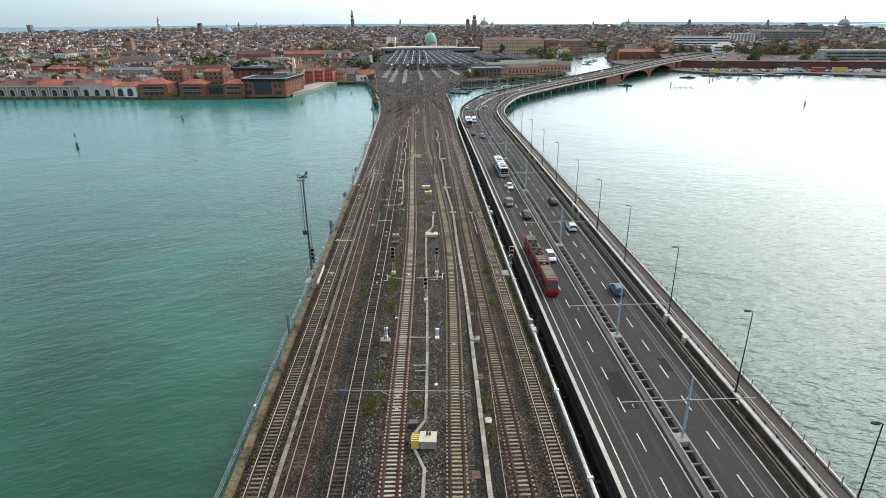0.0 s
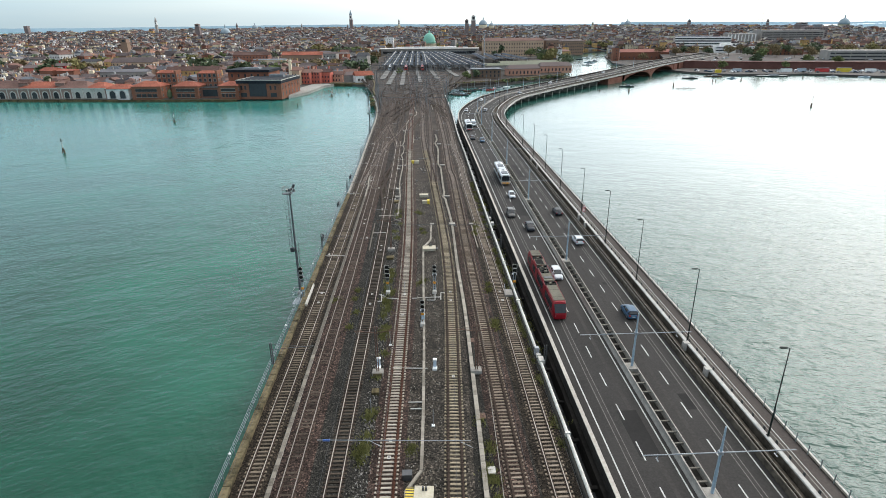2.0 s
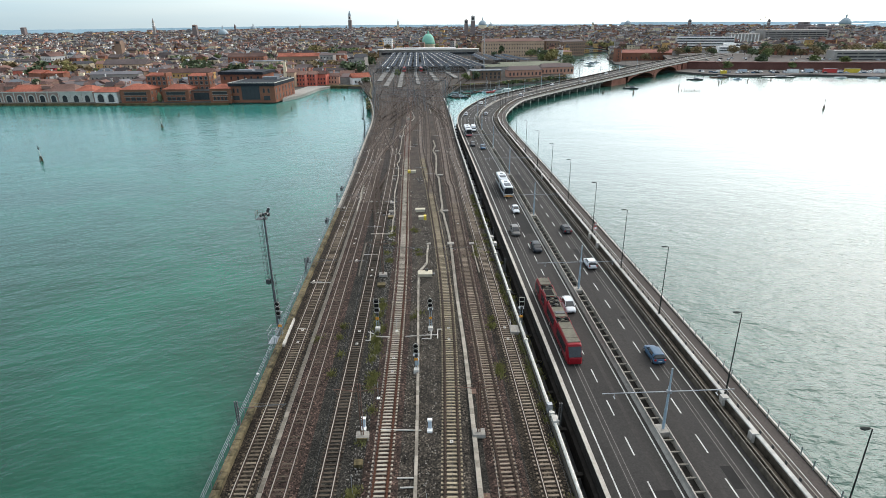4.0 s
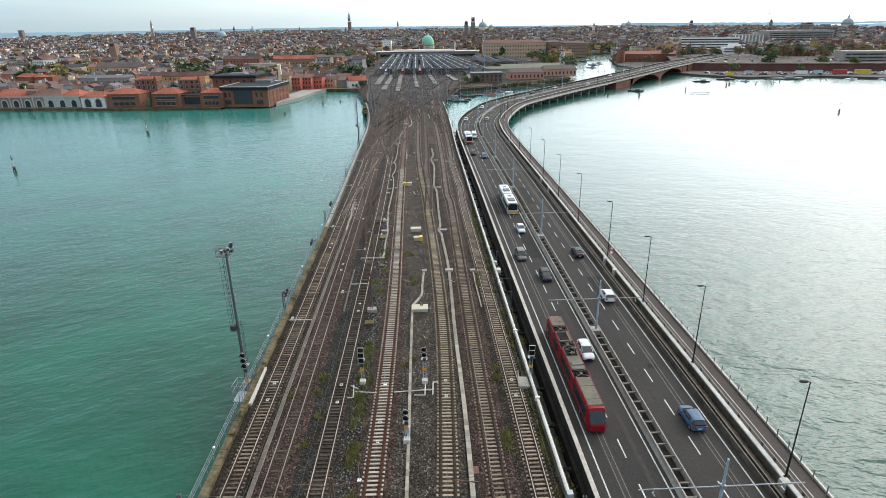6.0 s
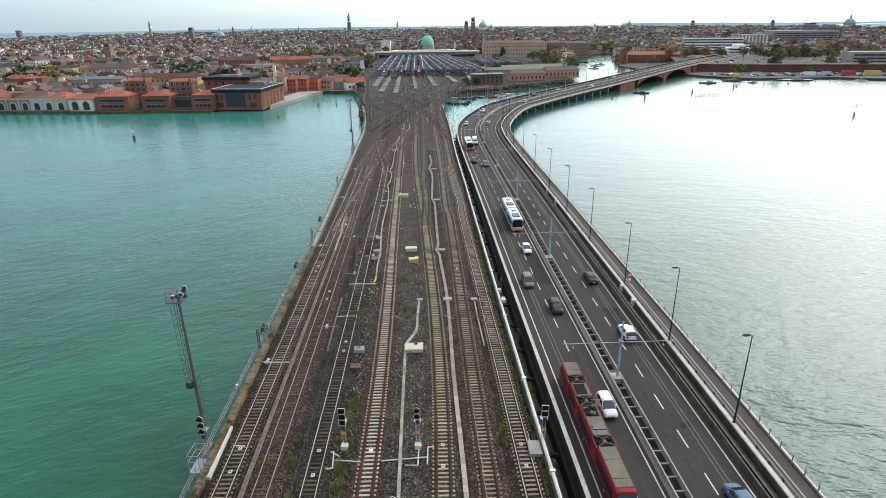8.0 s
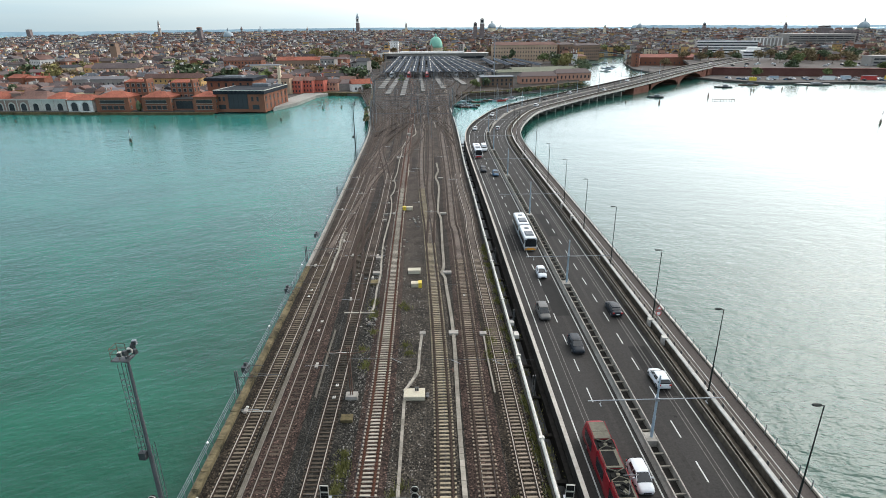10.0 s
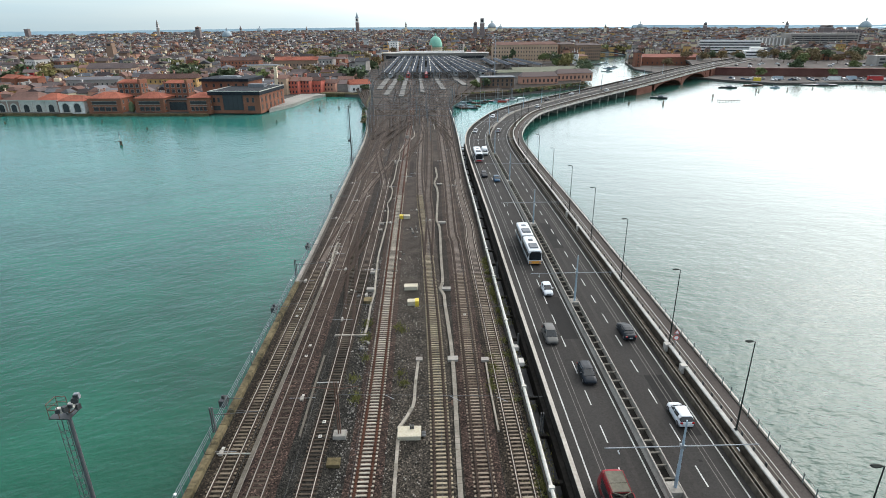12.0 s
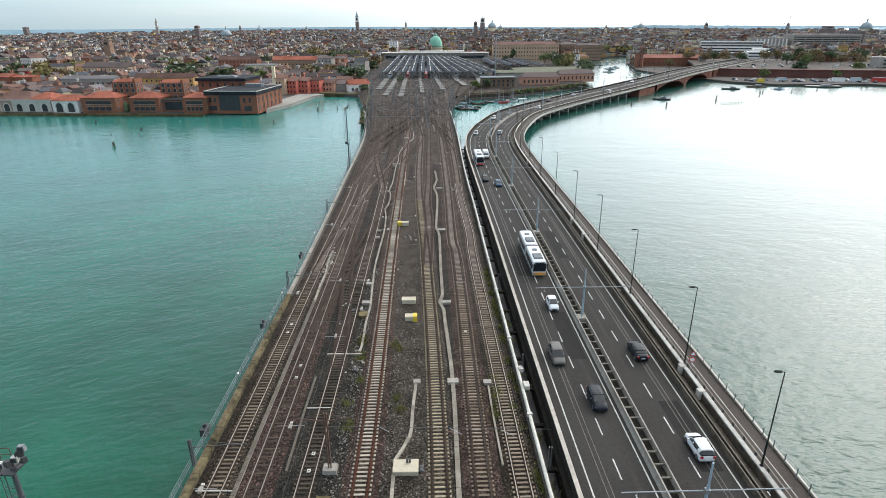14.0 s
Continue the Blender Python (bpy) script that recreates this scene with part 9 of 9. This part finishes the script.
for i in range(104):
    x = 222 + i * 2.5 + r.uniform(-1, 1)
    y = 592 - (x - 222) * 0.10 + r.choice((-12, -4, 5)) + r.uniform(-1, 1)
    key = r.choice(("white", "white", "silver", "dark", "silver", "slate", "white"))
    m = pose(x, y, LAND + 0.005, 0, 0, r.choice((0, 90, 180, 84)) + r.uniform(-4, 4))
    if key not in far_car:
        far_car[key] = car("%s car parked on the far quay" % key, m, PAINTS[key], far=True)
    else:
        copy_thing(far_car[key], m)
for i in range(26):
    copy_thing(far_car["white" if i % 3 else "dark"], pose(228 + i * 7.2 + r.uniform(-3, 3), 672 - i * 1.0 + r.uniform(-25, 22), 4.005, 0, 0, r.uniform(0, 180)))
for x, y, w, h, c in ((300, 578, 9, 3.0, WHITE), (315, 580, 7, 3.0, BLUE_GREY), (331, 575, 11, 3.4, RED_PAINT), (350, 574, 12, 3.6, YELLOW), (372, 571, 8, 3.0, WHITE), (412, 566, 12, 3.2, RED_PAINT), (258, 585, 7, 2.6, BLUE_GREY)):
    t = thing("site_container", "painted metal container on the far quay", "container", (x, y, LAND), -6, "containers on the quay")
    part("box", Shape().box(0, 0, 0, w, 3, h), c, t)
    part("roof_rim", Shape().box(0, 0, h, w + 0.2, 3.2, 0.15), GREY_ROOF, t)
t = thing("mobile_crane", "small yellow quay crane with a slanting jib", "crane", (236, 574, LAND))
part("cab", Shape().box(0, 0, 0, 5, 3, 2.6), YELLOW, t)
part("jib", Shape().tube((1, 0, 2.4), (-9, 0, 11), 0.35, 0.2), RUSTY, t)


# ---- boats and harbour posts ----
def boat(x, y, length, turn, hull, label, cabin=True, mast_h=0.0):
    t = thing("boat", label, "boat", (x, y, WATER), turn, "moored boats")
    w = length * 0.16
    s = Shape()
    rings = []
    for q, k in ((-0.5, 0.75), (-0.2, 1.0), (0.15, 1.0), (0.38, 0.6), (0.5, 0.08)):
        rings.append([(-w * k, q * length, 0.9), (-w * k * 0.7, q * length, -0.3), (w * k * 0.7, q * length, -0.3), (w * k, q * length, 0.9)])
    loft(s, rings)
    part("hull", s, hull, t)
    if cabin:
        part("cabin", Shape().box(0, -length * 0.1, 0.9, w * 1.2, length * 0.3, 1.0, taper=0.85), GREY_ROOF, t)
    if mast_h:
        part("mast", Shape().tube((0, 0, 0.9), (0, 0, mast_h), 0.08, n=6), GALV, t)


r = random.Random(41)
for i in range(15):
    x, y = r.uniform(-8, 8), r.uniform(418, 452)
    boat(x, y, r.uniform(5, 7.5), 90 + r.uniform(-12, 12), r.choice((RUSTY, DARK_STEEL, BLUE_GREY, DARK_STEEL)), "small boat moored in the basin below the yard", r.random() < 0.6, r.choice((0, 0, 7)))
for i in range(14):
    x = r.uniform(14, 34)
    y = 446 + (x - 14) * 0.75 + r.uniform(0, 10)
    boat(x, y, r.uniform(6, 9), 100 + r.uniform(-25, 25), r.choice((WHITE, DARK_STEEL, BLUE_GREY, RED_PAINT)), "small boat moored beside the bridge", r.random() < 0.6, r.choice((0, 8)))
for x, y, l, a, c in ((196, 534, 13, 80, DARK_STEEL), (222, 550, 15, 88, RUSTY), (231, 533, 7, 85, BLUE_GREY), (273, 551, 27, 87, DARK_STEEL), (320, 540, 9, 80, WHITE), (345, 536, 9, 70, BLUE_GREY), (125, 470, 11, 78, DARK_STEEL), (384, 510, 12, 80, DARK_STEEL), (368, 462, 8, 85, DARK_STEEL), (386, 462, 8, 85, DARK_STEEL),
                      (150, 800, 10, 60, DARK_STEEL), (165, 830, 12, 50, WHITE), (150, 740, 14, 40, BLUE_GREY), (160, 760, 12, 45, WHITE), (140, 700, 12, 60, WHITE)):
    boat(x, y, l, a, c, "work boat lying off the quay")


def dolphin(x, y):
    """Three leaning piles tied at the head, with a slim marker pole and a dark top mark."""
    t = thing("channel_post", "dark tripod of mooring piles with a slim black-topped marker", "channel marker", (x, y, WATER), 0, "channel markers")
    for k in range(3):
        a = 2.1 * k
        part("timber", Shape().tube((0.75 * math.cos(a), 0.75 * math.sin(a), -1.5), (0.22 * math.cos(a), 0.22 * math.sin(a), 1.9), 0.2, 0.18, 8), BARK, t)
    part("band", Shape().tube((0, 0, 1.35), (0, 0, 1.65), 0.5, 0.5, 10), DARK_STEEL, t)
    part("marker_pole", Shape().tube((0, 0, 1.4), (0, 0, 4.6), 0.09, 0.07, 6), WHITE_METAL, t)
    part("top_mark", Shape().lathe(0, 0, 4.4, [(0.1, 0), (0.38, 0.25), (0.38, 0.5), (0.1, 0.75)], 8).lathe(0, 0, 5.3, [(0.1, 0), (0.3, 0.2), (0.3, 0.4), (0.1, 0.6)], 8), DARK_STEEL, t)


def mooring_pile(x, y, h, label="dark mooring piles bound together in the lagoon"):
    h *= 0.66
    t = thing("mooring_pile", label, "mooring pile", (x, y, WATER), 0, "mooring piles")
    for k in range(3):
        a = 2.1 * k + 0.4
        part("timber", Shape().tube((0.55 * math.cos(a), 0.55 * math.sin(a), -1.5), (0.2 * math.cos(a), 0.2 * math.sin(a), h), 0.2, 0.17, 8), BARK, t)
    part("band", Shape().tube((0, 0, h * 0.7), (0, 0, h * 0.7 + 0.2), 0.36, 0.36, 8), DARK_STEEL, t)


for x, y in ((-151.3, 307.6), (-161.5, 233.7), (-91.8, 415.9), (203.7, 360)):
    dolphin(x, y)
for x, y, h in ((-161, 346.5, 2.2), (-81.2, 420.7, 2.4), (-197, 367.5, 2.2), (-153.4, 371, 1.8), (-103, 369, 2.2), (-248, 364, 2.0), (-117, 372, 1.6),
                (160.6, 470, 4.2), (118.7, 439, 3.6), (98.4, 442, 2.6), (201.7, 499, 4.0), (206.9, 506, 2.6), (230.6, 513, 3.4), (293, 535, 3.0), (302, 543, 3.4), (255, 525, 2.4), (340, 520, 3.0)):
    mooring_pile(x, y, h)
t = thing("pile_fence", "row of thin stakes with a rail standing in the lagoon", "fence", (0, 0, 0))
for k in range(9):
    part("stake", Shape().tube((156.6 + k * 1.8, 452.2, WATER - 1), (156.6 + k * 1.8, 452.2, WATER + 1.3 + 0.5 * (k % 2)), 0.14, n=6), BARK, t)
part("rail", Shape().box(163.8, 452.2, WATER + 0.5, 14.6, 0.16, 0.2), BARK, t)
for x, y in ((-10, 404), (-6, 396), (-2, 412), (5, 430), (16, 440), (24, 447), (-12, 420)):
    t = thing("harbour_pole", "thin pale harbour pole in the basin", "pole", (x, y, WATER), 0, "harbour poles")
    part("pole", Shape().tube((0, 0, -1), (0, 0, 12), 0.13, 0.09, 6), GALV, t)
    part("band", Shape().tube((0, 0, 8), (0, 0, 8.8), 0.16, 0.16, 6), DARK_STEEL, t)
